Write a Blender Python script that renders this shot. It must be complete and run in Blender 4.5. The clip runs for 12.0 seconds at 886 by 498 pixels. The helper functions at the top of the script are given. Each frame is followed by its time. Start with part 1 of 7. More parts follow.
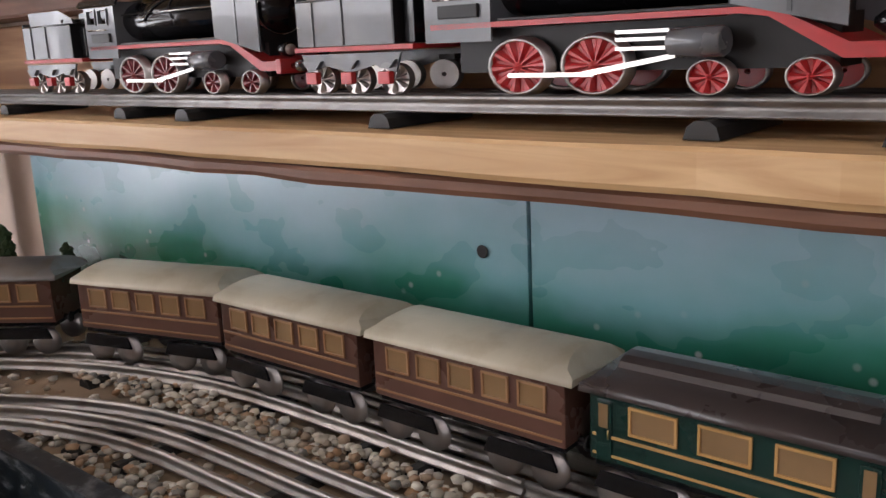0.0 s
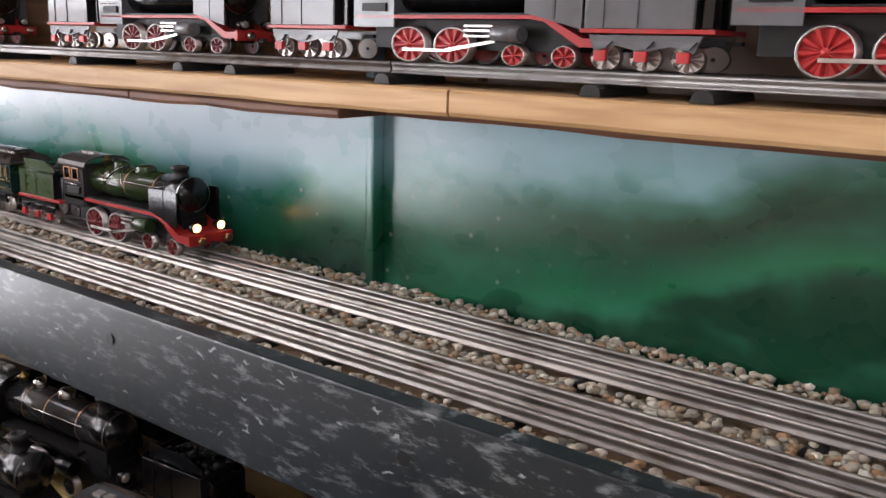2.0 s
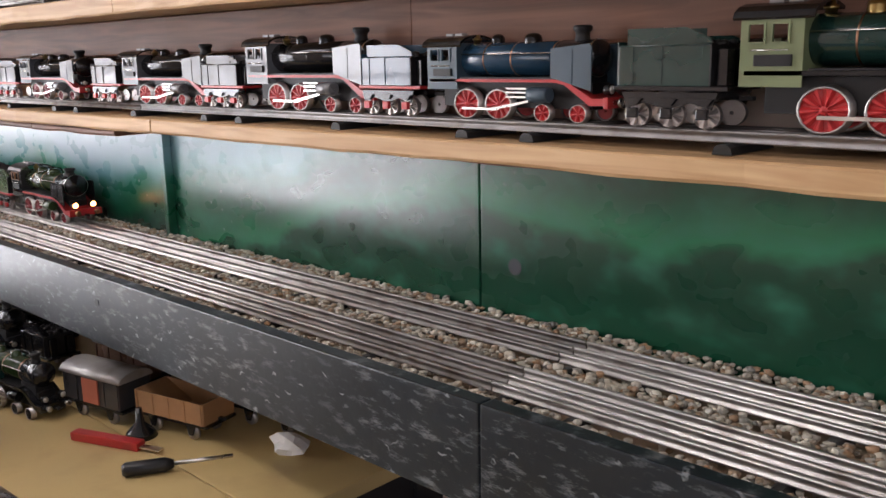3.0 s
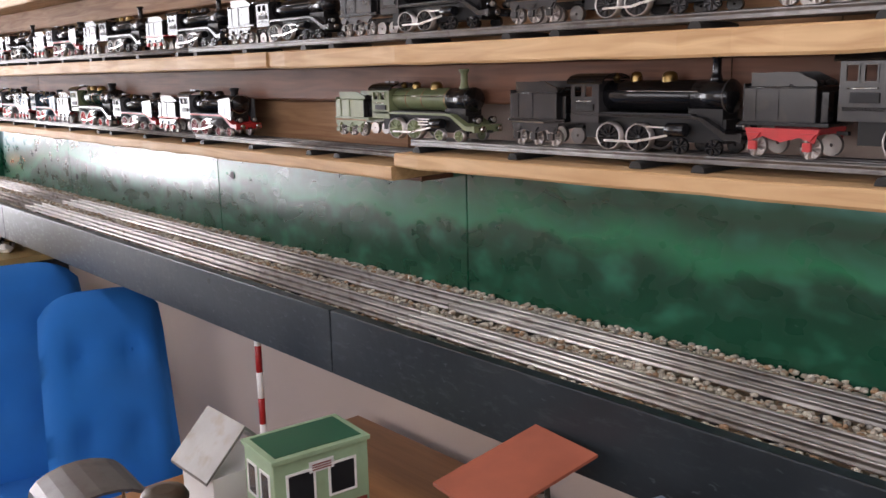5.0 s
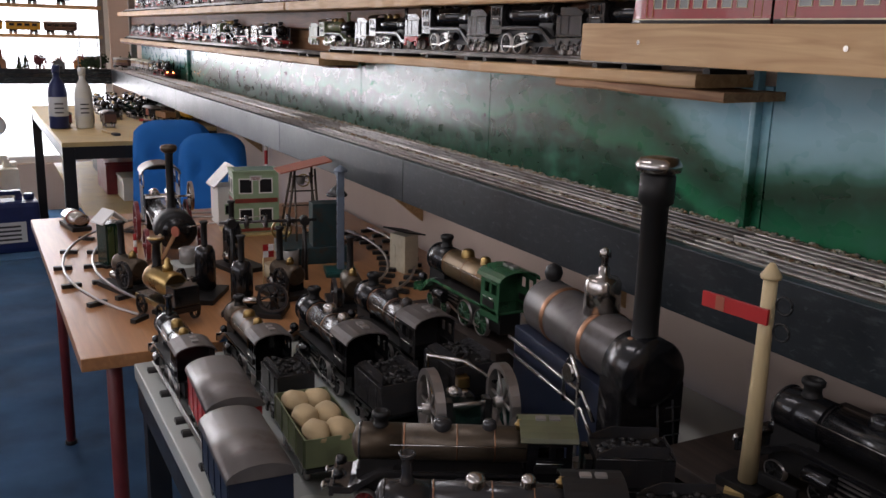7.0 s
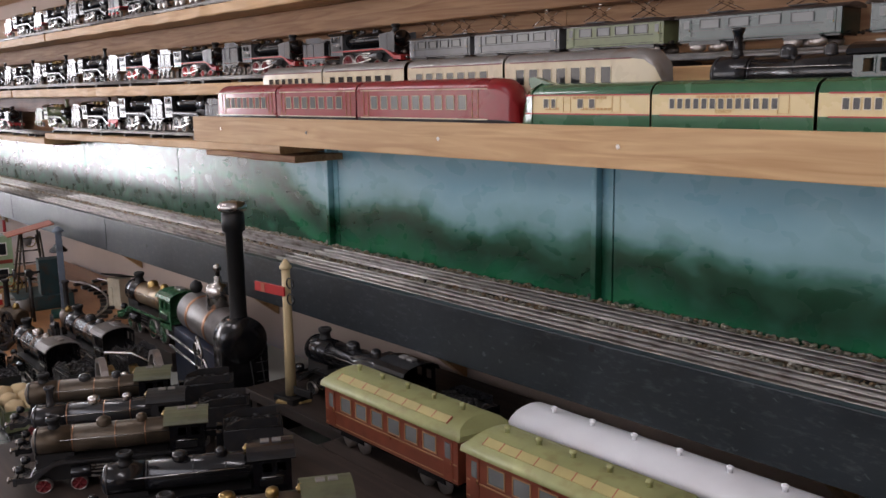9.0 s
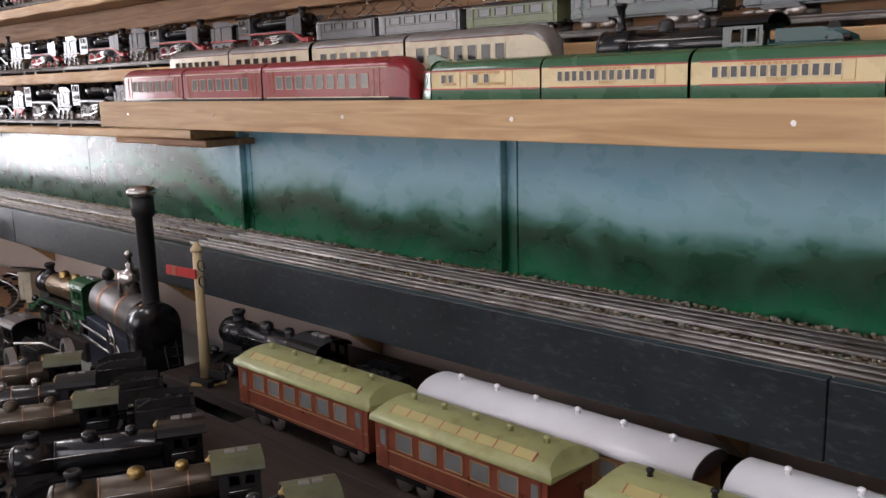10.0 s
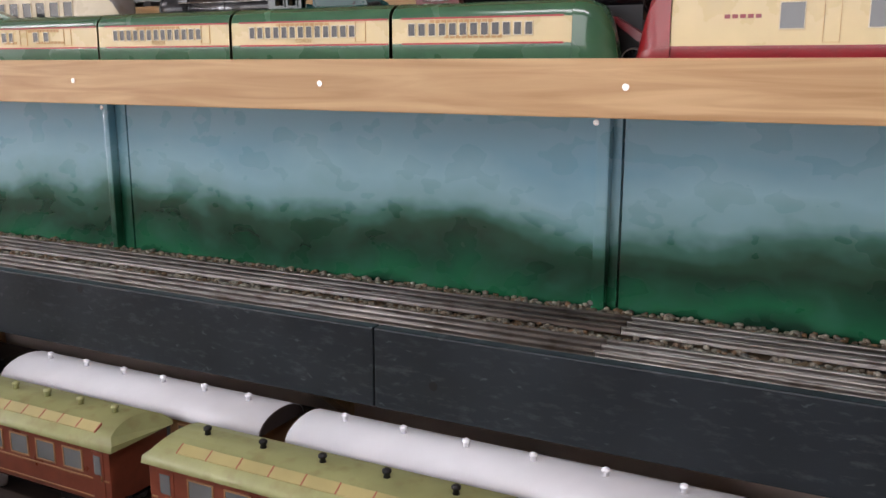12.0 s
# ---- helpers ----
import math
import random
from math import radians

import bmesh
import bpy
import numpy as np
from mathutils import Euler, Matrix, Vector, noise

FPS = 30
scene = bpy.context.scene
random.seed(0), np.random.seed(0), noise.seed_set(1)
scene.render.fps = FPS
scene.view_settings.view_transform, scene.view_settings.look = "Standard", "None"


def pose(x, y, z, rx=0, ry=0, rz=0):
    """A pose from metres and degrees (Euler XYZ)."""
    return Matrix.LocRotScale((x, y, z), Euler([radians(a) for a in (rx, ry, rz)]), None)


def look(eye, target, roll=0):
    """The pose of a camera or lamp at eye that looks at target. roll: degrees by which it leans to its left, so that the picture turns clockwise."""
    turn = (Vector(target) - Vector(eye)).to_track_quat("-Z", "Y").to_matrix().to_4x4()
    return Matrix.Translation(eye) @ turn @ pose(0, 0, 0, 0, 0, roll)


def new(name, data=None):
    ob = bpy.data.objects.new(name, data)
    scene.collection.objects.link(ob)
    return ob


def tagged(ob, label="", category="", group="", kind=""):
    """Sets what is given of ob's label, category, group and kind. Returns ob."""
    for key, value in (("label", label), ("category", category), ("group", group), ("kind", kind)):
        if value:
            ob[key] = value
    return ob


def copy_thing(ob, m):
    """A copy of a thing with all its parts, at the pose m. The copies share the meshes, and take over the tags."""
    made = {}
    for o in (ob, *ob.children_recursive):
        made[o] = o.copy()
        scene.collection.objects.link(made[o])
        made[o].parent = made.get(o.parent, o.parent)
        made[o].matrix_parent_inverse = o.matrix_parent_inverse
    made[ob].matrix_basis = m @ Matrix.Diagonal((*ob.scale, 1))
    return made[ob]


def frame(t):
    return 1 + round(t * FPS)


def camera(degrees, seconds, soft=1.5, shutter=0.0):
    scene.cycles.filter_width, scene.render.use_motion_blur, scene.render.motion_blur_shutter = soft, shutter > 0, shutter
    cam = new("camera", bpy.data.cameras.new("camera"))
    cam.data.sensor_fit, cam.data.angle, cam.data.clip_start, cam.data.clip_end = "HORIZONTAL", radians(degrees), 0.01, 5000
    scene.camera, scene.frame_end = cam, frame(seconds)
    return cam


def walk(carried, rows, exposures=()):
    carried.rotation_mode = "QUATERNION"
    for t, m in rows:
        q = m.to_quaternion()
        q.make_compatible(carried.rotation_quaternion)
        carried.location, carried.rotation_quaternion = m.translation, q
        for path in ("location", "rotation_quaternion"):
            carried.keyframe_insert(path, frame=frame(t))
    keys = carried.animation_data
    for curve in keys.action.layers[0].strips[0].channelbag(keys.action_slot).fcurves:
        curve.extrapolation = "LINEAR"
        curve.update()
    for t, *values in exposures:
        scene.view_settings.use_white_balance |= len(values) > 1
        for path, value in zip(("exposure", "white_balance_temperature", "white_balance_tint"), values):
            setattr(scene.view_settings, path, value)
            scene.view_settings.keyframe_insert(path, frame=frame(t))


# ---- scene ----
cam = camera(53.0, 12.0, 1.5, 0.0)
PATH = [
    (0, (-3.018, -0.494, 1.322), (-4.784, 1.582, 0.68), -2.7),
    (0.5, (-2.873, -0.498, 1.306), (-4.502, 1.665, 0.596), -1.4),
    (1, (-2.591, -0.547, 1.299), (-4.206, 1.617, 0.559), -0.3),
    (1.5, (-2.19, -0.62, 1.254), (-3.925, 1.502, 0.674), 2.3),
    (2, (-1.905, -0.693, 1.306), (-3.562, 1.476, 0.68), 1.6),
    (2.5, (-1.536, -0.739, 1.32), (-3.343, 1.315, 0.729), -0.2),
    (3, (-1.119, -0.788, 1.354), (-3.01, 1.191, 0.762), -1),
    (3.2, (-0.955, -0.814, 1.384), (-2.816, 1.16, 0.712), -2.0),
    (4.8, (0.857, -0.972, 1.436), (-1.113, 0.918, 0.825), -1.8),
    (5, (1.042, -0.979, 1.418), (-1.011, 0.843, 0.858), -1.3),
    (5.5, (1.47, -1.0, 1.394), (-0.728, 0.659, 0.888), -0.3),
    (6, (1.887, -1.098, 1.39), (-0.477, 0.321, 0.906), 0.3),
    (6.5, (2.306, -1.086, 1.344), (-0.141, 0.143, 0.763), 1),
    (7, (2.722, -1.138, 1.354), (0.322, 0.147, 0.7), 1.6),
    (7.5, (3.032, -1.088, 1.354), (0.651, 0.256, 0.755), 1.4),
    (7.7, (3.145, -1.102, 1.372), (0.788, 0.31, 0.832), 1.7),
    (9.3, (3.489, -1.219, 1.423), (1.461, 0.645, 0.923), -1.5),
    (9.5, (3.497, -1.214, 1.42), (1.494, 0.678, 0.917), -1.7),
    (10, (3.524, -1.214, 1.403), (1.602, 0.755, 0.882), -1.5),
    (10.5, (3.567, -1.184, 1.393), (1.753, 0.882, 0.864), -1.1),
    (11, (3.608, -1.156, 1.389), (1.945, 1.035, 0.864), -0.7),
    (11.5, (3.644, -1.134, 1.379), (2.169, 1.182, 0.829), -0.5),
    (12, (3.697, -1.109, 1.372), (2.449, 1.333, 0.801), -0),
]
walk(cam, [(t, look(e, g, r)) for t, e, g, r in PATH],
     [(t, s, 6600, 21) for t, s in ((0, -0.2), (0.5, 0.2), (1.0, 0.35), (2, 0.25), (3, 0.3), (5, 0.6), (5.6, 0.35), (6, -0.05), (6.5, -0.58), (7, -0.15), (7.5, 0.08), (9.5, 0.28), (10.5, 0.36), (11.5, 0.58), (12, 0.66))])

# ---- world and light ----
world = bpy.data.worlds.new("daylight")
scene.world = world
world.use_nodes = True
wn = world.node_tree
sky = wn.nodes.new("ShaderNodeTexSky")
sky.sky_type, sky.sun_disc, sky.sun_elevation, sky.sun_rotation = "NISHITA", False, radians(38), radians(250)
wn.nodes["Background"].inputs[1].default_value = 0.12
wn.links.new(sky.outputs[0], wn.nodes["Background"].inputs[0])


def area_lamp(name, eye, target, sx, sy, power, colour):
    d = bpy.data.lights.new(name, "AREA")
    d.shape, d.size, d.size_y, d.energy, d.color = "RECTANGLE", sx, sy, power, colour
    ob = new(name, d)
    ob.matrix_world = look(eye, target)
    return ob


sun = bpy.data.lights.new("sun", "SUN")
sun.energy, sun.angle, sun.color = 2.0, radians(2), (1.0, 0.95, 0.88)
new("sun", sun).matrix_world = look((-8, -3, 6), (0, 0, 1))
area_lamp("window_light_west", (-4.36, -1.55, 1.35), (-1, -1.2, 1.2), 2.2, 1.5, 80, (0.93, 0.98, 1.0))
# frontal fill from an unseen, added south window; brightens shelf fronts and backdrop
area_lamp("window_light_south", (1.5, -3.05, 1.7), (1.5, 0, 1.2), 5.4, 0.9, 33, (0.97, 0.98, 1.0))
# overhead fill added without any fixtures, to light roofs and tabletops from above
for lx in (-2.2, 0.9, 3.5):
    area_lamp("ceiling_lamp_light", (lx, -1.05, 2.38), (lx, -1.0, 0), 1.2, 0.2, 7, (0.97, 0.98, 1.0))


# ---- materials ----
def mat(name, col, rough=0.5, metal=0.0, var=0.25, scale=18.0, bump=0.1, grain=160.0, dirt=None, dirt_amt=0.0, vary=0.0, coat=0.0):
    """Painted or raw surface: colour that wanders at two scales, worn gloss, fine relief."""
    m = bpy.data.materials.new(name)
    m.use_nodes = True
    n, l = m.node_tree.nodes, m.node_tree.links
    b = n["Principled BSDF"]
    tc = n.new("ShaderNodeTexCoord")
    big, small = n.new("ShaderNodeTexNoise"), n.new("ShaderNodeTexNoise")
    big.inputs["Scale"].default_value, small.inputs["Scale"].default_value = scale, grain
    big.inputs["Detail"].default_value, small.inputs["Detail"].default_value = 5, 3
    for t in (big, small):
        l.new(tc.outputs["Object"], t.inputs["Vector"])
    ramp = n.new("ShaderNodeMapRange")
    ramp.inputs["From Min"].default_value, ramp.inputs["From Max"].default_value = 0.25, 0.75
    ramp.inputs["To Min"].default_value, ramp.inputs["To Max"].default_value = 1 - var, 1 + var
    l.new(big.outputs["Fac"], ramp.inputs["Value"])
    hsv = n.new("ShaderNodeHueSaturation")
    hsv.inputs["Color"].default_value = (*col, 1)
    val = ramp.outputs[0]
    if vary:
        info, mr, mul = n.new("ShaderNodeObjectInfo"), n.new("ShaderNodeMapRange"), n.new("ShaderNodeMath")
        mr.inputs["To Min"].default_value, mr.inputs["To Max"].default_value = 1 - vary, 1 + vary
        mul.operation = "MULTIPLY"
        l.new(info.outputs["Random"], mr.inputs["Value"])
        l.new(mr.outputs[0], mul.inputs[0])
        l.new(val, mul.inputs[1])
        val = mul.outputs[0]
    l.new(val, hsv.inputs["Value"])
    out = hsv.outputs[0]
    if dirt:
        mix, mr = n.new("ShaderNodeMix"), n.new("ShaderNodeMapRange")
        mix.data_type = "RGBA"
        mix.inputs["B"].default_value = (*dirt, 1)
        dn = n.new("ShaderNodeTexNoise")
        dn.inputs["Scale"].default_value, dn.inputs["Detail"].default_value = scale * 2.3, 8
        l.new(tc.outputs["Object"], dn.inputs["Vector"])
        mr.inputs["From Min"].default_value, mr.inputs["From Max"].default_value = 0.52, 0.72
        mr.inputs["To Max"].default_value = dirt_amt
        l.new(dn.outputs["Fac"], mr.inputs["Value"])
        l.new(mr.outputs[0], mix.inputs["Factor"])
        l.new(out, mix.inputs["A"])
        out = mix.outputs["Result"]
    l.new(out, b.inputs["Base Color"])
    rr = n.new("ShaderNodeMapRange")
    rr.inputs["To Min"].default_value, rr.inputs["To Max"].default_value = max(rough - 0.12, 0.03), min(rough + 0.14, 1)
    l.new(big.outputs["Fac"], rr.inputs["Value"])
    l.new(rr.outputs[0], b.inputs["Roughness"])
    b.inputs["Metallic"].default_value = metal
    b.inputs["Coat Weight"].default_value = coat
    if max(col) < 0.06:
        b.inputs["Specular IOR Level"].default_value = 0.42
    bp = n.new("ShaderNodeBump")
    bp.inputs["Strength"].default_value, bp.inputs["Distance"].default_value = bump, 0.001
    l.new(small.outputs["Fac"], bp.inputs["Height"])
    l.new(bp.outputs[0], b.inputs["Normal"])
    return m


def wood(name, light, dark, rough=0.55, stretch=(0.6, 9, 9), knots=True):
    """Sawn timber with grain along x and a few knots."""
    m = bpy.data.materials.new(name)
    m.use_nodes = True
    n, l = m.node_tree.nodes, m.node_tree.links
    b = n["Principled BSDF"]
    tc, mp = n.new("ShaderNodeTexCoord"), n.new("ShaderNodeMapping")
    mp.inputs["Scale"].default_value = stretch
    l.new(tc.outputs["Object"], mp.inputs["Vector"])
    g = n.new("ShaderNodeTexNoise")
    g.inputs["Scale"].default_value, g.inputs["Detail"].default_value, g.inputs["Distortion"].default_value = 7, 8, 1.2
    l.new(mp.outputs[0], g.inputs["Vector"])
    w = n.new("ShaderNodeTexNoise")
    w.inputs["Scale"].default_value = 1.7
    l.new(tc.outputs["Object"], w.inputs["Vector"])
    cr = n.new("ShaderNodeValToRGB")
    cr.color_ramp.elements[0].position, cr.color_ramp.elements[1].position = 0.32, 0.66
    cr.color_ramp.elements[0].color, cr.color_ramp.elements[1].color = (*dark, 1), (*light, 1)
    l.new(g.outputs["Fac"], cr.inputs[0])
    out = cr.outputs[0]
    hsv, mr = n.new("ShaderNodeHueSaturation"), n.new("ShaderNodeMapRange")
    mr.inputs["To Min"].default_value, mr.inputs["To Max"].default_value = 0.75, 1.2
    l.new(w.outputs["Fac"], mr.inputs["Value"])
    l.new(mr.outputs[0], hsv.inputs["Value"])
    l.new(out, hsv.inputs["Color"])
    out = hsv.outputs[0]
    if knots:
        v, km, mix = n.new("ShaderNodeTexVoronoi"), n.new("ShaderNodeMapRange"), n.new("ShaderNodeMix")
        v.inputs["Scale"].default_value = 5.0
        l.new(tc.outputs["Object"], v.inputs["Vector"])
        km.inputs["From Min"].default_value, km.inputs["From Max"].default_value = 0.05, 0.02
        l.new(v.outputs["Distance"], km.inputs["Value"])
        mix.data_type = "RGBA"
        mix.inputs["B"].default_value = (dark[0] * 0.45, dark[1] * 0.36, dark[2] * 0.3, 1)
        l.new(km.outputs[0], mix.inputs["Factor"])
        l.new(out, mix.inputs["A"])
        out = mix.outputs["Result"]
    l.new(out, b.inputs["Base Color"])
    b.inputs["Roughness"].default_value = rough
    bp = n.new("ShaderNodeBump")
    bp.inputs["Strength"].default_value, bp.inputs["Distance"].default_value = 0.25, 0.001
    l.new(g.outputs["Fac"], bp.inputs["Height"])
    l.new(bp.outputs[0], b.inputs["Normal"])
    return m


def painted_scenery():
    """Hand-painted backdrop: blue sky fading to misty green hills, then dark woods, with white flecks."""
    m = bpy.data.materials.new("painted_scenery")
    m.use_nodes = True
    n, l = m.node_tree.nodes, m.node_tree.links
    b = n["Principled BSDF"]
    tc = n.new("ShaderNodeTexCoord")
    sep = n.new("ShaderNodeSeparateXYZ")
    l.new(tc.outputs["Object"], sep.inputs[0])
    mp = n.new("ShaderNodeMapping")
    mp.inputs["Scale"].default_value = (1.0, 1.0, 1.5)
    l.new(tc.outputs["Object"], mp.inputs["Vector"])
    hills, puffs = n.new("ShaderNodeTexNoise"), n.new("ShaderNodeTexNoise")
    hills.inputs["Scale"].default_value, hills.inputs["Detail"].default_value = 3.4, 1.5
    puffs.inputs["Scale"].default_value, puffs.inputs["Detail"].default_value = 15, 2.5
    l.new(mp.outputs[0], hills.inputs["Vector"])
    l.new(mp.outputs[0], puffs.inputs["Vector"])

    def math(op, a, c):
        k = n.new("ShaderNodeMath")
        k.operation = op
        for i, v in enumerate((a, c)):
            if isinstance(v, (int, float)):
                k.inputs[i].default_value = v
            else:
                l.new(v, k.inputs[i])
        return k.outputs[0]

    # height above the track, bent by the hills; the green climbs towards the middle of the wall
    rise = n.new("ShaderNodeMapRange")
    rise.interpolation_type = "SMOOTHSTEP"
    rise.inputs["From Min"].default_value, rise.inputs["From Max"].default_value = -2.55, -1.8
    rise.inputs["To Min"].default_value, rise.inputs["To Max"].default_value = 0.0, 0.11
    l.new(sep.outputs[0], rise.inputs["Value"])
    fall = n.new("ShaderNodeMapRange")
    fall.interpolation_type = "SMOOTHSTEP"
    fall.inputs["From Min"].default_value, fall.inputs["From Max"].default_value = 1.2, 1.75
    fall.inputs["To Min"].default_value, fall.inputs["To Max"].default_value = 0.0, 0.11
    l.new(sep.outputs[0], fall.inputs["Value"])
    h = math("SUBTRACT", sep.outputs[2], 1.05)
    h = math("SUBTRACT", h, rise.outputs[0])
    h = math("ADD", h, fall.outputs[0])
    h = math("ADD", h, math("MULTIPLY", math("SUBTRACT", hills.outputs["Fac"], 0.5), 0.15))
    h = math("ADD", h, math("MULTIPLY", math("SUBTRACT", puffs.outputs["Fac"], 0.5), 0.05))
    t = math("DIVIDE", h, 0.2)
    cr = n.new("ShaderNodeValToRGB")
    e = cr.color_ramp.elements
    e[0].position, e[0].color = 0.0, (0.003, 0.05, 0.024, 1)
    e[1].position, e[1].color = 1.0, (0.21, 0.46, 0.57, 1)
    for p, c in ((0.10, (0.008, 0.17, 0.07)), (0.22, (0.006, 0.10, 0.046)), (0.34, (0.003, 0.042, 0.017)), (0.44, (0.005, 0.07, 0.032)), (0.53, (0.045, 0.19, 0.14)), (0.64, (0.24, 0.48, 0.51)), (0.78, (0.31, 0.57, 0.64))):
        k = e.new(p)
        k.color = (*c, 1)
    l.new(t, cr.inputs[0])
    # the west end is mistier: pale sky runs softly down into green, with no dark ridge
    soft = n.new("ShaderNodeValToRGB")
    e = soft.color_ramp.elements
    e[0].position, e[0].color = 0.02, (0.003, 0.03, 0.02, 1)
    e[1].position, e[1].color = 1.0, (0.35, 0.52, 0.62, 1)
    for p, c in ((0.14, (0.004, 0.055, 0.03)), (0.30, (0.008, 0.15, 0.075)), (0.42, (0.035, 0.24, 0.17)), (0.55, (0.17, 0.39, 0.42)), (0.75, (0.32, 0.50, 0.58))):
        e.new(p).color = (*c, 1)
    l.new(t, soft.inputs[0])
    side, both = n.new("ShaderNodeMapRange"), n.new("ShaderNodeMix")
    side.interpolation_type = "SMOOTHSTEP"
    side.inputs["From Min"].default_value, side.inputs["From Max"].default_value = -2.15, -2.7
    l.new(sep.outputs[0], side.inputs["Value"])
    both.data_type = "RGBA"
    l.new(side.outputs[0], both.inputs["Factor"])
    l.new(cr.outputs[0], both.inputs["A"])
    l.new(soft.outputs[0], both.inputs["B"])
    mist, mm = n.new("ShaderNodeMix"), n.new("ShaderNodeMapRange")
    mist.data_type = "RGBA"
    mist.inputs["B"].default_value = (0.03, 0.21, 0.125, 1)
    mm.inputs["From Min"].default_value, mm.inputs["From Max"].default_value = 0.52, 0.8
    mm.inputs["To Max"].default_value = 0.75
    l.new(puffs.outputs["Fac"], mm.inputs["Value"])
    low = n.new("ShaderNodeMapRange")
    low.inputs["From Min"].default_value, low.inputs["From Max"].default_value = 0.45, 0.3
    l.new(t, low.inputs["Value"])
    l.new(math("MULTIPLY", mm.outputs[0], low.outputs[0]), mist.inputs["Factor"])
    l.new(both.outputs["Result"], mist.inputs["A"])
    # flecks of white paint
    vo, vm, fl = n.new("ShaderNodeTexVoronoi"), n.new("ShaderNodeMapRange"), n.new("ShaderNodeMix")
    vo.voronoi_dimensions = "2D"
    vo.inputs["Scale"].default_value = 30
    flat = n.new("ShaderNodeCombineXYZ")
    l.new(sep.outputs[0], flat.inputs[0])
    l.new(sep.outputs[2], flat.inputs[1])
    l.new(flat.outputs[0], vo.inputs["Vector"])
    vm.inputs["From Min"].default_value, vm.inputs["From Max"].default_value = 0.09, 0.04
    cell, cm = n.new("ShaderNodeSeparateColor"), n.new("ShaderNodeMapRange")
    l.new(vo.outputs["Color"], cell.inputs[0])
    cm.inputs["From Min"].default_value, cm.inputs["To Max"].default_value = 0.35, 0.95
    l.new(cell.outputs[0], cm.inputs["Value"])
    l.new(cm.outputs[0], vm.inputs["To Max"])
    l.new(vo.outputs["Distance"], vm.inputs["Value"])
    west = n.new("ShaderNodeMapRange")
    west.inputs["From Min"].default_value, west.inputs["From Max"].default_value = -2.2, -2.6
    l.new(sep.outputs[0], west.inputs["Value"])
    fl.data_type = "RGBA"
    fl.inputs["B"].default_value = (0.55, 0.60, 0.58, 1)
    under = n.new("ShaderNodeMapRange")
    under.inputs["From Min"].default_value, under.inputs["From Max"].default_value = 0.62, 0.4
    l.new(t, under.inputs["Value"])
    l.new(math("MULTIPLY", math("MULTIPLY", vm.outputs[0], west.outputs[0]), under.outputs[0]), fl.inputs["Factor"])
    l.new(mist.outputs["Result"], fl.inputs["A"])
    l.new(fl.outputs["Result"], b.inputs["Base Color"])
    rr = n.new("ShaderNodeMapRange")
    rr.inputs["To Min"].default_value, rr.inputs["To Max"].default_value = 0.16, 0.42
    l.new(puffs.outputs["Fac"], rr.inputs["Value"])
    l.new(rr.outputs[0], b.inputs["Roughness"])
    b.inputs["Coat Weight"].default_value, b.inputs["Coat Roughness"].default_value = 0.4, 0.22
    gr, bp = n.new("ShaderNodeTexNoise"), n.new("ShaderNodeBump")
    gr.inputs["Scale"].default_value, gr.inputs["Detail"].default_value = 60, 4
    l.new(tc.outputs["Object"], gr.inputs["Vector"])
    # upright brush marks in the varnish
    bm_, brush = n.new("ShaderNodeMapping"), n.new("ShaderNodeTexNoise")
    bm_.inputs["Scale"].default_value = (55, 1, 7)
    l.new(tc.outputs["Object"], bm_.inputs["Vector"])
    brush.inputs["Scale"].default_value, brush.inputs["Detail"].default_value = 2.0, 4
    l.new(bm_.outputs[0], brush.inputs["Vector"])
    bp.inputs["Strength"].default_value, bp.inputs["Distance"].default_value = 0.16, 0.002
    l.new(math("ADD", math("MULTIPLY", gr.outputs["Fac"], 0.6), math("MULTIPLY", brush.outputs["Fac"], 0.5)), bp.inputs["Height"])
    l.new(bp.outputs[0], b.inputs["Normal"])
    return m


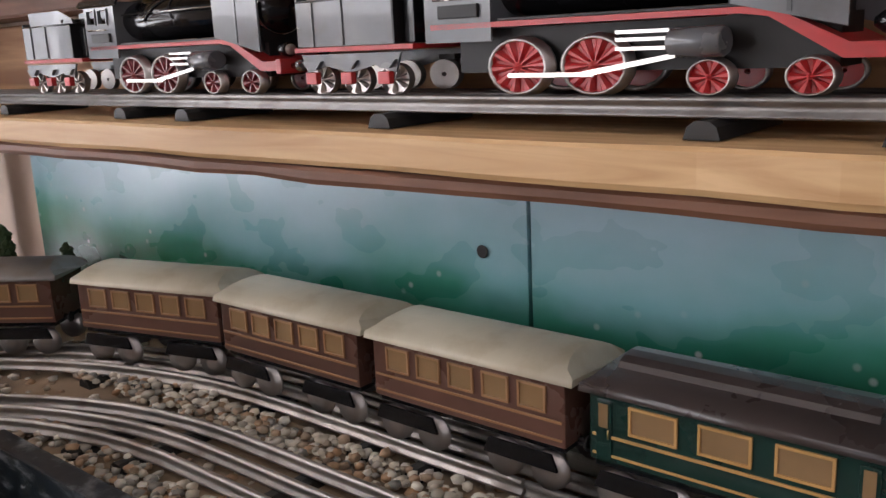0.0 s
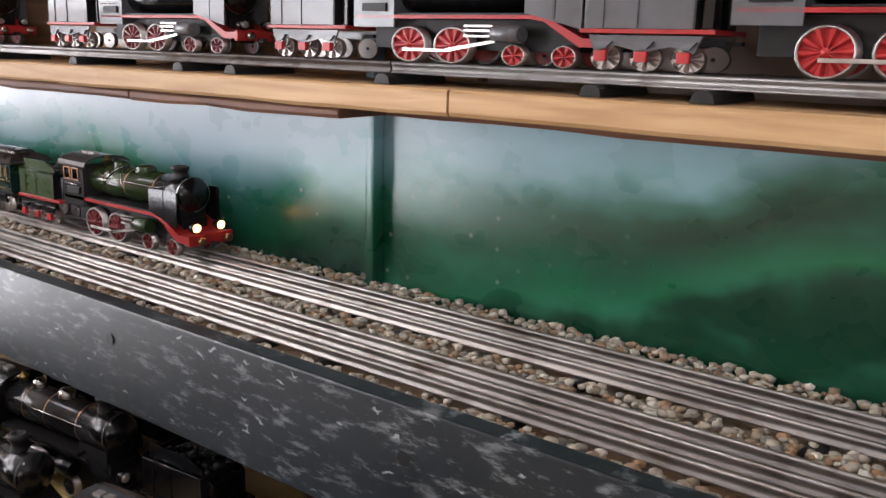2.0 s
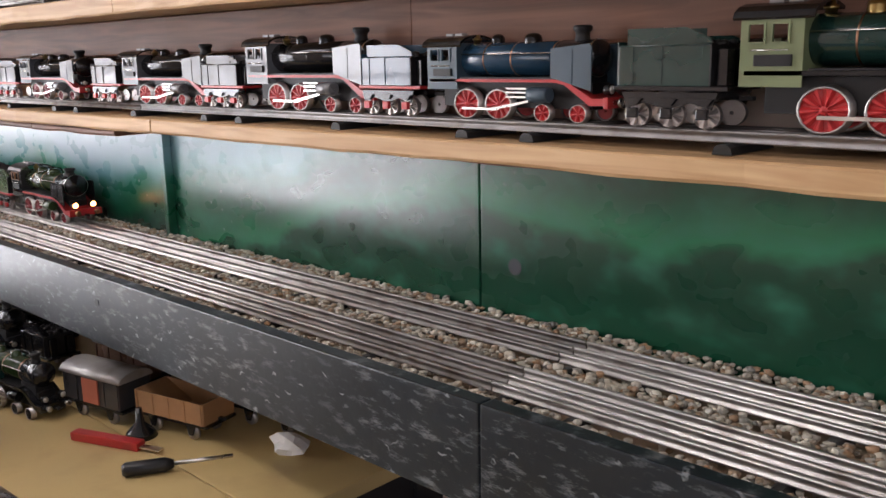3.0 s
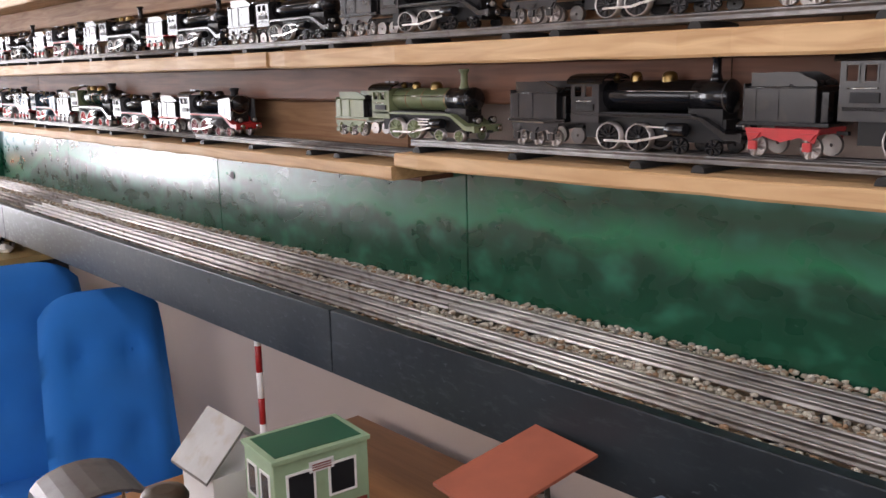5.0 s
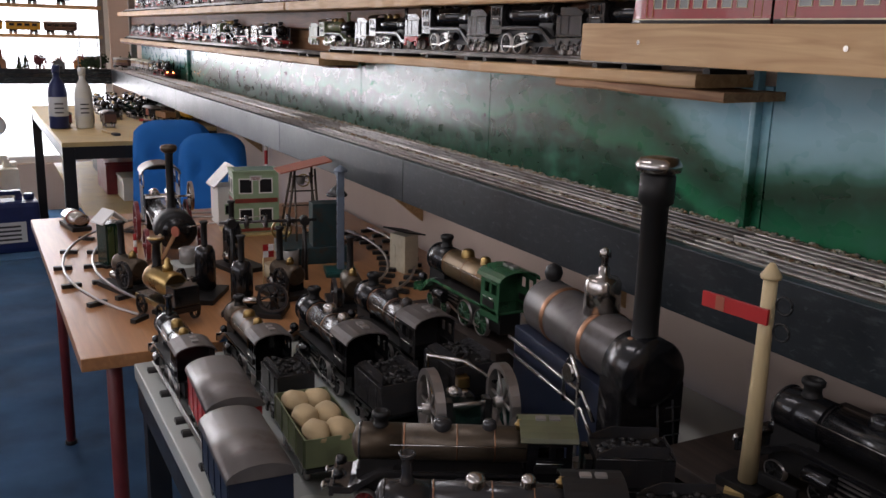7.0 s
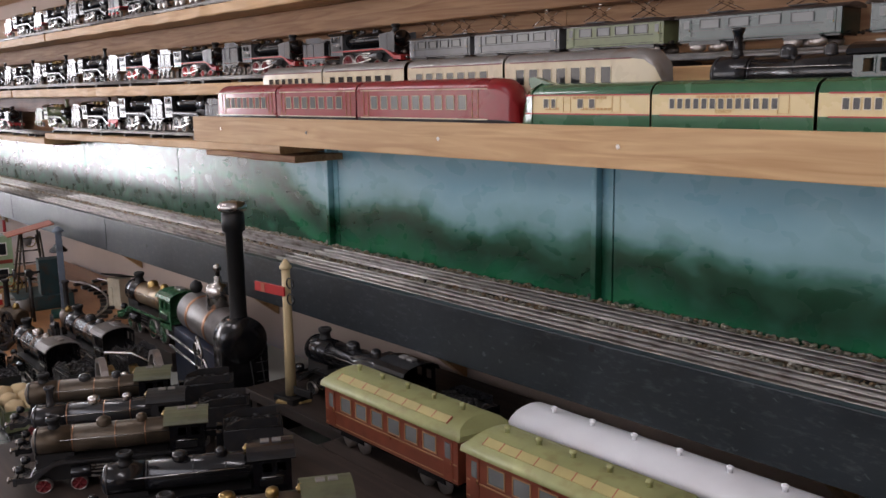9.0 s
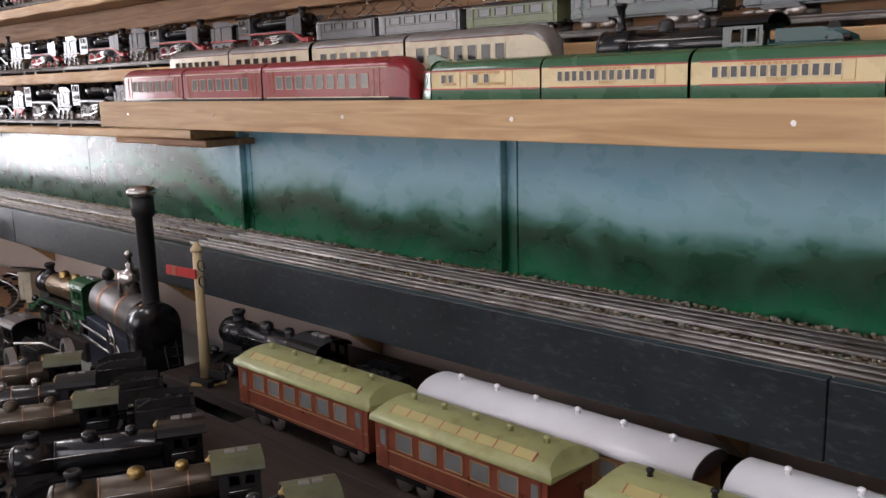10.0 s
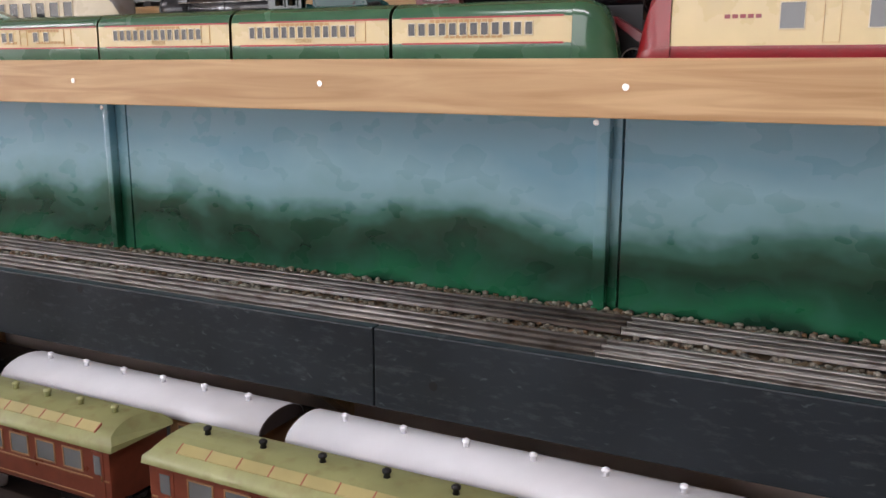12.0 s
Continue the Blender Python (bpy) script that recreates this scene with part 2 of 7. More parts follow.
def slate_paint():
    """Dark blue-grey gloss paint on a plank, scuffed with pale scratches and chips."""
    m = mat("slate_paint", (0.010, 0.015, 0.019), 0.38, var=0.4, scale=7, bump=0.45, grain=60)
    n, l = m.node_tree.nodes, m.node_tree.links
    b = n["Principled BSDF"]
    src = b.inputs["Base Color"].links[0].from_socket
    tc, mp, no, mr, mix = n.new("ShaderNodeTexCoord"), n.new("ShaderNodeMapping"), n.new("ShaderNodeTexNoise"), n.new("ShaderNodeMapRange"), n.new("ShaderNodeMix")
    mp.inputs["Scale"].default_value = (4, 4, 13)
    mp.inputs["Rotation"].default_value = (0, 0.35, 0)
    l.new(tc.outputs["Object"], mp.inputs["Vector"])
    no.inputs["Scale"].default_value, no.inputs["Detail"].default_value, no.inputs["Roughness"].default_value = 8.0, 9, 0.72
    l.new(mp.outputs[0], no.inputs["Vector"])
    mr.inputs["From Min"].default_value, mr.inputs["From Max"].default_value = 0.53, 0.64
    mr.inputs["To Max"].default_value = 0.4
    l.new(no.outputs["Fac"], mr.inputs["Value"])
    zone, zr, mul = n.new("ShaderNodeTexNoise"), n.new("ShaderNodeMapRange"), n.new("ShaderNodeMath")
    zone.inputs["Scale"].default_value = 3.0
    l.new(tc.outputs["Object"], zone.inputs["Vector"])
    zr.inputs["From Min"].default_value, zr.inputs["From Max"].default_value = 0.32, 0.5
    l.new(zone.outputs["Fac"], zr.inputs["Value"])
    mul.operation = "MULTIPLY"
    # the west end is the most knocked about
    where, worn, most = n.new("ShaderNodeSeparateXYZ"), n.new("ShaderNodeMapRange"), n.new("ShaderNodeMath")
    l.new(tc.outputs["Object"], where.inputs[0])
    worn.inputs["From Min"].default_value, worn.inputs["From Max"].default_value = -0.6, -2.0
    worn.inputs["To Min"].default_value, worn.inputs["To Max"].default_value = 0.16, 1.0
    l.new(where.outputs[0], worn.inputs["Value"])
    most.operation = "MULTIPLY"
    l.new(zr.outputs[0], most.inputs[0])
    l.new(worn.outputs[0], most.inputs[1])
    l.new(mr.outputs[0], mul.inputs[0])
    l.new(most.outputs[0], mul.inputs[1])
    vo, vm, add = n.new("ShaderNodeTexVoronoi"), n.new("ShaderNodeMapRange"), n.new("ShaderNodeMath")
    vo.voronoi_dimensions = "2D"
    vo.inputs["Scale"].default_value = 1.0
    sp, flat, wob, wm = n.new("ShaderNodeSeparateXYZ"), n.new("ShaderNodeCombineXYZ"), n.new("ShaderNodeTexNoise"), n.new("ShaderNodeVectorMath")
    wob.inputs["Scale"].default_value = 90
    l.new(tc.outputs["Object"], wob.inputs["Vector"])
    wm.operation = "MULTIPLY_ADD"
    wm.inputs[1].default_value = (0.012, 0.012, 0.018)
    l.new(wob.outputs["Color"], wm.inputs[0])
    l.new(tc.outputs["Object"], wm.inputs[2])
    l.new(wm.outputs[0], sp.inputs[0])
    l.new(sp.outputs[0], flat.inputs[0])
    l.new(sp.outputs[2], flat.inputs[1])
    lean = n.new("ShaderNodeMapping")
    lean.inputs["Rotation"].default_value, lean.inputs["Scale"].default_value = (0, 0, 0.5), (26, 84, 1)
    l.new(flat.outputs[0], lean.inputs["Vector"])
    l.new(lean.outputs[0], vo.inputs["Vector"])
    vm.inputs["From Min"].default_value, vm.inputs["From Max"].default_value = 0.13, 0.05
    cell, cm = n.new("ShaderNodeSeparateColor"), n.new("ShaderNodeMapRange")
    l.new(vo.outputs["Color"], cell.inputs[0])
    cm.inputs["From Min"].default_value, cm.inputs["From Max"].default_value = 0.6, 0.9
    cm.inputs["To Max"].default_value = 0.8
    l.new(cell.outputs[0], cm.inputs["Value"])
    chip = n.new("ShaderNodeMath")
    chip.operation = "MULTIPLY"
    l.new(cm.outputs[0], chip.inputs[0])
    l.new(worn.outputs[0], chip.inputs[1])
    l.new(chip.outputs[0], vm.inputs["To Max"])
    l.new(vo.outputs["Distance"], vm.inputs["Value"])
    add.operation = "MAXIMUM"
    l.new(mul.outputs[0], add.inputs[0])
    l.new(vm.outputs[0], add.inputs[1])
    mix.data_type = "RGBA"
    mix.inputs["B"].default_value = (0.36, 0.39, 0.40, 1)
    l.new(add.outputs[0], mix.inputs["Factor"])
    l.new(src, mix.inputs["A"])
    l.new(mix.outputs["Result"], b.inputs["Base Color"])
    return m


def glowing(name, col, power):
    m = bpy.data.materials.new(name)
    m.use_nodes = True
    b = m.node_tree.nodes["Principled BSDF"]
    b.inputs["Base Color"].default_value = (*col, 1)
    b.inputs["Emission Color"].default_value = (*col, 1)
    b.inputs["Emission Strength"].default_value = power
    return m


def glass(name, col=(0.9, 0.95, 0.95), rough=0.02):
    m = bpy.data.materials.new(name)
    m.use_nodes = True
    b = m.node_tree.nodes["Principled BSDF"]
    b.inputs["Base Color"].default_value = (*col, 1)
    b.inputs["Roughness"].default_value = rough
    b.inputs["Transmission Weight"].default_value = 1.0
    return m


M = {
    "scenery": painted_scenery(), "slate": slate_paint(),
    "pine": wood("pine_board", (0.62, 0.40, 0.20), (0.44, 0.25, 0.105)),
    "sawn": wood("sawn_board", (0.42, 0.245, 0.125), (0.24, 0.115, 0.055), 0.7),
    "redwood": wood("red_brown_board", (0.20, 0.085, 0.045), (0.10, 0.04, 0.02), 0.6, knots=False),
    "beech": wood("beech_laminate", (0.43, 0.205, 0.085), (0.33, 0.15, 0.06), 0.28, knots=False),
    "dark_wood": wood("dark_board", (0.05, 0.034, 0.026), (0.022, 0.014, 0.011), 0.6),
    "plaster": mat("plaster", (0.60, 0.48, 0.40), 0.85, var=0.08, scale=3, bump=0.3, grain=90),
    "white": mat("white_paint", (0.78, 0.77, 0.74), 0.6, var=0.06, scale=4),
    "carpet": mat("blue_carpet", (0.048, 0.135, 0.26), 0.95, var=0.35, scale=5, bump=0.8, grain=400),
    "cloth": mat("blue_upholstery", (0.008, 0.155, 0.50), 0.9, var=0.14, scale=7, bump=0.5, grain=700),
        "ground": mat("layout_ground", (0.26, 0.185, 0.12), 0.9, var=0.35, scale=9, bump=0.6, dirt=(0.12, 0.11, 0.09), dirt_amt=0.7),
    "rail": mat("tinned_rail", (0.40, 0.375, 0.345), 0.38, 0.85, var=0.35, scale=14, dirt=(0.15, 0.11, 0.085), dirt_amt=0.75),
    "rail_dark": mat("dull_rail", (0.20, 0.19, 0.18), 0.42, 1.0, var=0.3, scale=20, dirt=(0.08, 0.06, 0.05), dirt_amt=0.6),
    "sleeper": mat("tin_sleeper", (0.02, 0.019, 0.018), 0.45, 0.3, var=0.3),
    "black": mat("black_enamel", (0.006, 0.006, 0.007), 0.2, var=0.3, coat=0.2, dirt=(0.022, 0.018, 0.015), dirt_amt=0.4),
    "matt": mat("sooty_black", (0.006, 0.0055, 0.0055), 0.5, var=0.3),
    "grey": mat("grey_enamel", (0.115, 0.12, 0.128), 0.22, var=0.2, coat=0.25, dirt=(0.08, 0.07, 0.06), dirt_amt=0.5, vary=0.2),
    "darkgrey": mat("gunmetal_enamel", (0.028, 0.027, 0.028), 0.2, var=0.25, coat=0.12, dirt=(0.05, 0.038, 0.028), dirt_amt=0.5, vary=0.25),
    "red": mat("red_enamel", (0.40, 0.022, 0.022), 0.34, var=0.2, dirt=(0.09, 0.03, 0.025), dirt_amt=0.35),
    "darkred": mat("maroon_enamel", (0.15, 0.015, 0.018), 0.34, var=0.25),
    "railcar_red": mat("railcar_red", (0.25, 0.010, 0.014), 0.3, var=0.15, coat=0.25, dirt=(0.16, 0.04, 0.03), dirt_amt=0.4),
    "green": mat("locomotive_green", (0.024, 0.044, 0.014), 0.24, var=0.22, coat=0.5, dirt=(0.05, 0.05, 0.02), dirt_amt=0.4),
    "tender_green": mat("tender_green", (0.034, 0.068, 0.019), 0.27, var=0.2, coat=0.4, dirt=(0.06, 0.06, 0.02), dirt_amt=0.4),
    "palegreen": mat("pale_green_enamel", (0.17, 0.20, 0.10), 0.32, var=0.2, dirt=(0.10, 0.09, 0.05), dirt_amt=0.5),
    "vangreen": mat("van_green", (0.008, 0.03, 0.024), 0.22, var=0.2, coat=0.5),
    "blue": mat("blue_enamel", (0.014, 0.05, 0.09), 0.25, var=0.2, coat=0.4, dirt=(0.03, 0.05, 0.06), dirt_amt=0.4),
    "navy": mat("navy_enamel", (0.016, 0.022, 0.042), 0.35, var=0.25),
    "brown": mat("brown_litho", (0.095, 0.045, 0.032), 0.28, var=0.25, coat=0.3, vary=0.2),
    "teak": mat("teak_litho", (0.17, 0.044, 0.023), 0.3, var=0.25, scale=30, coat=0.3, dirt=(0.11, 0.03, 0.016), dirt_amt=0.5),
    "tan": mat("tan_litho", (0.30, 0.16, 0.075), 0.35, var=0.25),
    "cream": mat("cream_enamel", (0.62, 0.53, 0.36), 0.3, var=0.12, dirt=(0.35, 0.26, 0.15), dirt_amt=0.4),
    "uproof": mat("streamliner_green", (0.035, 0.115, 0.055), 0.24, var=0.18, coat=0.5, dirt=(0.03, 0.09, 0.05), dirt_amt=0.4),
    "upyellow": mat("streamliner_yellow", (0.60, 0.46, 0.21), 0.26, var=0.1, coat=0.3),
    "roof_green": mat("olive_roof", (0.33, 0.34, 0.15), 0.42, var=0.18, dirt=(0.24, 0.20, 0.08), dirt_amt=0.65),
    "roof_white": mat("white_roof", (0.86, 0.87, 0.90), 0.33, var=0.05),
    "roof_cream": mat("ivory_roof", (0.55, 0.50, 0.38), 0.36, var=0.14, dirt=(0.35, 0.28, 0.17), dirt_amt=0.5),
    "roof_grey": mat("tin_roof", (0.25, 0.235, 0.22), 0.36, 0.35, var=0.25, dirt=(0.17, 0.12, 0.08), dirt_amt=0.6),
    "roof_dark": mat("dark_roof", (0.05, 0.038, 0.035), 0.3, var=0.25, coat=0.3),
    "steel": mat("bright_steel", (0.60, 0.58, 0.55), 0.26, 1.0, var=0.2, dirt=(0.3, 0.24, 0.18), dirt_amt=0.4),
    "tyre": mat("wheel_tyre", (0.36, 0.33, 0.31), 0.36, 0.9, var=0.2),
    "brass": mat("brass", (0.40, 0.27, 0.105), 0.3, 1.0, var=0.3, dirt=(0.09, 0.055, 0.025), dirt_amt=0.7),
    "copper": mat("copper_band", (0.36, 0.19, 0.11), 0.38, 1.0, var=0.2),
    "nickel": mat("nickel", (0.48, 0.45, 0.42), 0.22, 1.0, var=0.25, dirt=(0.14, 0.105, 0.08), dirt_amt=0.6),
    "bronze": mat("worn_bronze", (0.085, 0.063, 0.042), 0.4, 0.6, var=0.4, dirt=(0.022, 0.016, 0.011), dirt_amt=0.7),
    "engine_roof": mat("dull_engine_roof", (0.11, 0.10, 0.095), 0.36, 0.4, var=0.3, dirt=(0.05, 0.038, 0.03), dirt_amt=0.7),
    "roof_olive": mat("dull_olive_roof", (0.10, 0.105, 0.055), 0.45, var=0.3, dirt=(0.05, 0.04, 0.025), dirt_amt=0.6),
    "roof_strip": mat("ochre_roof_strip", (0.40, 0.34, 0.14), 0.42, var=0.15),
    "pane": mat("dark_pane", (0.02, 0.02, 0.022), 0.08, var=0.2),
    "warm_pane": mat("amber_pane", (0.24, 0.15, 0.075), 0.12, var=0.2),
    "grey_pane": mat("grey_pane", (0.14, 0.145, 0.14), 0.12, var=0.2),
    "lamp": glowing("headlamp_bulb", (1.0, 0.34, 0.10), 11.0),
    "lamp_off": mat("lamp_lens", (0.5, 0.47, 0.42), 0.12, 0.6),
    "coal": mat("coal", (0.018, 0.017, 0.017), 0.5, var=0.5, scale=60, bump=1.0, grain=120),
    "sack": mat("sack_cloth", (0.48, 0.36, 0.20), 0.9, var=0.15, bump=0.6, grain=500),
    "yellow": mat("yellow_enamel", (0.62, 0.34, 0.02), 0.35, var=0.12),
    "yellow_table": mat("yellowed_tabletop", (0.50, 0.36, 0.15), 0.5, var=0.12, scale=5, dirt=(0.3, 0.19, 0.08), dirt_amt=0.4),
    "grey_table": mat("grey_tabletop", (0.39, 0.41, 0.38), 0.3, var=0.08, scale=4),
    "frame_black": mat("black_steel_frame", (0.016, 0.016, 0.017), 0.4, 0.2, var=0.2),
    "frame_red": mat("red_steel_leg", (0.12, 0.014, 0.016), 0.4, var=0.2),
    "drum_red": mat("red_drum", (0.27, 0.018, 0.025), 0.45, var=0.2),
    "can_blue": mat("navy_plastic", (0.012, 0.024, 0.10), 0.4, var=0.15),
    "can_white": mat("white_plastic", (0.66, 0.66, 0.60), 0.4, var=0.08),
    "bottle_blue": glass("blue_bottle", (0.05, 0.2, 0.75), 0.08),
    "paper": mat("paper_label", (0.62, 0.63, 0.62), 0.7, var=0.06),
    "ink": mat("ink", (0.05, 0.05, 0.055), 0.7, var=0.1),
    "gold": mat("gilt_lettering", (0.48, 0.27, 0.09), 0.45, var=0.1),
    "mint": mat("mint_tinplate", (0.30, 0.42, 0.26), 0.32, var=0.12, dirt=(0.2, 0.26, 0.15), dirt_amt=0.4),
    "mint_dark": mat("dark_green_tin", (0.02, 0.10, 0.05), 0.35, var=0.2),
    "brick": mat("brick_print", (0.24, 0.045, 0.03), 0.5, var=0.25),
    "teal": mat("teal_tin", (0.008, 0.06, 0.055), 0.3, var=0.2),
    "steelblue": mat("blue_grey_tin", (0.04, 0.068, 0.09), 0.38, var=0.2, dirt=(0.05, 0.07, 0.08), dirt_amt=0.4),
    "tin_dull": mat("dull_brown_tin_roof", (0.15, 0.135, 0.125), 0.38, 0.35, var=0.3, dirt=(0.09, 0.06, 0.045), dirt_amt=0.7),
    "dull_brass": mat("dull_brass", (0.22, 0.15, 0.075), 0.36, 0.8, var=0.3, dirt=(0.07, 0.045, 0.025), dirt_amt=0.7),
    "rusty_teal": mat("rusty_teal_tin", (0.018, 0.042, 0.045), 0.4, var=0.35, dirt=(0.06, 0.028, 0.014), dirt_amt=0.8),
    "mast_blue": mat("pale_blue_grey_tin", (0.12, 0.155, 0.20), 0.4, var=0.25, dirt=(0.07, 0.08, 0.09), dirt_amt=0.6),
    "terracotta": mat("terracotta_tin", (0.33, 0.095, 0.055), 0.45, var=0.2),
    "foliage": mat("model_foliage", (0.03, 0.055, 0.02), 0.9, var=0.4, vary=0.3),
    "bark": mat("bark", (0.07, 0.045, 0.03), 0.9),
    "card": mat("cardboard", (0.34, 0.22, 0.12), 0.8, var=0.12),
    "bamboo": mat("bamboo_post", (0.55, 0.43, 0.24), 0.5, var=0.12),
    "orange": mat("orange_paint", (0.52, 0.21, 0.06), 0.6, var=0.12),
    "window_glass": glass("window_glass"),
    "bright": glowing("overcast_sky", (0.95, 0.98, 1.0), 3.2),
}


# ---- building blocks ----
def box(bm, x0, x1, y0, y1, z0, z1, bevel=0.0):
    made = bmesh.ops.create_cube(bm, size=1.0, matrix=Matrix.Translation(((x0 + x1) / 2, (y0 + y1) / 2, (z0 + z1) / 2)) @ Matrix.Diagonal((x1 - x0, y1 - y0, z1 - z0, 1)))
    if bevel:
        edges = list({e for v in made["verts"] for e in v.link_edges})
        bmesh.ops.bevel(bm, geom=edges, offset=bevel, segments=2, affect="EDGES", profile=0.7)
    return bm


def prism(bm, pts, axis, a, b):
    """A polygon drawn in the plane across an axis and pushed along it from a to b."""
    put = {"x": lambda p, s: (s, p[0], p[1]), "y": lambda p, s: (p[0], s, p[1]), "z": lambda p, s: (p[0], p[1], s)}[axis]
    va, vb = [bm.verts.new(put(p, a)) for p in pts], [bm.verts.new(put(p, b)) for p in pts]
    bm.faces.new(va)
    bm.faces.new(vb[::-1])
    for i in range(len(pts)):
        j = (i + 1) % len(pts)
        bm.faces.new((va[j], va[i], vb[i], vb[j]))
    return bm


AXES = {"x": Matrix.Rotation(radians(90), 4, "Y"), "y": Matrix.Rotation(radians(-90), 4, "X"), "z": Matrix.Identity(4)}


def lathe(bm, prof, base, axis="z", seg=18):
    """Turns a profile of (radius, height) pairs about an axis; closes both ends."""
    m = Matrix.Translation(base) @ AXES[axis]
    rings = []
    for r, h in prof:
        rings.append([bm.verts.new(m @ Vector((r * math.cos(2 * math.pi * k / seg), r * math.sin(2 * math.pi * k / seg), h))) for k in range(seg)])
    for a, b in zip(rings, rings[1:]):
        for k in range(seg):
            f = bm.faces.new((a[k], a[(k + 1) % seg], b[(k + 1) % seg], b[k]))
            f.smooth = True
    bm.faces.new(rings[0][::-1])
    bm.faces.new(rings[-1])
    return bm


def cyl(bm, base, axis, r, h, seg=16, c=0.0):
    c = c or min(r, h) * 0.12
    return lathe(bm, [(r - c, 0), (r, c), (r, h - c), (r - c, h)], base, axis, seg)


def tube(bm, pts, r, seg=6):
    pts = [Vector(p) for p in pts]
    rings = []
    for i, p in enumerate(pts):
        d = (pts[min(i + 1, len(pts) - 1)] - pts[max(i - 1, 0)]).normalized()
        q = d.to_track_quat("Z", "Y")
        rings.append([bm.verts.new(p + q @ Vector((r * math.cos(2 * math.pi * k / seg), r * math.sin(2 * math.pi * k / seg), 0))) for k in range(seg)])
    for a, b in zip(rings, rings[1:]):
        for k in range(seg):
            bm.faces.new((a[k], a[(k + 1) % seg], b[(k + 1) % seg], b[k])).smooth = True
    bm.faces.new(rings[0][::-1])
    bm.faces.new(rings[-1])
    return bm


def part(name, bm, material, parent=None, label="", kind=""):
    me = bpy.data.meshes.new(name)
    bmesh.ops.recalc_face_normals(bm, faces=bm.faces)
    bm.to_mesh(me)
    bm.free()
    me.materials.append(M[material] if isinstance(material, str) else material)
    ob = new(name, me)
    ob.parent = parent
    return tagged(ob, label, kind=kind)


def shared(name, source, parent, m):
    """A further piece on the same mesh."""
    ob = new(name, source.data)
    ob.parent = parent
    ob.matrix_basis = m
    return ob


def thing(name, label, category, group="", kind=""):
    return tagged(new(name), label, category, group, kind)


def B():
    return bmesh.new()

# ---- the room ----
XW, XE, YS, H = -4.45, 5.4, -3.1, 2.45          # west, east, south walls and ceiling
part("floor", box(B(), XW - .1, XE + .1, YS - .1, 0.15, -0.1, 0), "carpet", label="dark blue carpet with soft folds", kind="structure")
part("ceiling", box(B(), XW - .1, XE + .1, YS - .1, 0.15, H, H + .1), "white", label="white boarded ceiling", kind="structure")
part("wall_north", box(B(), XW, XE, 0.02, 0.15, 0, H), "plaster", label="pale plaster wall behind the shelves", kind="structure")
part("wall_east", box(B(), XE, XE + .12, YS, 0.15, 0, H), "plaster", label="pale plaster wall", kind="structure")


def wall_with_opening(name, axis, a, b, lo, hi, o0, o1, z0, z1):
    bm = B()
    for u0, u1, w0, w1 in ((lo, o0, 0, H), (o1, hi, 0, H), (o0, o1, 0, z0), (o0, o1, z1, H)):
        box(bm, *((a, b, u0, u1) if axis == "x" else (u0, u1, a, b)), w0, w1)
    return part(name, bm, "plaster", label="pale plaster wall with a window opening", kind="structure")


wall_with_opening("wall_west", "x", XW - .12, XW, YS, 0.02, -2.75, -0.16, 0.35, 2.1)
# the south opening is out of view, cut for the added fill lamp
wall_with_opening("wall_south", "y", YS - .12, YS, XW, XE, -1.3, 4.3, 1.2, 2.2)


def window(name, axis, at, o0, o1, z0, z1, bars):
    w = thing(name, "white-framed window with bright daylight outside", "window", kind="structure")

    def bar(u0, u1, w0, w1, n):
        bm = B()
        box(bm, *((at - .03, at + .03, u0, u1) if axis == "x" else (u0, u1, at - .03, at + .03)), w0, w1, 0.004)
        part(n, bm, "white", w)
    bar(o0, o1, z0, z0 + .05, "window_sill")
    bar(o0, o1, z1 - .05, z1, "window_frame")
    for k in range(bars + 1):
        u = o0 + (o1 - o0 - .045) * k / bars
        bar(u, u + .045, z0 + .05, z1 - .05, "window_frame")
    for k in range(bars):
        u = o0 + (o1 - o0) * k / bars
        bm = B()
        g = (at - .003, at + .003, u + .02, u + (o1 - o0) / bars)
        box(bm, *(g if axis == "x" else (g[2], g[3], g[0], g[1])), z0 + .04, z1 - .04)
        part("pane", bm, "window_glass", w).visible_shadow = False
    return w


window("window_1", "x", XW - .06, -2.75, -0.16, 0.35, 2.1, 3)
# this south window is never in view; added to go with the frontal fill
window("window_2", "y", YS - .06, -1.3, 4.3, 1.2, 2.2, 5)
part("backdrop", box(B(), -7.2, -7.15, -6, 4, -0.5, 4.5), "bright", label="bright overcast sky outside the window", kind="structure")

# ---- painted backdrop along the railway ----
ZB, RAIL = 1.046, 1.064        # layout board and rail top
JOINTS = [-4.08, -3.36, -2.52, -1.81, -0.84, 0.0, 0.82, 1.70, 2.527, 3.387, 4.2, 5.05]
scenery = thing("painted_backdrop", "glossy hand-painted backdrop panels, blue sky over dark green woods", "backdrop", kind="structure")
for a, b in zip(JOINTS, JOINTS[1:]):
    part("panel", box(B(), a + .0015, b - .0015, 0.0, 0.012, 1.02, 1.262 if b < .1 else 1.289 if b < 1.8 else 1.37, 0.001), "scenery", scenery)
for x in (-2.52, 1.675, 2.497, 3.362, 4.2):
    bm = box(B(), x - .006, x + (.006 if x < 3 else .012), -.017, -.0005, 1.052, 1.315, 0.003)
    part("batten", bm, "scenery", scenery)
    s = part("screw", lathe(B(), [(.004, 0), (.0035, .0012)], (x - .006, -.0185, 1.30), "y", 10), "steel", scenery)
    shared("screw", s, scenery, Matrix.Translation((0, 0, -.235)))
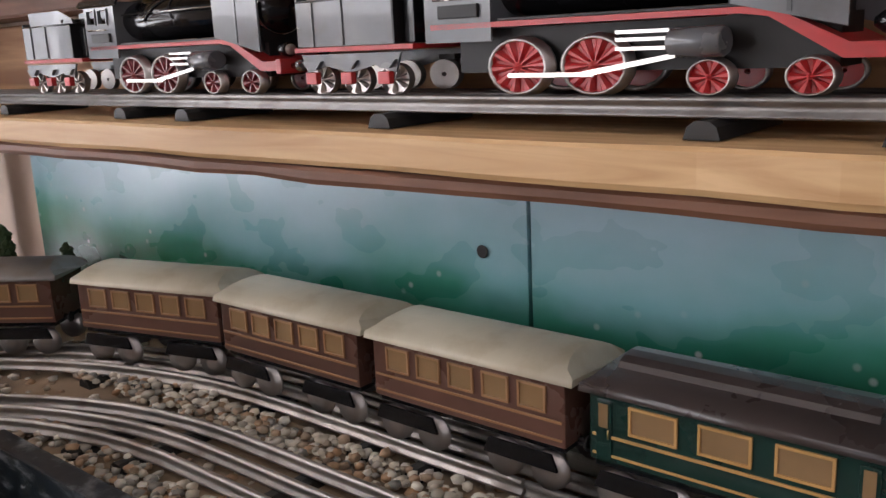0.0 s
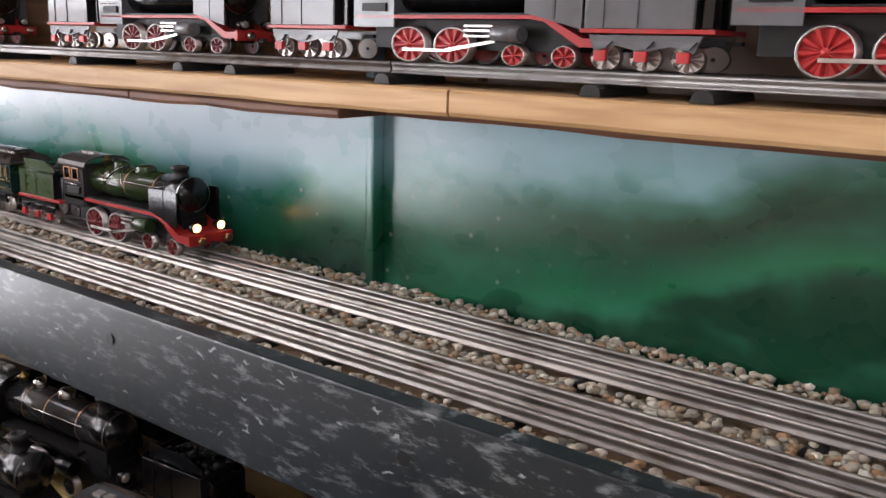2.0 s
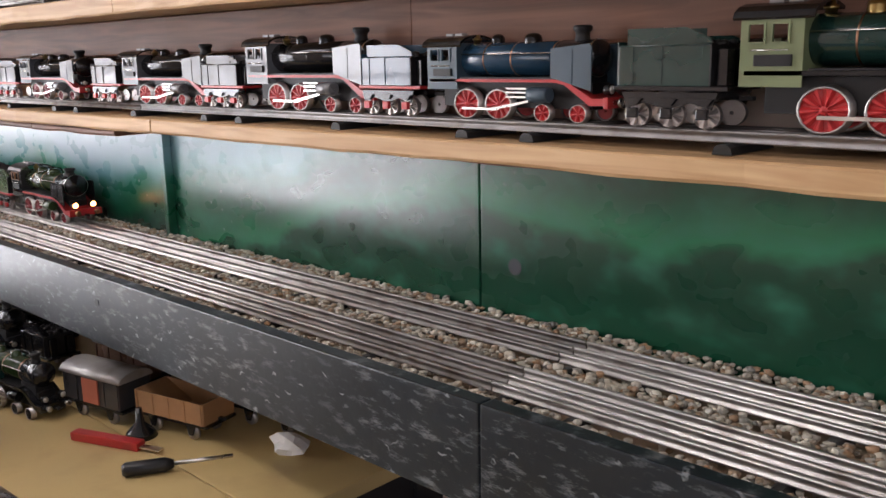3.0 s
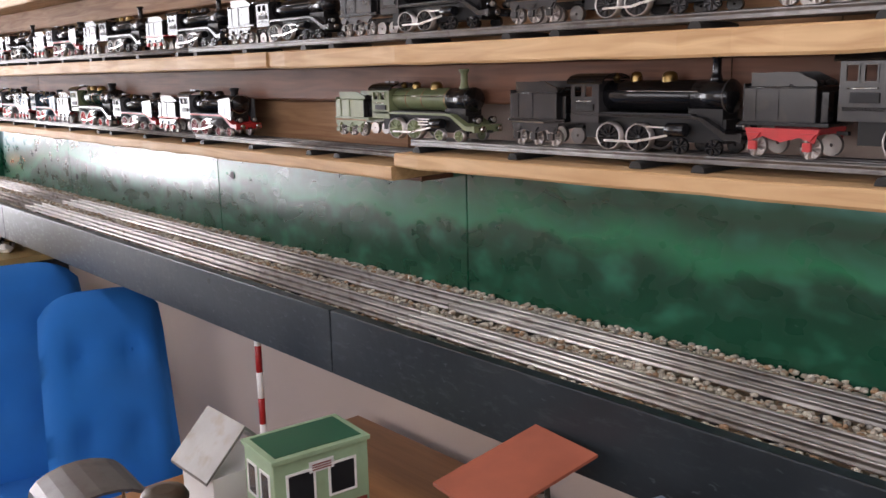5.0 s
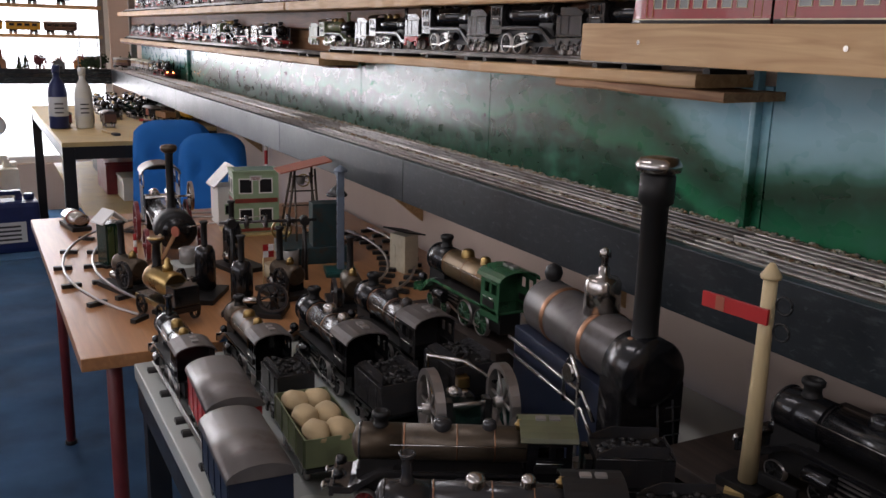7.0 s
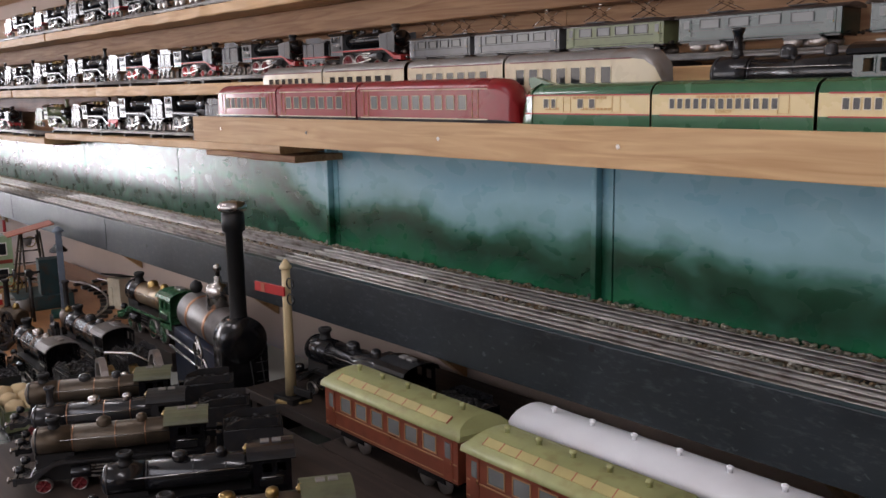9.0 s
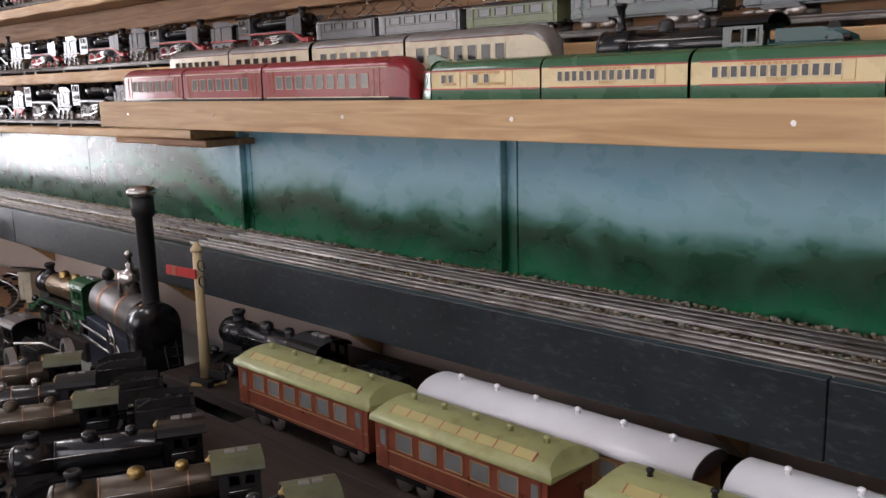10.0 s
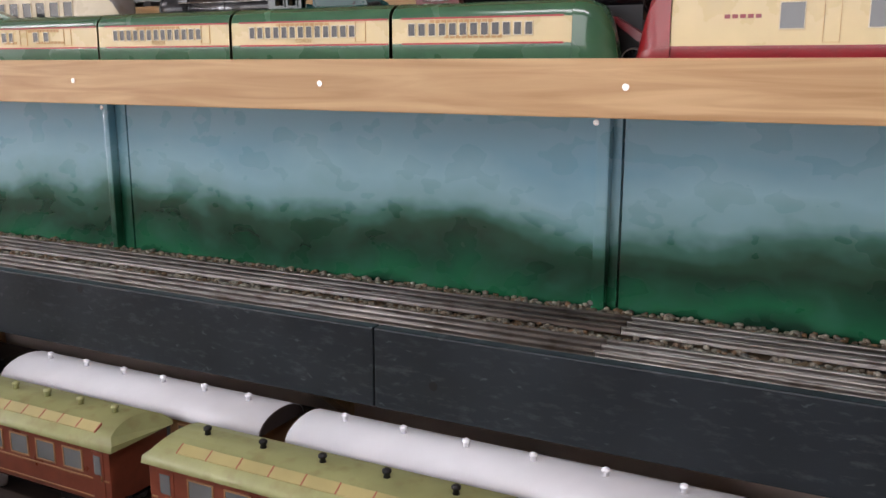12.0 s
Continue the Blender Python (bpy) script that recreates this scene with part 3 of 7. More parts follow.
for x, z, r in ((-3.40, 1.172, .005), (-0.772, 1.19, .009), (-1.755, 1.113, .010), (0.80, 1.165, .005)):
    part("hole", lathe(B(), [(r, 0), (r * .8, .0015)], (x, -.0016, z), "y", 14), "grey" if x == -1.755 else "matt", scenery)

# ---- the railway board ----
board = thing("layout_board", "long narrow layout board carrying two parallel tracks", "layout board", kind="structure")
part("deck", box(B(), -4.2, XE, -.262, -.001, ZB - .02, ZB), "ground", board, "earth-brown sanded deck")
XC = -3.62
FT, FB, FY = 1.077, 0.981, -.277


def fascia_plank(a, b):
    bm = box(B(), a + .001, b - .001, FY, FY + .017, FB, FT, 0.002)
    return part("plank", bm, "slate", board)


for a, b in zip((XC, -1.57, 0.0, 0.91, 3.182, 3.9), (-1.57, 0.0, 0.91, 3.182, 3.9, XE)):
    fascia_plank(a, b)
for x, z in ((-2.59, 1.045), (-2.25, 1.04), (-0.37, 1.06), (3.26, 1.02), (2.71, 1.068), (-2.95, 1.03), (1.2, 1.03)):
    part("screw_hole", lathe(B(), [(.0055, 0), (.004, .001)], (x, FY - .0011, z), "y", 12), "matt", board)
# the board turns the corner along the west wall
part("deck", box(B(), -4.4, XC, -2.6, -.263, ZB - .02, ZB), "ground", board)
part("plank", box(B(), XC - .017, XC, -2.6, FY, FB, FT, 0.002), "slate", board)
for x in (-1.2, .42, 1.35, 2.12, 2.95):
    bm = prism(B(), [(0.018, 0.82), (0.018, 0.87), (-.16, FB + .05), (-.215, FB + .05), (-.215, FB + .03)], "x", x - .012, x + .012)
    tagged(part("shelf_bracket", bm, "pine"), "pale timber strut bracing the layout board to the wall", "bracket", "brackets under the board")


# ---- track ----
def rail_bm(x0, x1, y, z, r, bend=None):
    """A rolled tinplate rail: round head, narrow web, flat foot."""
    bm = B()
    prof = [(-.55, 0), (-.55, .16), (-.16, .3), (-.16, .62), (-.5, .78), (-.38, .98), (0, 1.06), (.38, .98), (.5, .78), (.16, .62), (.16, .3), (.55, .16), (.55, 0)]
    n = max(1, int((x1 - x0) / (.03 if bend else .5)))
    rings = []
    for i in range(n + 1):
        x = x0 + (x1 - x0) * i / n
        dy = bend(x) if bend else 0
        rings.append([bm.verts.new((x, y + dy + p * r, z + q * r * 1.9)) for p, q in prof])
    for a, b in zip(rings, rings[1:]):
        for k in range(len(prof)):
            j = (k + 1) % len(prof)
            bm.faces.new((a[k], a[j], b[j], b[k])).smooth = True
    bm.faces.new(rings[0])
    bm.faces.new(rings[-1][::-1])
    return bm


def track(name, label, x0, x1, yc, ztop, step, rail_mat, group, kind="structure", half=.0235, bend=None, pieces=True):
    t = thing(name, label, "track", group, kind)
    r = .0052
    zb = ztop - r * 2.0
    seg = 1.68
    x = x0
    while x < x1 - .01:
        e = min(x + seg, x1)
        for y in (yc - half, yc, yc + half):
            part("rail", rail_bm(x + .0008, e - .0008, y, zb, r, bend), rail_mat, t)
        x = e
    tin = None
    k = 0
    x = x0 + .03
    while x < x1:
        dy = bend(x) if bend else 0
        if tin is None:
            bm = prism(B(), [(-.009, 0), (.009, 0), (.007, .006), (.0035, .0085), (-.0035, .0085), (-.007, .006)], "y", -half - .016, half + .016)
            for v in bm.verts:
                v.co.z -= .0085
            tin = part("sleeper", bm, "sleeper", t)
            tin.matrix_basis = Matrix.Translation((x, yc + dy, zb))
        else:
            shared("sleeper", tin, t, Matrix.Translation((x, yc + dy, zb)))
        k += 1
        x += step if k % 3 else step * .42
    return t


def curve(xc, r):
    """Sideways shift of a track that leaves the straight at xc and swings round towards the room with radius r."""
    return lambda x: 0.0 if x >= xc else math.sqrt(r * r - min(xc - x, r) ** 2) - r


BEND = curve(-3.52, .56)
for y0_, xw, bend_ in ((-.074, -3.99, BEND), (-.178, -3.87, curve(-3.50, .42))):
    track("track", "three-rail tinplate track, bright worn rails, curving at its end", xw, -3.3, y0_, RAIL, .12, "rail", "main line tracks", bend=bend_)
    track("track", "three-rail tinplate track, bright worn rails", -3.2995, XE, y0_, RAIL, .18, "rail", "main line tracks")

# ---- ballast: stones between and beside the tracks ----
rng = random.Random(4)


def stone_mesh(seed):
    bm = bmesh.new()
    bmesh.ops.create_icosphere(bm, subdivisions=1, radius=1)
    rs = random.Random(seed)
    for v in bm.verts:
        v.co *= rs.uniform(.72, 1.15)
        v.co.z *= .75
    for f in bm.faces:
        f.smooth = True
    return bm


def ballast(name, parent, spots, label=""):
    """Loose pebbles joined into one heap."""
    base = []
    for s in range(6):
        bm = stone_mesh(s)
        bm.verts.ensure_lookup_table()
        base.append(([v.co.copy() for v in bm.verts], [[v.index for v in f.verts] for f in bm.faces]))
        bm.free()
    vs, fs = [], []
    for x, y, z, r in spots:
        co, fc = base[rng.randrange(6)]
        a, o = rng.uniform(0, 6.28), len(vs)
        ca, sa, st = math.cos(a), math.sin(a), rng.uniform(.8, 1.25)
        vs += [(x + r * (st * c.x * ca - c.y * sa), y + r * (st * c.x * sa + c.y * ca), z + r * c.z) for c in co]
        fs += [[o + i for i in f] for f in fc]
    me = bpy.data.meshes.new(name)
    me.from_pydata(vs, [], fs)
    me.polygons.foreach_set("use_smooth", [True] * len(fs))
    me.materials.append(M["stones"])
    ob = new(name, me)
    ob.parent = parent
    return tagged(ob, label, kind="stuff")


def stones_material():
    m = mat("loose_stones", (0.52, 0.46, 0.37), 0.7, var=0.2, scale=40, bump=0.4)
    n, l = m.node_tree.nodes, m.node_tree.links
    g, cr, mix = n.new("ShaderNodeNewGeometry"), n.new("ShaderNodeValToRGB"), n.new("ShaderNodeMix")
    e = cr.color_ramp.elements
    e[0].color, e[1].color = (0.30, 0.24, 0.17, 1), (0.66, 0.62, 0.53, 1)
    for p, c in ((.2, (0.36, 0.21, 0.11)), (.34, (0.40, 0.36, 0.30)), (.55, (0.50, 0.44, 0.34)), (.7, (0.20, 0.19, 0.17)), (.78, (0.56, 0.50, 0.40))):
        e.new(p).color = (*c, 1)
    l.new(g.outputs["Random Per Island"], cr.inputs[0])
    l.new(cr.outputs[0], n["Principled BSDF"].inputs["Base Color"])
    return m


M["stones"] = stones_material()
spots = []
for lo, hi, dens, zr in ((-.148, -.106, 1500, .002), (-.044, -.004, 1350, .005), (-.259, -.208, 1500, .001), (-.096, -.05, 260, -.004), (-.2, -.155, 260, -.004)):
    n = int((XE + 4.1) * dens * .85)
    for _ in range(n):
        x, y = rng.uniform(-4.1, XE), rng.uniform(lo, hi)
        if x > 3.9 and rng.random() > .35:
            continue
        r = rng.uniform(.0026, .0055)
        spots.append((x, y, ZB + r * .5 + rng.uniform(0, .005) + zr, r))
ballast("ballast", board, spots, "pale loose stone ballast between the rails")

# ---- shelves ----
S1T, S1B, SY = 1.272, 1.252, -.135


def plank_run(name, label, x0, x1, y0, y1, z0, z1, m, lengths, group, wobble=.002, seed=1, rise=0.0):
    """A shelf of butted boards with a slightly uneven sawn edge."""
    t = thing(name, label, "shelf", group, "structure")
    rs = random.Random(seed)
    x = x0
    while x < x1 - .02:
        e = min(x + lengths * rs.uniform(.85, 1.15), x1)
        bm = B()
        n = max(2, int((e - x) / .06))
        cols = []
        for i in range(n + 1):
            u = x + .0008 + (e - x - .0016) * i / n
            w = rs.uniform(-wobble, wobble)
            d = rs.uniform(0, wobble * 1.6)
            k_ = rise * (u - x0) / (x1 - x0)
            cols.append([bm.verts.new((p[0], p[1], p[2] + k_)) for p in ((u, y0 + w + .002, z0 - d * .6), (u, y0 + w, z0 + .003 - d * .5), (u, y0 + w, z1 - .002), (u, y0 + w + .002, z1), (u, y1, z1), (u, y1, z0))])
        for a, b in zip(cols, cols[1:]):
            for k in range(6):
                j = (k + 1) % 6
                bm.faces.new((a[k], a[j], b[j], b[k]))
        bm.faces.new(cols[0])
        bm.faces.new(cols[-1][::-1])
        part("board", bm, m, t)
        x = e
    return t


plank_run("shelf_1", "rough pine shelf board with a sawn front edge", -4.15, -.021, SY, -.0005, S1B, S1T, "pine", 1.6, "long shelves", .0025, 2)
plank_run("shelf_1_east", "rough pine shelf board with a sawn front edge, slightly raised", -.02, 1.665, SY, -.0005, S1B + .02, S1T + .02, "pine", 1.9, "long shelves", .0025, 2, .014)
plank_run("shelf_1_batten", "red-brown batten under the lowest shelf", -4.15, -2.454, SY + .004, -.001, S1B - .0105, S1B - .0025, "redwood", 1.5, "long shelves", .003, 3)
plank_run("shelf_1_rail", "narrow brown batten set back under the lowest shelf", -2.453, -.03, -.07, -.001, S1B - .010, S1B - .0035, "redwood", 1.5, "long shelves", .002, 3)
plank_run("shelf_1_end", "short sawn board under the end of the lowest shelf", 1.281, 1.725, SY + .004, -.001, S1B + .016, S1B + .030, "sawn", 1.5, "long shelves", .003, 3)
S2B, S2T = 1.425, 1.452
plank_run("shelf_2", "rough sawn shelf board above the first", -4.15, XE, SY - .005, 0.0195, S2B, S2T, "pine", 1.9, "long shelves", .003, 4)
plank_run("shelf_2_batten", "red-brown board under the second shelf", -4.15, XE, -.05, 0.019, S2B - .06, S2B - .002, "redwood", 2.2, "long shelves", .001, 5)
S3B, S3T = 1.62, 1.645
plank_run("shelf_3", "rough sawn upper shelf board", -4.15, XE, SY - .005, 0.0195, S3B, S3T, "pine", 1.9, "long shelves", .003, 6)
plank_run("shelf_3_batten", "brown board under the upper shelf", -4.15, XE, -.045, 0.019, S3B - .06, S3B - .002, "sawn", 2.2, "long shelves", .001, 7)
plank_run("shelf_4", "rough sawn top shelf board", -4.15, XE, SY - .005, 0.0195, 1.83, 1.855, "pine", 1.9, "long shelves", .003, 8)
plank_run("wall_lining", "bare timber lining behind the shelves", -4.15, 1.3, 0.004, 0.0195, 1.455, 1.56, "sawn", 1.2, "wall linings", .001, 9)
plank_run("wall_lining", "bare timber lining behind the upper shelf", -4.15, XE, 0.004, 0.0195, 1.65, 1.77, "sawn", 1.2, "wall linings", .001, 10)
plank_run("wall_lining", "bare timber lining behind the first shelf", -4.15, -2.4, 0.004, 0.0195, 1.2725, 1.36, "sawn", 1.2, "wall linings", .001, 11)
plank_run("wall_lining", "bare timber lining behind the first shelf", -.75, -.15, 0.004, 0.0195, 1.2725, 1.36, "sawn", 1.2, "wall linings", .001, 12)
plank_run("wall_lining", "bare timber lining behind the deep shelf", 1.3, XE, 0.004, 0.0195, 1.455, 1.56, "sawn", 1.2, "wall linings", .001, 13)
# the deep shelf on its pine plank
PX, PY, PB, PT = 1.62, -.325, 1.324, 1.377
front = thing("display_shelf", "planed pine plank fronting a deep shelf, with round screw heads", "shelf", kind="structure")
part("plank", box(B(), PX, XE, PY, PY + .022, PB, PT, .002), "pine", front)
part("shelf_board", box(B(), PX, XE, PY + .0225, -.0175, PT - .03, PT - .014, .001), "pine", front)
for x in (1.75, 2.08, 2.447, 2.786, 3.152, 3.478, 3.85):
    part("screw", lathe(B(), [(.0033, 0), (.0029, .001), (.001, .0005)], (x, PY - .0014, 1.352), "y", 12), "steel", front)

track("shelf_track", "dull three-rail tinplate track along a shelf", -.018, 1.70, -.075, 0, .2, "rail_dark", "shelf tracks").matrix_basis = Matrix.Translation((0, 0, S1T + .0397)) @ Matrix.Rotation(-.0083, 4, "Y")
for z, x1, g in ((S1T + .0195, -.022, "rail"), (S2T + .0195, XE, "rail_dark"), (S3T + .0195, 3.4, "rail_dark")):
    track("shelf_track", "dull three-rail tinplate track along a shelf", -4.1, x1, -.075, z, .2, "rail_dark", "shelf tracks")



# ---- rolling stock ----
def wheel(parent, x, y, r, m, spokes=10, name="wheel", side=-1, tyre=True):
    """A cast wheel with raised spokes, and its tyre as a sub-part. side: which way its face looks (y)."""
    bm = B()
    n = spokes * 4
    hi, lo = side * .0022, -side * .0006
    rings = []
    for q in (.16, .22, .88, .91 if tyre else 1.0):
        ring = []
        for k in range(n):
            a = 2 * math.pi * k / n
            up = hi if q < .2 or q > .89 or k % 4 in (0, 1) else lo
            ring.append(bm.verts.new((x + r * q * math.cos(a), y + up, r + r * q * math.sin(a))))
        rings.append(ring)
    for q in ((.91 if tyre else 1.0), .16):
        rings.append([bm.verts.new((x + r * q * math.cos(2 * math.pi * k / n), y - side * .003, r + r * q * math.sin(2 * math.pi * k / n))) for k in range(n)])
    for a, b in zip(rings, rings[1:] + rings[:1]):
        for k in range(n):
            bm.faces.new((a[k], a[(k + 1) % n], b[(k + 1) % n], b[k]))
    hub = bm.verts.new((x, y + side * .004, r))
    for k in range(n):
        bm.faces.new((rings[0][k], rings[0][(k + 1) % n], hub))
    w = part(name, bm, m, parent)
    if not tyre:
        return w
    bm = B()
    n = 20
    prof = [(r * .91, -.003), (r * 1.0, -.003), (r * 1.0, .002), (r * 1.09, .003), (r * 1.09, .0045), (r * .91, .0045)]
    if side > 0:
        prof = [(p, -q) for p, q in prof]
    rings = [[bm.verts.new((x + p * math.cos(2 * math.pi * k / n), y + q, r + p * math.sin(2 * math.pi * k / n))) for k in range(n)] for p, q in prof]
    for a, b in zip(rings, rings[1:] + rings[:1]):
        for k in range(n):
            bm.faces.new((a[k], a[(k + 1) % n], b[(k + 1) % n], b[k])).smooth = True
    part("tyre", bm, "tyre", w)
    return w


def window_frame_bm(x0, x1, z0, z1, y, d=.0012, t=.0016):
    bm = B()
    for a, b, c, e in ((x0 - t, x1 + t, z1, z1 + t), (x0 - t, x1 + t, z0 - t, z0), (x0 - t, x0, z0, z1), (x1, x1 + t, z0, z1)):
        box(bm, a, b, y - d / 2, y + d / 2, c, e)
    return bm


def arch(w, h, rise, n=8):
    """Half outline (y, z) of a roof of width 2w at eaves h, rising by rise."""
    return [(w * math.cos(math.pi * k / n), h + rise * math.sin(math.pi * k / n)) for k in range(n + 1)]


def loco(label, group="", boiler="black", cab="grey", trim="red", wheels="darkred", deflect=True, chim="low", dome="black", lit=False, pilot=True, s=1.0, pipes=True, rods="steel", tank=False, smoke="black", name="steam_locomotive", lite=False):
    """A tinplate 4-4-0; runs towards +x, rear end at x=0, rail top at z=0."""
    t = thing(name, label, "locomotive", group)
    L = .262 * s
    R, bz = .0225 * s, .080 * s                     # boiler radius and height of its axis
    zf = .054 * s                                   # running board
    hw = .031 * s
    # footplate with its dropped front
    prof = [(0, zf - .004 * s), (0, zf), (L * .74, zf), (L * .80, zf - .002 * s), (L * .93, .031 * s), (L, .031 * s), (L, .022 * s), (L * .92, .022 * s), (L * .79, zf - .0065 * s), (L * .74, zf - .004 * s)]
    part("footplate", prism(B(), prof, "y", -hw, hw), trim, t)
    part("deck", prism(B(), [(.05 * s, zf + .0004), (L * .74, zf + .0004), (L * .74, zf + .002), (.05 * s, zf + .002)], "y", -hw * .96, hw * .96), "matt", t)
    part("frame", box(B(), .012 * s, L * .9, -.017 * s, .017 * s, .016 * s, zf - .005 * s), "matt", t)
    # boiler, smokebox, front ring
    x0, x1 = .045 * s, L * .90
    xs = x0 + (x1 - x0) * .74
    part("boiler", lathe(B(), [(R * .98, 0), (R, .001), (R, xs - x0)], (x0, 0, bz), "x", 28), boiler, t)
    sb = lathe(B(), [(R * 1.03, 0), (R * 1.03, x1 - xs - .002), (R * .97, x1 - xs), (R * .86, x1 - xs + .002), (R * .3, x1 - xs + .006), (0.001, x1 - xs + .007)], (xs, 0, bz), "x", 28)
    part("smokebox", sb, smoke, t)
    part("ring", lathe(B(), [(R * 1.05, 0), (R * 1.07, .0012), (R * 1.05, .0026)], (x1 - .0045, 0, bz), "x", 28), "steel" if lit or trim == "red" else "darkgrey", t)
    for f in () if lite else (.25, .55, .97):
        part("boiler_band", lathe(B(), [(R * 1.012, 0), (R * 1.022, .0007), (R * 1.012, .0016)], (x0 + (xs - x0) * f, 0, bz), "x", 28), "copper" if lit or boiler != "black" else boiler, t)
    # boiler saddle
    part("saddle", box(B(), xs - .004, x1 - .004, -R * .8, R * .8, zf - .012 * s, bz - R * .75), "matt", t)
    # mountings
    ct = bz + R
    if chim == "low":
        prof = [(.0105, -.006), (.009, .002), (.0082, .004), (.0082, .0095), (.0108, .0125), (.0108, .0165), (.009, .0185), (.0065, .0185), (.0065, .013)]
    else:
        prof = [(.010, -.005), (.0072, .004), (.0058, .009), (.0058, .028), (.0072, .030), (.009, .034), (.0085, .0365), (.006, .0365), (.006, .030)]
    if lit:
        prof = [(.0125, -.006), (.0105, .001), (.0088, .0025), (.0088, .007), (.0108, .009), (.0112, .012), (.0095, .0135), (.007, .0135), (.007, .009)]
    part("chimney", lathe(B(), [(r * s, h * s) for r, h in prof], (x1 - .026 * s, 0, ct), "z", 16), "matt" if chim == "low" else boiler, t)
    dp = [(.0115, -.007), (.0098, .0), (.0096, .0045), (.0085, .008), (.0052, .0105), (.001, .0112)]
    for f, k in ((.5, 1.1), (.22, .85)):
        k = k * 1.22 if lit else k
        part("dome", lathe(B(), [(r * s * k, h * s * (.72 if lit else 1.15 if chim != "low" else 1)) for r, h in dp], (x0 + (x1 - x0) * f, 0, ct), "z", 16), dome, t)
    part("safety_valve", lathe(B(), [(r * s, h * s) for r, h in [(.005, -.004), (.0045, .003), (.006, .004), (.006, .006), (.0035, .007), (.003, .011), (.001, .0115)]], (x0 + .008 * s, 0, ct), "z", 12), "brass", t)
    # cab with two windows a side, roof
    cx0, cx1, cz = -.004 * s, .046 * s, .098 * s
    for sd in (-1, 1):
        bm = B()
        wz0, wz1 = .079 * s, .094 * s
        ys = sd * hw
        cols = [(cx0, cx0 + .007 * s), (cx0 + .019 * s, cx0 + .026 * s), (cx0 + .038 * s, cx1)]
        lo, hi = min(ys, ys - sd * .0015), max(ys, ys - sd * .0015)
        for a, b in cols:
            box(bm, a, b, lo, hi, wz0, wz1)
        box(bm, cx0, cx1, lo, hi, .040 * s, wz0)
        box(bm, cx0, cx1, lo, hi, wz1, cz + .004 * s)
        side = part("cab_side", bm, cab, t)
        for a, b in () if lite else ((cx0 + .007 * s, cx0 + .019 * s), (cx0 + .026 * s, cx0 + .038 * s)):
            part("window_frame", window_frame_bm(a, b, wz0, wz1, ys + sd * .0008), "copper" if lit else cab, side)
        part("step_plate", box(B(), cx0 + .012 * s, cx1 - .008 * s, ys - .0022, ys + .0022, .058 * s, .068 * s, .0008), "matt", side)
        if lite and sd > 0:
            continue
        part("hand_rail", tube(B(), [(cx0 + .010 * s, ys + sd * .003, .072 * s), (cx1 - .010 * s, ys + sd * .003, .072 * s)], .0008), "steel", side)
    part("cab_front", box(B(), cx1 - .002, cx1, -hw + .0016, hw - .0016, zf, cz + .004), cab, t)
    ro = [(y, z) for y, z in arch(hw * 1.1, cz + .002 * s, .014 * s)]
    ri = [(y * .95, z - .002) for y, z in arch(hw * 1.1, cz + .002 * s, .014 * s)][::-1]
    rf = part("cab_roof", prism(B(), ro + ri, "x", cx0 - .006 * s, cx1 + .008 * s), "roof_dark" if lit else "black", t)
    for f in () if lite else (.25, .6):
        part("roof_vent", box(B(), cx0 + .045 * s * f, cx0 + .045 * s * f + .012 * s, -.008 * s, .002 * s, cz + .0145 * s, cz + .0185 * s, .001), "roof_grey", rf)
    # smoke deflectors
    if deflect:
        for sd in (-1, 1):
            ys = sd * (R + .008 * s)
            d = part("smoke_deflector", prism(B(), [(xs + .002, zf + .002), (x1 + .006, .040 * s), (x1 + .006, bz + R * (.3 if lit else .62)), (x1 + .003, bz + R * (.36 if lit else .78)), (xs + .002, bz + R * (.3 if lit else .55))], "y", ys - .0008, ys + .0008), "black" if lit else cab, t)
            part("rib", box(B(), (xs + x1) / 2 + .004, (xs + x1) / 2 + .006, ys - .0014, ys + .0014, .05 * s, bz + R * (.28 if lit else .5)), "black" if lit else cab, d)
    # hand rails and curved pipes on the boiler
    for sd in (-1, 1):
        ys, zs = sd * R * 1.06, bz + R * .32
        part("hand_rail", tube(B(), [(x0 + .002, ys, zs), (xs + .012 * s, ys, zs)], .0008), "nickel", t)
        if pipes:
            px = x0 + (x1 - x0) * .3
            for sg in (-1, 1):
                pts = []
                for k in range(7):
                    a = radians(90 - k * 15.5)
                    pts.append((px + sg * (.002 + .019 * s * (k / 6) ** 1.4), sd * R * 1.045 * math.cos(a), bz + R * 1.045 * math.sin(a)))
                part("steam_pipe", tube(B(), pts, .00085), "nickel" if lit else "darkgrey", t)
    # wheels, rods, cylinders
    rd, rp = .0205 * s, .0115 * s
    xd, xp = (.062 * s, .112 * s), (.177 * s, .226 * s) if pilot else (.165 * s, .165 * s)
    for sd in (-1, 1):
        yw = sd * .0235
        for x in xd:
            wheel(t, x, yw, rd, wheels, 10, "driving_wheel", sd)
        for x in (xp if pilot else ()):
            wheel(t, x, yw, rp, wheels, 6, "pilot_wheel", sd, not lite)
        yr = sd * (.0235 + .0062)
        part("coupling_rod", box(B(), xd[0] - .003, xd[1] + .003, yr - .0009, yr + .0009, rd * .62, rd * .62 + .0035 * s, .0005), rods, t)
        part("connecting_rod", prism(B(), [(xd[1] - .003, rd * .62), (xd[1] + .05 * s, rd * 1.2), (xd[1] + .05 * s, rd * 1.2 + .003 * s), (xd[1] - .003, rd * .62 + .004 * s)], "y", yr + sd * .0012 - .0008, yr + sd * .0012 + .0008), rods, t)
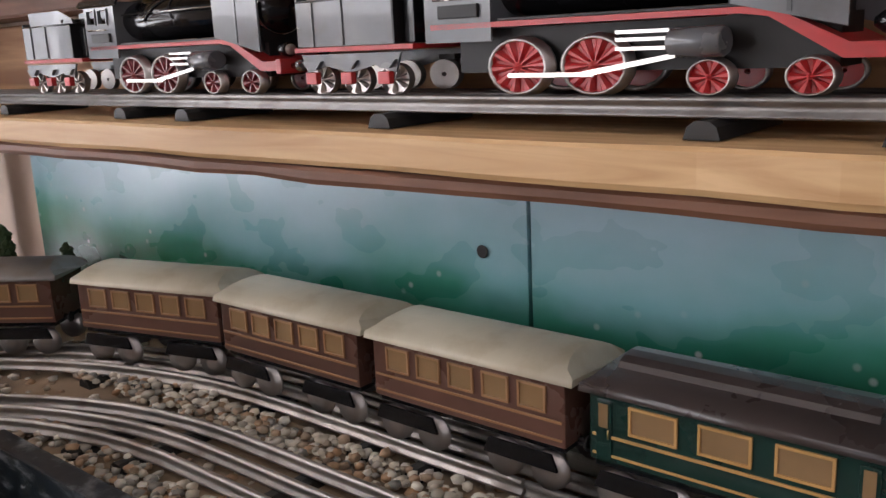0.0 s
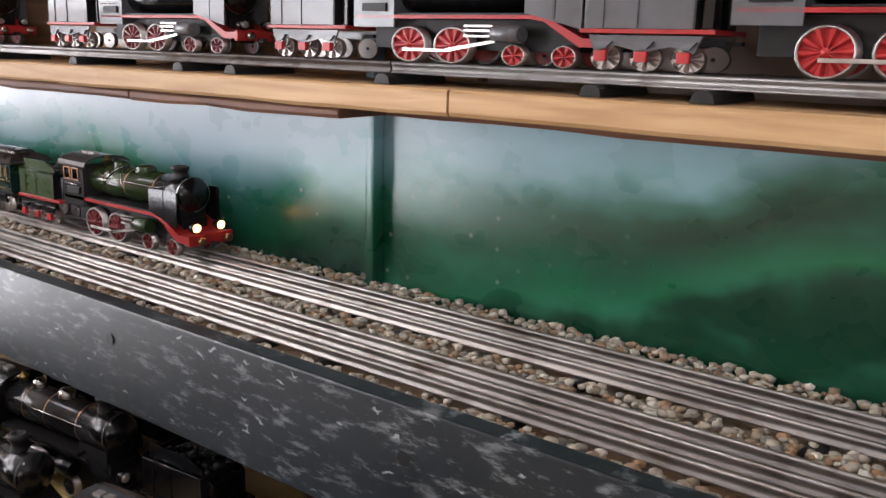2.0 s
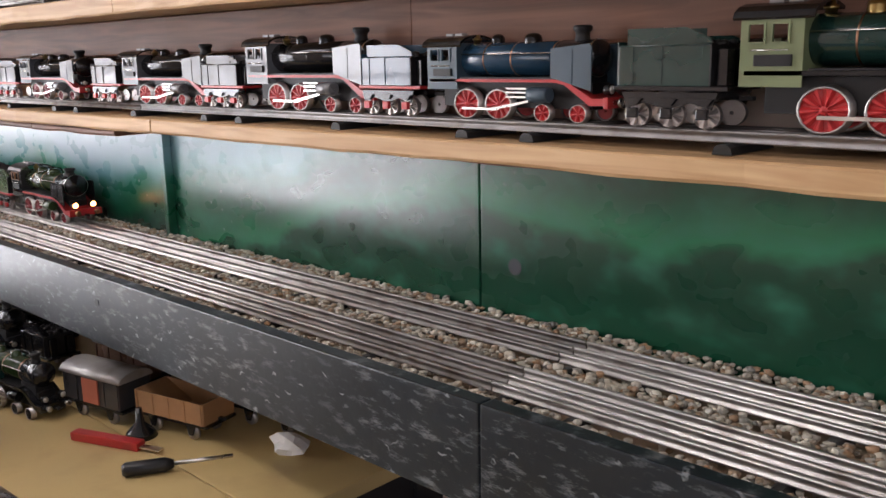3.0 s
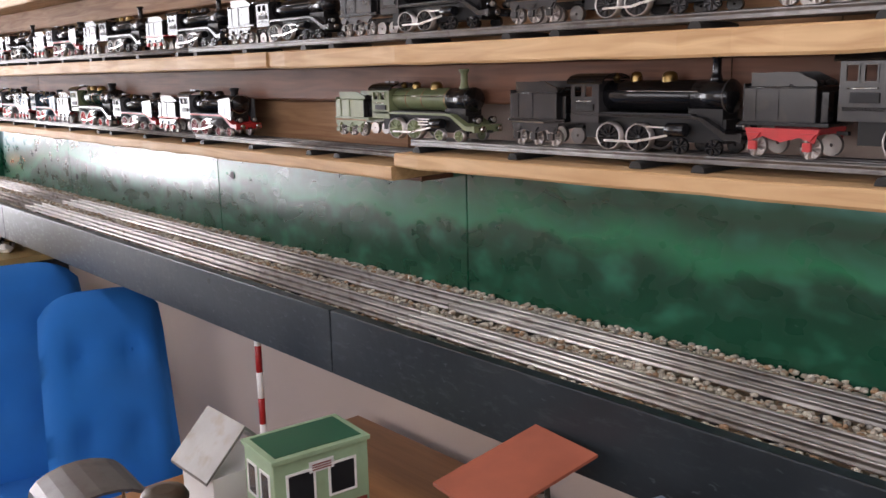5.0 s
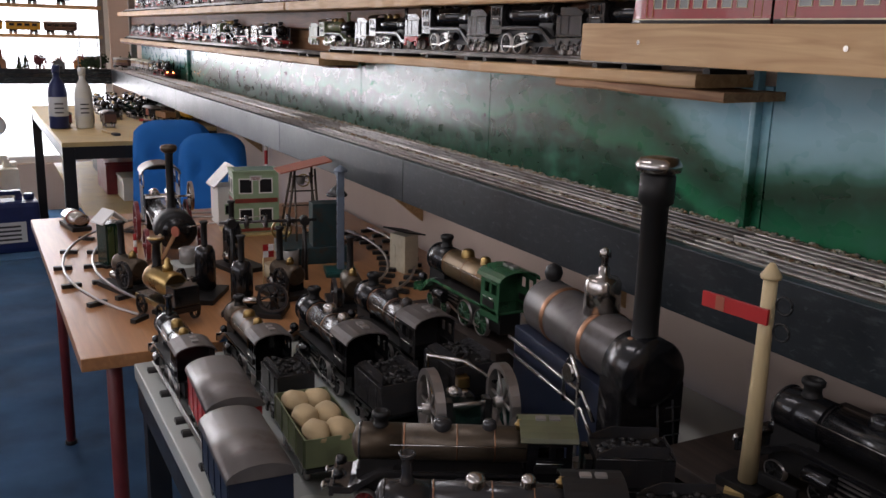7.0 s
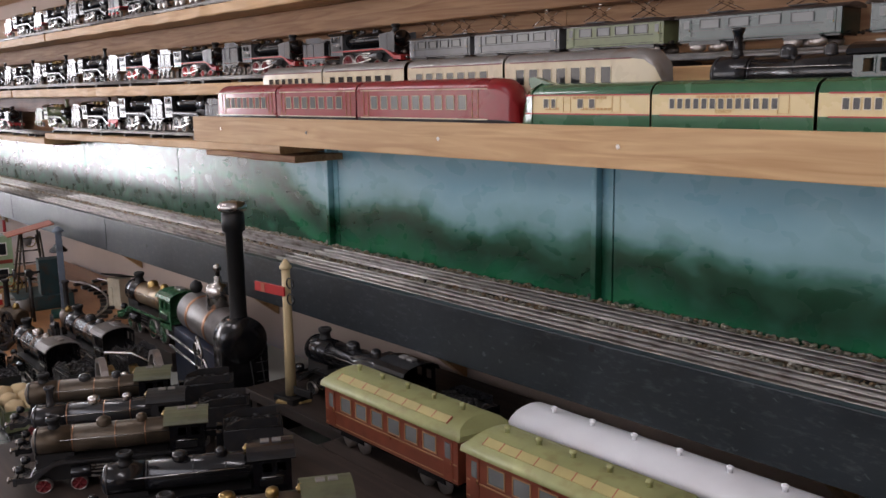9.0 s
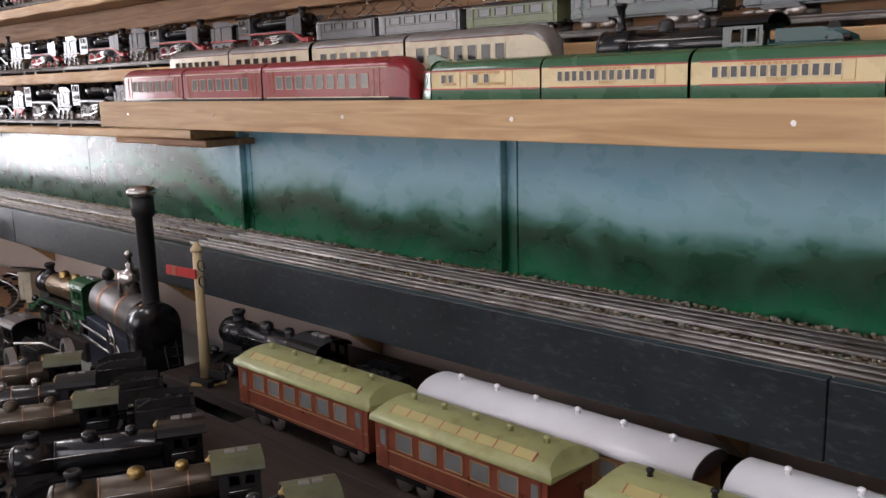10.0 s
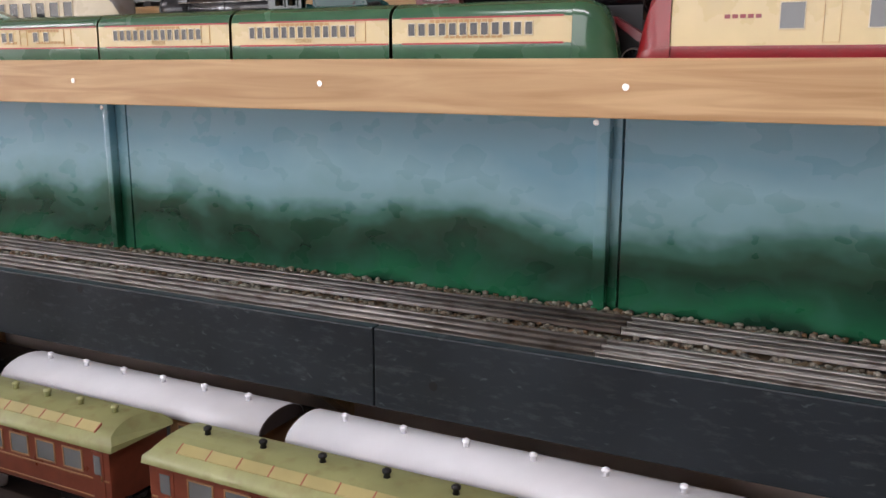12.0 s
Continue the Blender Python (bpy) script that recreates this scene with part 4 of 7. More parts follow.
        c = part("cylinder", cyl(B(), (.158 * s, sd * .029 * s, .034 * s), "x", .0098 * s, .028 * s), boiler if lit else ("black" if trim != "red" else cab), t)
        for z in (.036,) if lite else (.041, .036, .030):
            part("slide_bar", box(B(), .128 * s, .158 * s, yr - .0008, yr + .0008, z * s, z * s + .0022 * s), rods, c)
    # buffer beam with buffers and lamps
    bb = part("buffer_beam", box(B(), L - .002, L + .003, -hw * 1.03, hw * 1.03, .019 * s, .033 * s, .0008), trim, t)
    for sd in (-1, 1):
        part("buffer", lathe(B(), [(.0032 * s, 0), (.0028 * s, .006 * s), (.0058 * s, .0075 * s), (.0058 * s, .009 * s), (.003 * s, .0102 * s)], (L + .003, sd * .019 * s, .026 * s), "x", 14), "copper" if lit else "steel", bb)
        la = part("headlamp", lathe(B(), [(.003 * s, 0), (.0068 * s, .004 * s), (.0072 * s, .011 * s), (.0062 * s, .0115 * s)], (L - .012 * s, sd * .0175 * s, .0415 * s), "x", 14), "black", t)
        part("lamp_lens", lathe(B(), [(.0058 * s, 0), (.0048 * s, .0012), (.002 * s, .002)], (L - .012 * s + .0114 * s, sd * .0175 * s, .0415 * s), "x", 12), "lamp" if lit else "lamp_off", la)
    part("coupling", box(B(), L + .003, L + .012 * s, -.003, .003, .018 * s, .023 * s, .001), "darkgrey", t)
    if tank:
        for sd in (-1, 1):
            part("side_tank", box(B(), .047 * s, .12 * s, min(sd * .012, sd * hw), max(sd * .012, sd * hw), zf + .001, bz + .012 * s, .0015), cab, t)
    return t


def tender(label, group="", body="grey", trim="red", frame_m="grey", s=1.0, coal=True, axles=3, plain_back=False):
    """Runs towards +x; front end at x=0.104*s."""
    t = thing("tender", label, "tender", group)
    L, hw = .100 * s, .030 * s
    z0, z1 = .040 * s, .078 * s
    for sd in (-1, 1):
        y = sd * hw
        sp = part("tank_side", box(B(), 0, L * .86, min(y, y - sd * .0014), max(y, y - sd * .0014), z0, z1, .0005), body, t)
        part("lip", tube(B(), [(0, y, z1), (L * .86, y, z1)], .001), body, sp)
        part("coal_rail", prism(B(), [(L * .06, z1 + .001), (L * .86, z1 + .001), (L * .84, z1 + .006), (L * .62, z1 + .0165 * s), (L * .06, z1 + .0165 * s)], "y", y * .84 - .0006, y * .84 + .0006), body, t)
        for k in range(0 if plain_back and sd > 0 else 2):
            part("rivet_strip", box(B(), L * (.14 + .28 * k), L * (.14 + .28 * k) + .0012, y - .0010, y + .0010, z0 + .001, z1 - .001), body, sp)
    part("tank_back", box(B(), -.0012, 0, -hw, hw, z0, z1 + .004), body, t)
    part("tank_front", box(B(), L * .86, L * .875, -hw, hw, z0, z1), "matt", t)
    part("tank_top", box(B(), .001, L * .86, -hw + .0016, hw - .0016, z1 - .006, z1 - .002), "matt", t)
    for y in (-.016, .016):
        part("locker", box(B(), L * .89, L * .98, y * s - .007 * s, y * s + .007 * s, z0, z1 - .004, .001), "black", t)
    if coal:
        spots = [(random.uniform(.008, L * .82), random.uniform(-hw * .75, hw * .75), z1 - .001 + random.uniform(0, .006) * s, random.uniform(.003, .0055)) for _ in range(70)]
        c = ballast("coal", t, spots)
        c.data.materials[0] = M["coal"]
    part("footplate", box(B(), -.004, L + .003, -hw * 1.04, hw * 1.04, z0 - .0045 * s, z0 - .0003, .0006), trim, t)
    xs = [L * (.17 + .66 * k / (axles - 1)) for k in range(axles)]
    for sd in (-1, 1):
        bm = prism(B(), [(L * .05, z0 - .006), (L * .95, z0 - .006), (L * .9, .018 * s), (L * .72, .024 * s), (L * .5, .018 * s), (L * .28, .024 * s), (L * .1, .018 * s)], "y", sd * .0305 - .0008, sd * .0305 + .0008)
        fr = part("side_frame", bm, frame_m, t)
        for x in () if plain_back and sd > 0 else xs:
            part("axle_box", box(B(), x - .005 * s, x + .005 * s, sd * .033 - .0022, sd * .033 + .0022, .009 * s, .019 * s, .001), trim if trim == "red" else frame_m, fr)
            part("leaf_spring", prism(B(), [(x - .009 * s, .028 * s), (x + .009 * s, .028 * s), (x + .004 * s, .0215 * s), (x - .004 * s, .0215 * s)], "y", sd * .0325 - .0015, sd * .0325 + .0015), frame_m, fr)
        for x in xs:
            wheel(t, x, sd * .0235, .0125 * s, "tyre", 6, "wheel", sd, False)
    part("drawbar", box(B(), L, L + .012, -.003, .003, .026 * s, .030 * s), "matt", t)
    return t


def bogie(parent, xc, s=1.0, m="black"):
    for sd in (-1, 1):
        part("bogie_frame", prism(B(), [(xc - .026 * s, .016 * s), (xc + .026 * s, .016 * s), (xc + .022 * s, .026 * s), (xc - .022 * s, .026 * s)], "y", sd * .031 * s - .001, sd * .031 * s + .001), m, parent)
        for dx in (-.016, .016):
            w = part("wheel", lathe(B(), [(.003, -.0025), (.0115 * s, -.0025), (.0115 * s, .001), (.0125 * s, .0015), (.0125 * s, .003), (.003, .003)], (xc + dx * s, sd * .0235 * s, .0115 * s), "y", 14), "tyre", parent)


def coach(label, group="", body="brown", roof="roof_cream", pane="warm_pane", L=.185, s=1.0, wins=5, trim="tan", doors=False, ridge=True, knobs=0, knob_m=None, hw=.031, z0=.030, z1=.078, rise=.017, panel=True, under="black", name="passenger_coach", clerestory=False, sides=(-1,)):
    """Tinplate bogie coach, rear end at x=0, with pressed windows, roof and bogies."""
    t = thing(name, label, "coach", group)
    L, hw, z0, z1, rise = L * s, hw * s, z0 * s, z1 * s, rise * s
    part("underframe", box(B(), .002, L - .002, -hw * .9, hw * .9, z0 - .004 * s, z0 - .0003), under, t)
    core = part("body", box(B(), 0, L, -hw, hw, z0, z1, .0012), body, t)
    wz0, wz1 = z0 + (z1 - z0) * .52, z0 + (z1 - z0) * .86
    span = L * (.88 if not doors else .76)
    off = (L - span) / 2
    for sd in sides:
        y = sd * hw
        for k in range(wins):
            a = off + span * (k + .18) / wins
            b = off + span * (k + .82) / wins
            f = part("window", window_frame_bm(a, b, wz0, wz1, y + sd * .0006, .0016, .0014 * s), trim, core)
            part("pane", box(B(), a, b, y - .0004, y + .0004, wz0, wz1), pane, f)
        part("waist_strip", box(B(), .002, L - .002, y - .0010, y + .0010, wz0 - .006 * s, wz0 - .0045 * s), trim, core)
        if panel:
            part("lower_strip", box(B(), .002, L - .002, y - .0009, y + .0009, z0 + .004 * s, z0 + .0052 * s), trim, core)
        if doors:
            for x in (L * .03, L * .91):
                d = part("door", box(B(), x, x + L * .06, y - .0013, y + .0013, z0 + .002 * s, z1 - .004 * s, .0005), body, core)
                part("door_pane", box(B(), x + L * .012, x + L * .048, y - .0018, y + .0018, wz0, wz1), pane, d)
                part("door_handle", tube(B(), [(x + L * .05, y + sd * .002, wz0 - .006 * s), (x + L * .05, y + sd * .002, wz0 - .001)], .0006), "brass", d)
    n = 10
    ro = arch(hw * 1.09, z1 - .001, rise, n)
    bm = prism(B(), ro, "x", -.006 * s, L + .006 * s)
    if ridge:
        for v in bm.verts:           # hipped ends
            if v.co.z > z1 + rise * .35:
                v.co.x += (.012 * s if v.co.x < L / 2 else -.012 * s) * (v.co.z - z1) / rise
    for f in bm.faces:
        f.smooth = len(f.verts) == 4
    rf = part("roof", bm, roof, t)
    if not ridge:
        for xa in (-.0072 * s, L + .006 * s):
            part("roof_end", prism(B(), arch(hw * 1.03, z1, rise * .93, n), "x", xa, xa + .0012 * s), "roof_dark", rf)
    if clerestory:
        bm = prism(B(), arch(hw * .55, z1 + rise * .78, rise * .42, 6), "x", .01 * s, L - .01 * s)
        part("clerestory", bm, roof, rf)
    for k in range(knobs):
        x = L * (k + .6) / (knobs + .2)
        part("ventilator", lathe(B(), [(.003 * s, 0), (.0022 * s, .003 * s), (.0038 * s, .0045 * s), (.0038 * s, .0065 * s), (.0015 * s, .008 * s)], (x, 0, z1 + rise * .96), "z", 12), knob_m or roof, rf)
    for xc in (L * .2, L * .8):
        bogie(t, xc, s, under)
    for x, d in ((-.003, -1), (L + .003, 1)):
        for sd in () if "end shelves" in group else (-1, 1):
            part("buffer", lathe(B(), [(.003, 0), (.0025, .004), (.005, .005), (.005, .006)], (x - (.006 if d < 0 else 0), sd * hw * .6, z0 + .002), "x", 10), "darkgrey", t)
    return t


def put(ob, x, y, z, turn=0.0):
    ob.matrix_basis = pose(x, y, z, 0, 0, turn)
    return ob


PROTO = {}


def again(key, build, x, y, z, turn=0.0, low=1.0):
    """Builds a kind of thing once, then copies it; low squashes its height."""
    m = pose(x, y, z, 0, 0, turn) @ Matrix.Diagonal((1, 1, low, 1))
    if key not in PROTO:
        PROTO[key] = build()
        PROTO[key].matrix_basis = m
        return PROTO[key]
    return copy_thing(PROTO[key], m)


# the lit train on the line by the wall
TX, TY = -2.71, -.074
train = put(loco("green and black tinplate steam locomotive with glowing orange headlamps", boiler="green", cab="darkgrey", trim="red", wheels="darkred", dome="green", lit=True, smoke="black", s=.95), TX - .249, TY, RAIL)
train.scale = (1, 1, .9)
put(tender("green tinplate tender with red sole bar, empty coal space", body="tender_green", trim="red", frame_m="black", s=.95), TX - .362, TY, RAIL).scale = (1, 1, .9)
x = TX - .362 - .012
cars = (("dark green tinplate baggage van with a dark glossy roof", "vangreen", "roof_dark", "warm_pane", .152, 3, True), ("brown tinplate passenger coach with an ivory roof", "brown", "roof_cream", "warm_pane", .148, 5, False),
        ("brown tinplate passenger coach with an ivory roof", "brown", "roof_cream", "warm_pane", .148, 5, False), ("brown tinplate passenger coach with an ivory roof", "brown", "roof_cream", "warm_pane", .148, 5, False),
        ("dark tinplate passenger coach with a grey roof", "brown", "roof_grey", "warm_pane", .148, 5, False), ("dark tinplate passenger coach with a grey roof", "brown", "roof_grey", "warm_pane", .148, 5, False))
for lab, bd, rf, pn, ln, wn_, dr in cars:
    x -= ln + .016
    again(("car", lab), lambda: coach(lab, "coaches of the lit train", bd, rf, pn, ln, 1, wn_, "gold" if bd == "vangreen" else "tan", dr, clerestory=bd == "vangreen", hw=.028, z1=.070, rise=.014, sides=(-1, 1)), x, TY + BEND(x + .03), RAIL, math.degrees(math.atan2(BEND(x + ln - .03) - BEND(x + .03), ln - .06)))

# ---- engines on the first shelf ----
ZS1 = S1T + .0195
YT = -.075
G = "locomotives on the shelves"
GT = "tenders on the shelves"
LOCOS = {
    "prussian": lambda: loco("black tinplate express locomotive with red running board and grey cab", G, s=.9),
    "prussian_big": lambda: loco("large black tinplate locomotive with grey smoke deflectors and spoked red wheels", G, cab="grey", wheels="red", s=.92, pipes=False),
    "blue": lambda: loco("blue and black tinplate locomotive with bright red running board", G, boiler="blue", cab="steelblue", wheels="red", s=.84, pipes=False, deflect=True),
    "green_big": lambda: loco("dark green tinplate locomotive with brass dome and red wheels", G, boiler="vangreen", cab="palegreen", trim="black", wheels="red", deflect=False, chim="low", dome="brass", s=1.0, pipes=False),
    "palegreen": lambda: loco("small pale green tinplate locomotive with brass dome", G, boiler="palegreen", cab="palegreen", trim="palegreen", wheels="palegreen", deflect=False, chim="tall", dome="brass", s=.88, pipes=False, smoke="black"),
    "goods": lambda: loco("black tinplate locomotive with tall flared chimney", G, boiler="black", cab="darkgrey", trim="black", wheels="black", deflect=False, chim="tall", dome="brass", s=.88, pipes=False, lite=True),
    "heavy": lambda: loco("heavy black tinplate locomotive with maroon-windowed cab", G, boiler="black", cab="darkgrey", trim="black", wheels="black", deflect=False, chim="low", dome="black", s=.94, pipes=False, pilot=False),
    "old": lambda: loco("old black tinplate locomotive with bright rods and tall chimney", G, boiler="black", cab="darkgrey", trim="darkgrey", wheels="darkgrey", deflect=False, chim="tall", dome="darkgrey", s=.86, pipes=False, pilot=True, lite=True),
}
TENDERS = {
    "grey": lambda: tender("grey tinplate tender with red-lined frame", GT, s=.95, plain_back=True),
    "bluegrey": lambda: tender("blue tinplate tender with red sole bar", GT, "blue", "red", "black", .92, plain_back=True),
    "dark": lambda: tender("dark tinplate tender heaped with coal", GT, "darkgrey", "black", "darkgrey", .92, plain_back=True),
    "redframe": lambda: tender("black tinplate tender on a red frame", GT, "darkgrey", "black", "red", .9, axles=2),
    "pale": lambda: tender("pale green tinplate tender", GT, "palegreen", "palegreen", "palegreen", .88),
    "olive": lambda: tender("dark green tinplate tender heaped with coal", GT, "vangreen", "black", "black", 1.0),
}
LS = {"prussian": .9, "prussian_big": .92, "blue": .84, "green_big": 1.0, "palegreen": .88, "goods": .88, "heavy": .94, "old": .86}
TS = {"grey": .95, "bluegrey": .92, "dark": .92, "redframe": .9, "pale": .88, "olive": 1.0}


def pair(x_front, lk, tk, z, gap=.012, y=YT, low=.9):
    """Places an engine with its nose at x_front and its tender behind; gives the tail's x."""
    xl = x_front - .274 * LS[lk]
    again(("loco", lk), LOCOS[lk], xl, y, z, 0, low)
    xt = xl - .104 * TS[tk] - .012
    again(("tender", tk), TENDERS[tk], xt, y, z, 0, low)
    return xt - gap


for nose, lk, tk in ((1.60, "heavy", "dark"), (1.245, "heavy", "dark"), (.905, "heavy", "redframe"), (.548, "goods", "dark"), (.135, "palegreen", "pale"),
                     (-.545, "prussian", "grey"), (-1.165, "green_big", "olive"), (-1.56, "blue", "bluegrey"), (-1.868, "prussian_big", "grey"),
                     (-2.205, "prussian_big", "grey"), (-2.61, "prussian", "grey"), (-3.10, "prussian_big", "grey"), (-3.475, "prussian", "grey")):
    pair(nose, lk, tk, ZS1 + (.0202 + .0083 * (nose - .15) if nose > 0 else 0), low={"palegreen": .85, "goods": .92, "heavy": 1.03}.get(lk, .88))
again(("loco", "prussian"), LOCOS["prussian"], -1.162, YT, ZS1, 0, .88)
# second shelf
ZS2 = S2T + .0195
x = 2.09
second = [("prussian", "grey"), ("prussian", "dark"), ("prussian_big", "dark"), ("prussian_big", "dark"), ("old", "dark"), ("goods", "dark"), ("old", "dark"), ("old", "grey"), ("goods", "dark"), ("prussian", "grey"), ("old", "grey"), ("goods", "dark"), ("old", "grey"), ("prussian", "grey"), ("old", "grey")]
for lk, tk in second:
    if x < -3.6:
        break
    x = pair(x, lk, tk, ZS2, .03)
# third shelf: engines and coaches
ZS3 = S3T + .0195
x = 2.3
for k in range(12):
    if x < -.3:
        break
    if k in (2, 3, 4, 9, 10):
        x -= .2
        again("grey_coach", lambda: coach("silvery grey tinplate coach", "coaches on the upper shelf", "grey", "roof_grey", "pane", .185, 1, 6, "grey"), x, YT, ZS3)
    else:
        x = pair(x, "old" if k % 2 else "goods", "grey" if k % 3 else "dark", ZS3, .02)


# ---- railcars on the deep shelf ----
def shell(parent, stations, hw, h, split, mats):
    """A lofted car body in three bands (skirt, side, roof). stations: x, width scale, height scale, forward lean of the roof."""
    lo, hi = split
    arc = [(math.cos(a), math.sin(a)) for a in [math.pi * k / 10 for k in range(11)]]
    bands = {
        "skirt": [(-.93, .04), (-1, .12), (-1, lo)],
        "side": [(-1, lo), (-1, hi)],
        "roof": [(-c, hi + (1 - hi) * s_) for c, s_ in arc],
    }
    made = {}
    for nm, m in zip(("skirt", "side", "roof"), mats):
        bm = B()
        runs = [bands[nm]] if nm == "roof" else [bands[nm], [(-p, q) for p, q in bands[nm]][::-1]]
        for run in runs:
            rings = [[bm.verts.new((x + lean * q, hw * sy * p, h * (1 - (1 - q) * 1.0) * 1.0 if sz == 1 else h * q * sz)) for p, q in run] for x, sy, sz, lean in stations]
            for a, b in zip(rings, rings[1:]):
                for k in range(len(run) - 1):
                    bm.faces.new((a[k], a[k + 1], b[k + 1], b[k])).smooth = True
        made[nm] = part(nm, bm, m, parent)
    for end in (0, -1):
        x, sy, sz, lean = stations[end]
        bm = B()
        ring = [(-.93, .04), (-1, .12), (-1, hi)] + [(-c, hi + (1 - hi) * s_) for c, s_ in arc][1:-1] + [(1, hi), (1, .12), (.93, .04)]
        bm.faces.new([bm.verts.new((x + lean * q + (.0002 if end else -.0002), hw * sy * p, h * q * sz)) for p, q in ring])
        bmesh.ops.solidify(bm, geom=bm.faces, thickness=.0008)
        part("end_plate", bm, mats[1], parent)
    return made


def railcar(label, group, L, mats, wins, nose=0, tail=0, hw=.0265, h=.070, split=(.34, .74), trim="red", doors=(), bars=(), fin=False, blinds="pane", word="", cap=""):
    t = thing("streamlined_railcar", label, "railcar", group)
    st = [(.001, 1, 1, 0), (L - .001, 1, 1, 0)]
    if tail:
        st = [(.0, .32, .62, .010), (.006, .62, .78, .008), (.018, .86, .93, .004), (.040, 1, 1, 0)] + st[1:]
    if nose:
        st = st[:-1] + [(L - .05, 1, 1, 0), (L - .028, .93, .97, 0), (L - .012, .74, .86, -.003), (L - .003, .45, .66, -.006), (L, .2, .5, -.006)]
    s = shell(t, st, hw, h, split, mats)
    a0, a1 = (.042 if tail else .012), (L - .056 if nose else L - .012)
    z0, z1 = h * (split[0] + (split[1] - split[0]) * .32), h * (split[0] + (split[1] - split[0]) * .78)
    for sd in (-1,):
        y = sd * hw
        for f0, f1 in wins:
            xa, xb = a0 + (a1 - a0) * f0, a0 + (a1 - a0) * f1
            w = part("window", window_frame_bm(xa, xb, z0, z1, y + sd * .0004, .0012, .0008), "cream", s["side"])
            part("pane", box(B(), xa, xb, y - .0005, y + .0005, z0, z1), blinds, w)
        for z in split:
            part("stripe", box(B(), a0 - .02 * bool(tail), a1 + .01, y - .0008, y + .0008, h * z - .0009, h * z + .0007), trim, s["side"])
        for f in doors:
            xa = a0 + (a1 - a0) * f
            part("door_outline", window_frame_bm(xa, xa + .012, h * split[0] + .003, h * split[1] - .002, y + sd * .0003, .0009, .0004), "gold", s["side"])
        for f, n, z, m in bars:
            for k in range(n):
                xa = a0 + (a1 - a0) * f + k * .0062
                part("lettering_bar", box(B(), xa, xa + .0044, y - .0007, y + .0007, h * z, h * z + .0032), m, s["side"])
        if word:
            cu = bpy.data.curves.new("lettering", "FONT")
            cu.body, cu.size, cu.extrude = word, .0055, .0002
            cu.materials.append(M["gold"])
            ob = new("lettering", cu)
            ob.parent = s["side"]
            ob.matrix_basis = pose(a0 + (a1 - a0) * .42 + (.03 if sd > 0 else 0), y + sd * .0007, h * split[0] + .0025, 90, 0, 0 if sd < 0 else 180)
    if cap:
        ends = ([(.0 - .0005, .33, .63, .010), (.006, .635, .79, .008), (.018, .875, .94, .004), (.034, 1.014, 1.006, 0)] if tail else
                [(L - .038, 1.014, 1.006, 0), (L - .028, .945, .98, 0), (L - .012, .755, .87, -.003), (L - .003, .46, .67, -.006), (L + .0005, .21, .51, -.006)])
        shell(s["side"], ends, hw, h, split, (cap, cap, cap))
    if fin:
        part("fin", prism(B(), [(.012, h * .9), (.05, h * .99), (.035, h * 1.07), (.018, h * 1.15), (.008, h * 1.12)], "y", -.006, .006), mats[2], s["roof"])
    for xc in (L * .2, L * .8):
        for sd in (-1, 1):
            for dx in (-.013, .013):
                part("wheel", lathe(B(), [(.003, -.002), (.0085, -.002), (.0085, .002), (.003, .002)], (xc + dx, sd * .016, .001), "y", 12), "matt", t)
    return t


ZD = PT - .006
YF, YR, YE = -.297, -.238, -.177
UP = ("uproof", "upyellow", "uproof")
even = lambda n, a=.06, b=.94: [(a + (b - a) * k / n, a + (b - a) * (k + .62) / n) for k in range(n)]
lab = "cream and green streamlined tinplate railcar with a rounded end"
put(railcar(lab, "cream and green streamliner", .226, UP, [(.08, .13), (.16, .2), (.42, .47), (.53, .58)], tail=1, h=.060, doors=(.28, .74), bars=((.37, 9, .655, "gold"), (.1, 4, .42, "gold"), (.45, 8, .42, "gold")), fin=True, cap="uproof"), 2.605, YF, ZD)
for k in range(2):
    put(railcar("cream and green streamlined tinplate coach car", "cream and green streamliner", .201, UP, even(13, .08, .86), h=.060, doors=(.84,), bars=((.28, 11, .655, "gold"),), word="COACH"), 2.832 + .203 * k, YF, ZD)
put(railcar(lab, "cream and green streamliner", .226, UP, even(12, .05, .9), nose=1, h=.060, bars=((.2, 11, .655, "gold"), (.3, 10, .42, "gold")), cap="uproof"), 3.238, YF, ZD)
RC = ("darkgrey", "railcar_red", "railcar_red")
for k, (x0, ln, e) in enumerate(((1.712, .262, 1), (1.976, .258, 0), (2.236, .362, 2))):
    put(railcar("glossy dark red tinplate diesel railcar with grey windows", "red railcar set", ln, RC, even(9 if k == 2 else 7, .1, .92), tail=e == 1, nose=e == 2, h=.070, split=(.16, .78), trim="cream", blinds="grey_pane", doors=(.03, .93)), x0, YF, ZD)
put(railcar("red and cream tinplate diesel railcar with a rounded nose", "red and cream railcar", .42, ("railcar_red", "upyellow", "railcar_red"), [(.22, .27), (.4, .45), (.52, .57), (.66, .71), (.8, .85)], tail=1, h=.076, split=(.2, .78), trim="railcar_red", blinds="grey_pane", doors=(.31,), bars=((.1, 5, .5, "railcar_red"),), cap="railcar_red"), 3.48, YF, ZD)
CR = ("darkred", "cream", "roof_grey")
for k, (x0, ln, e) in enumerate(((1.80, .245, 1), (2.047, .245, 0), (2.30, .225, 0), (2.528, .275, 2))):
    put(railcar("cream tinplate railcar with a grey-brown roof and maroon skirt", "cream railcar sets", ln, CR, even(7, .06, .94), tail=e == 1, nose=e == 2, h=.104, split=(.42, .87), trim="darkred", blinds="pane"), x0, YR, ZD)
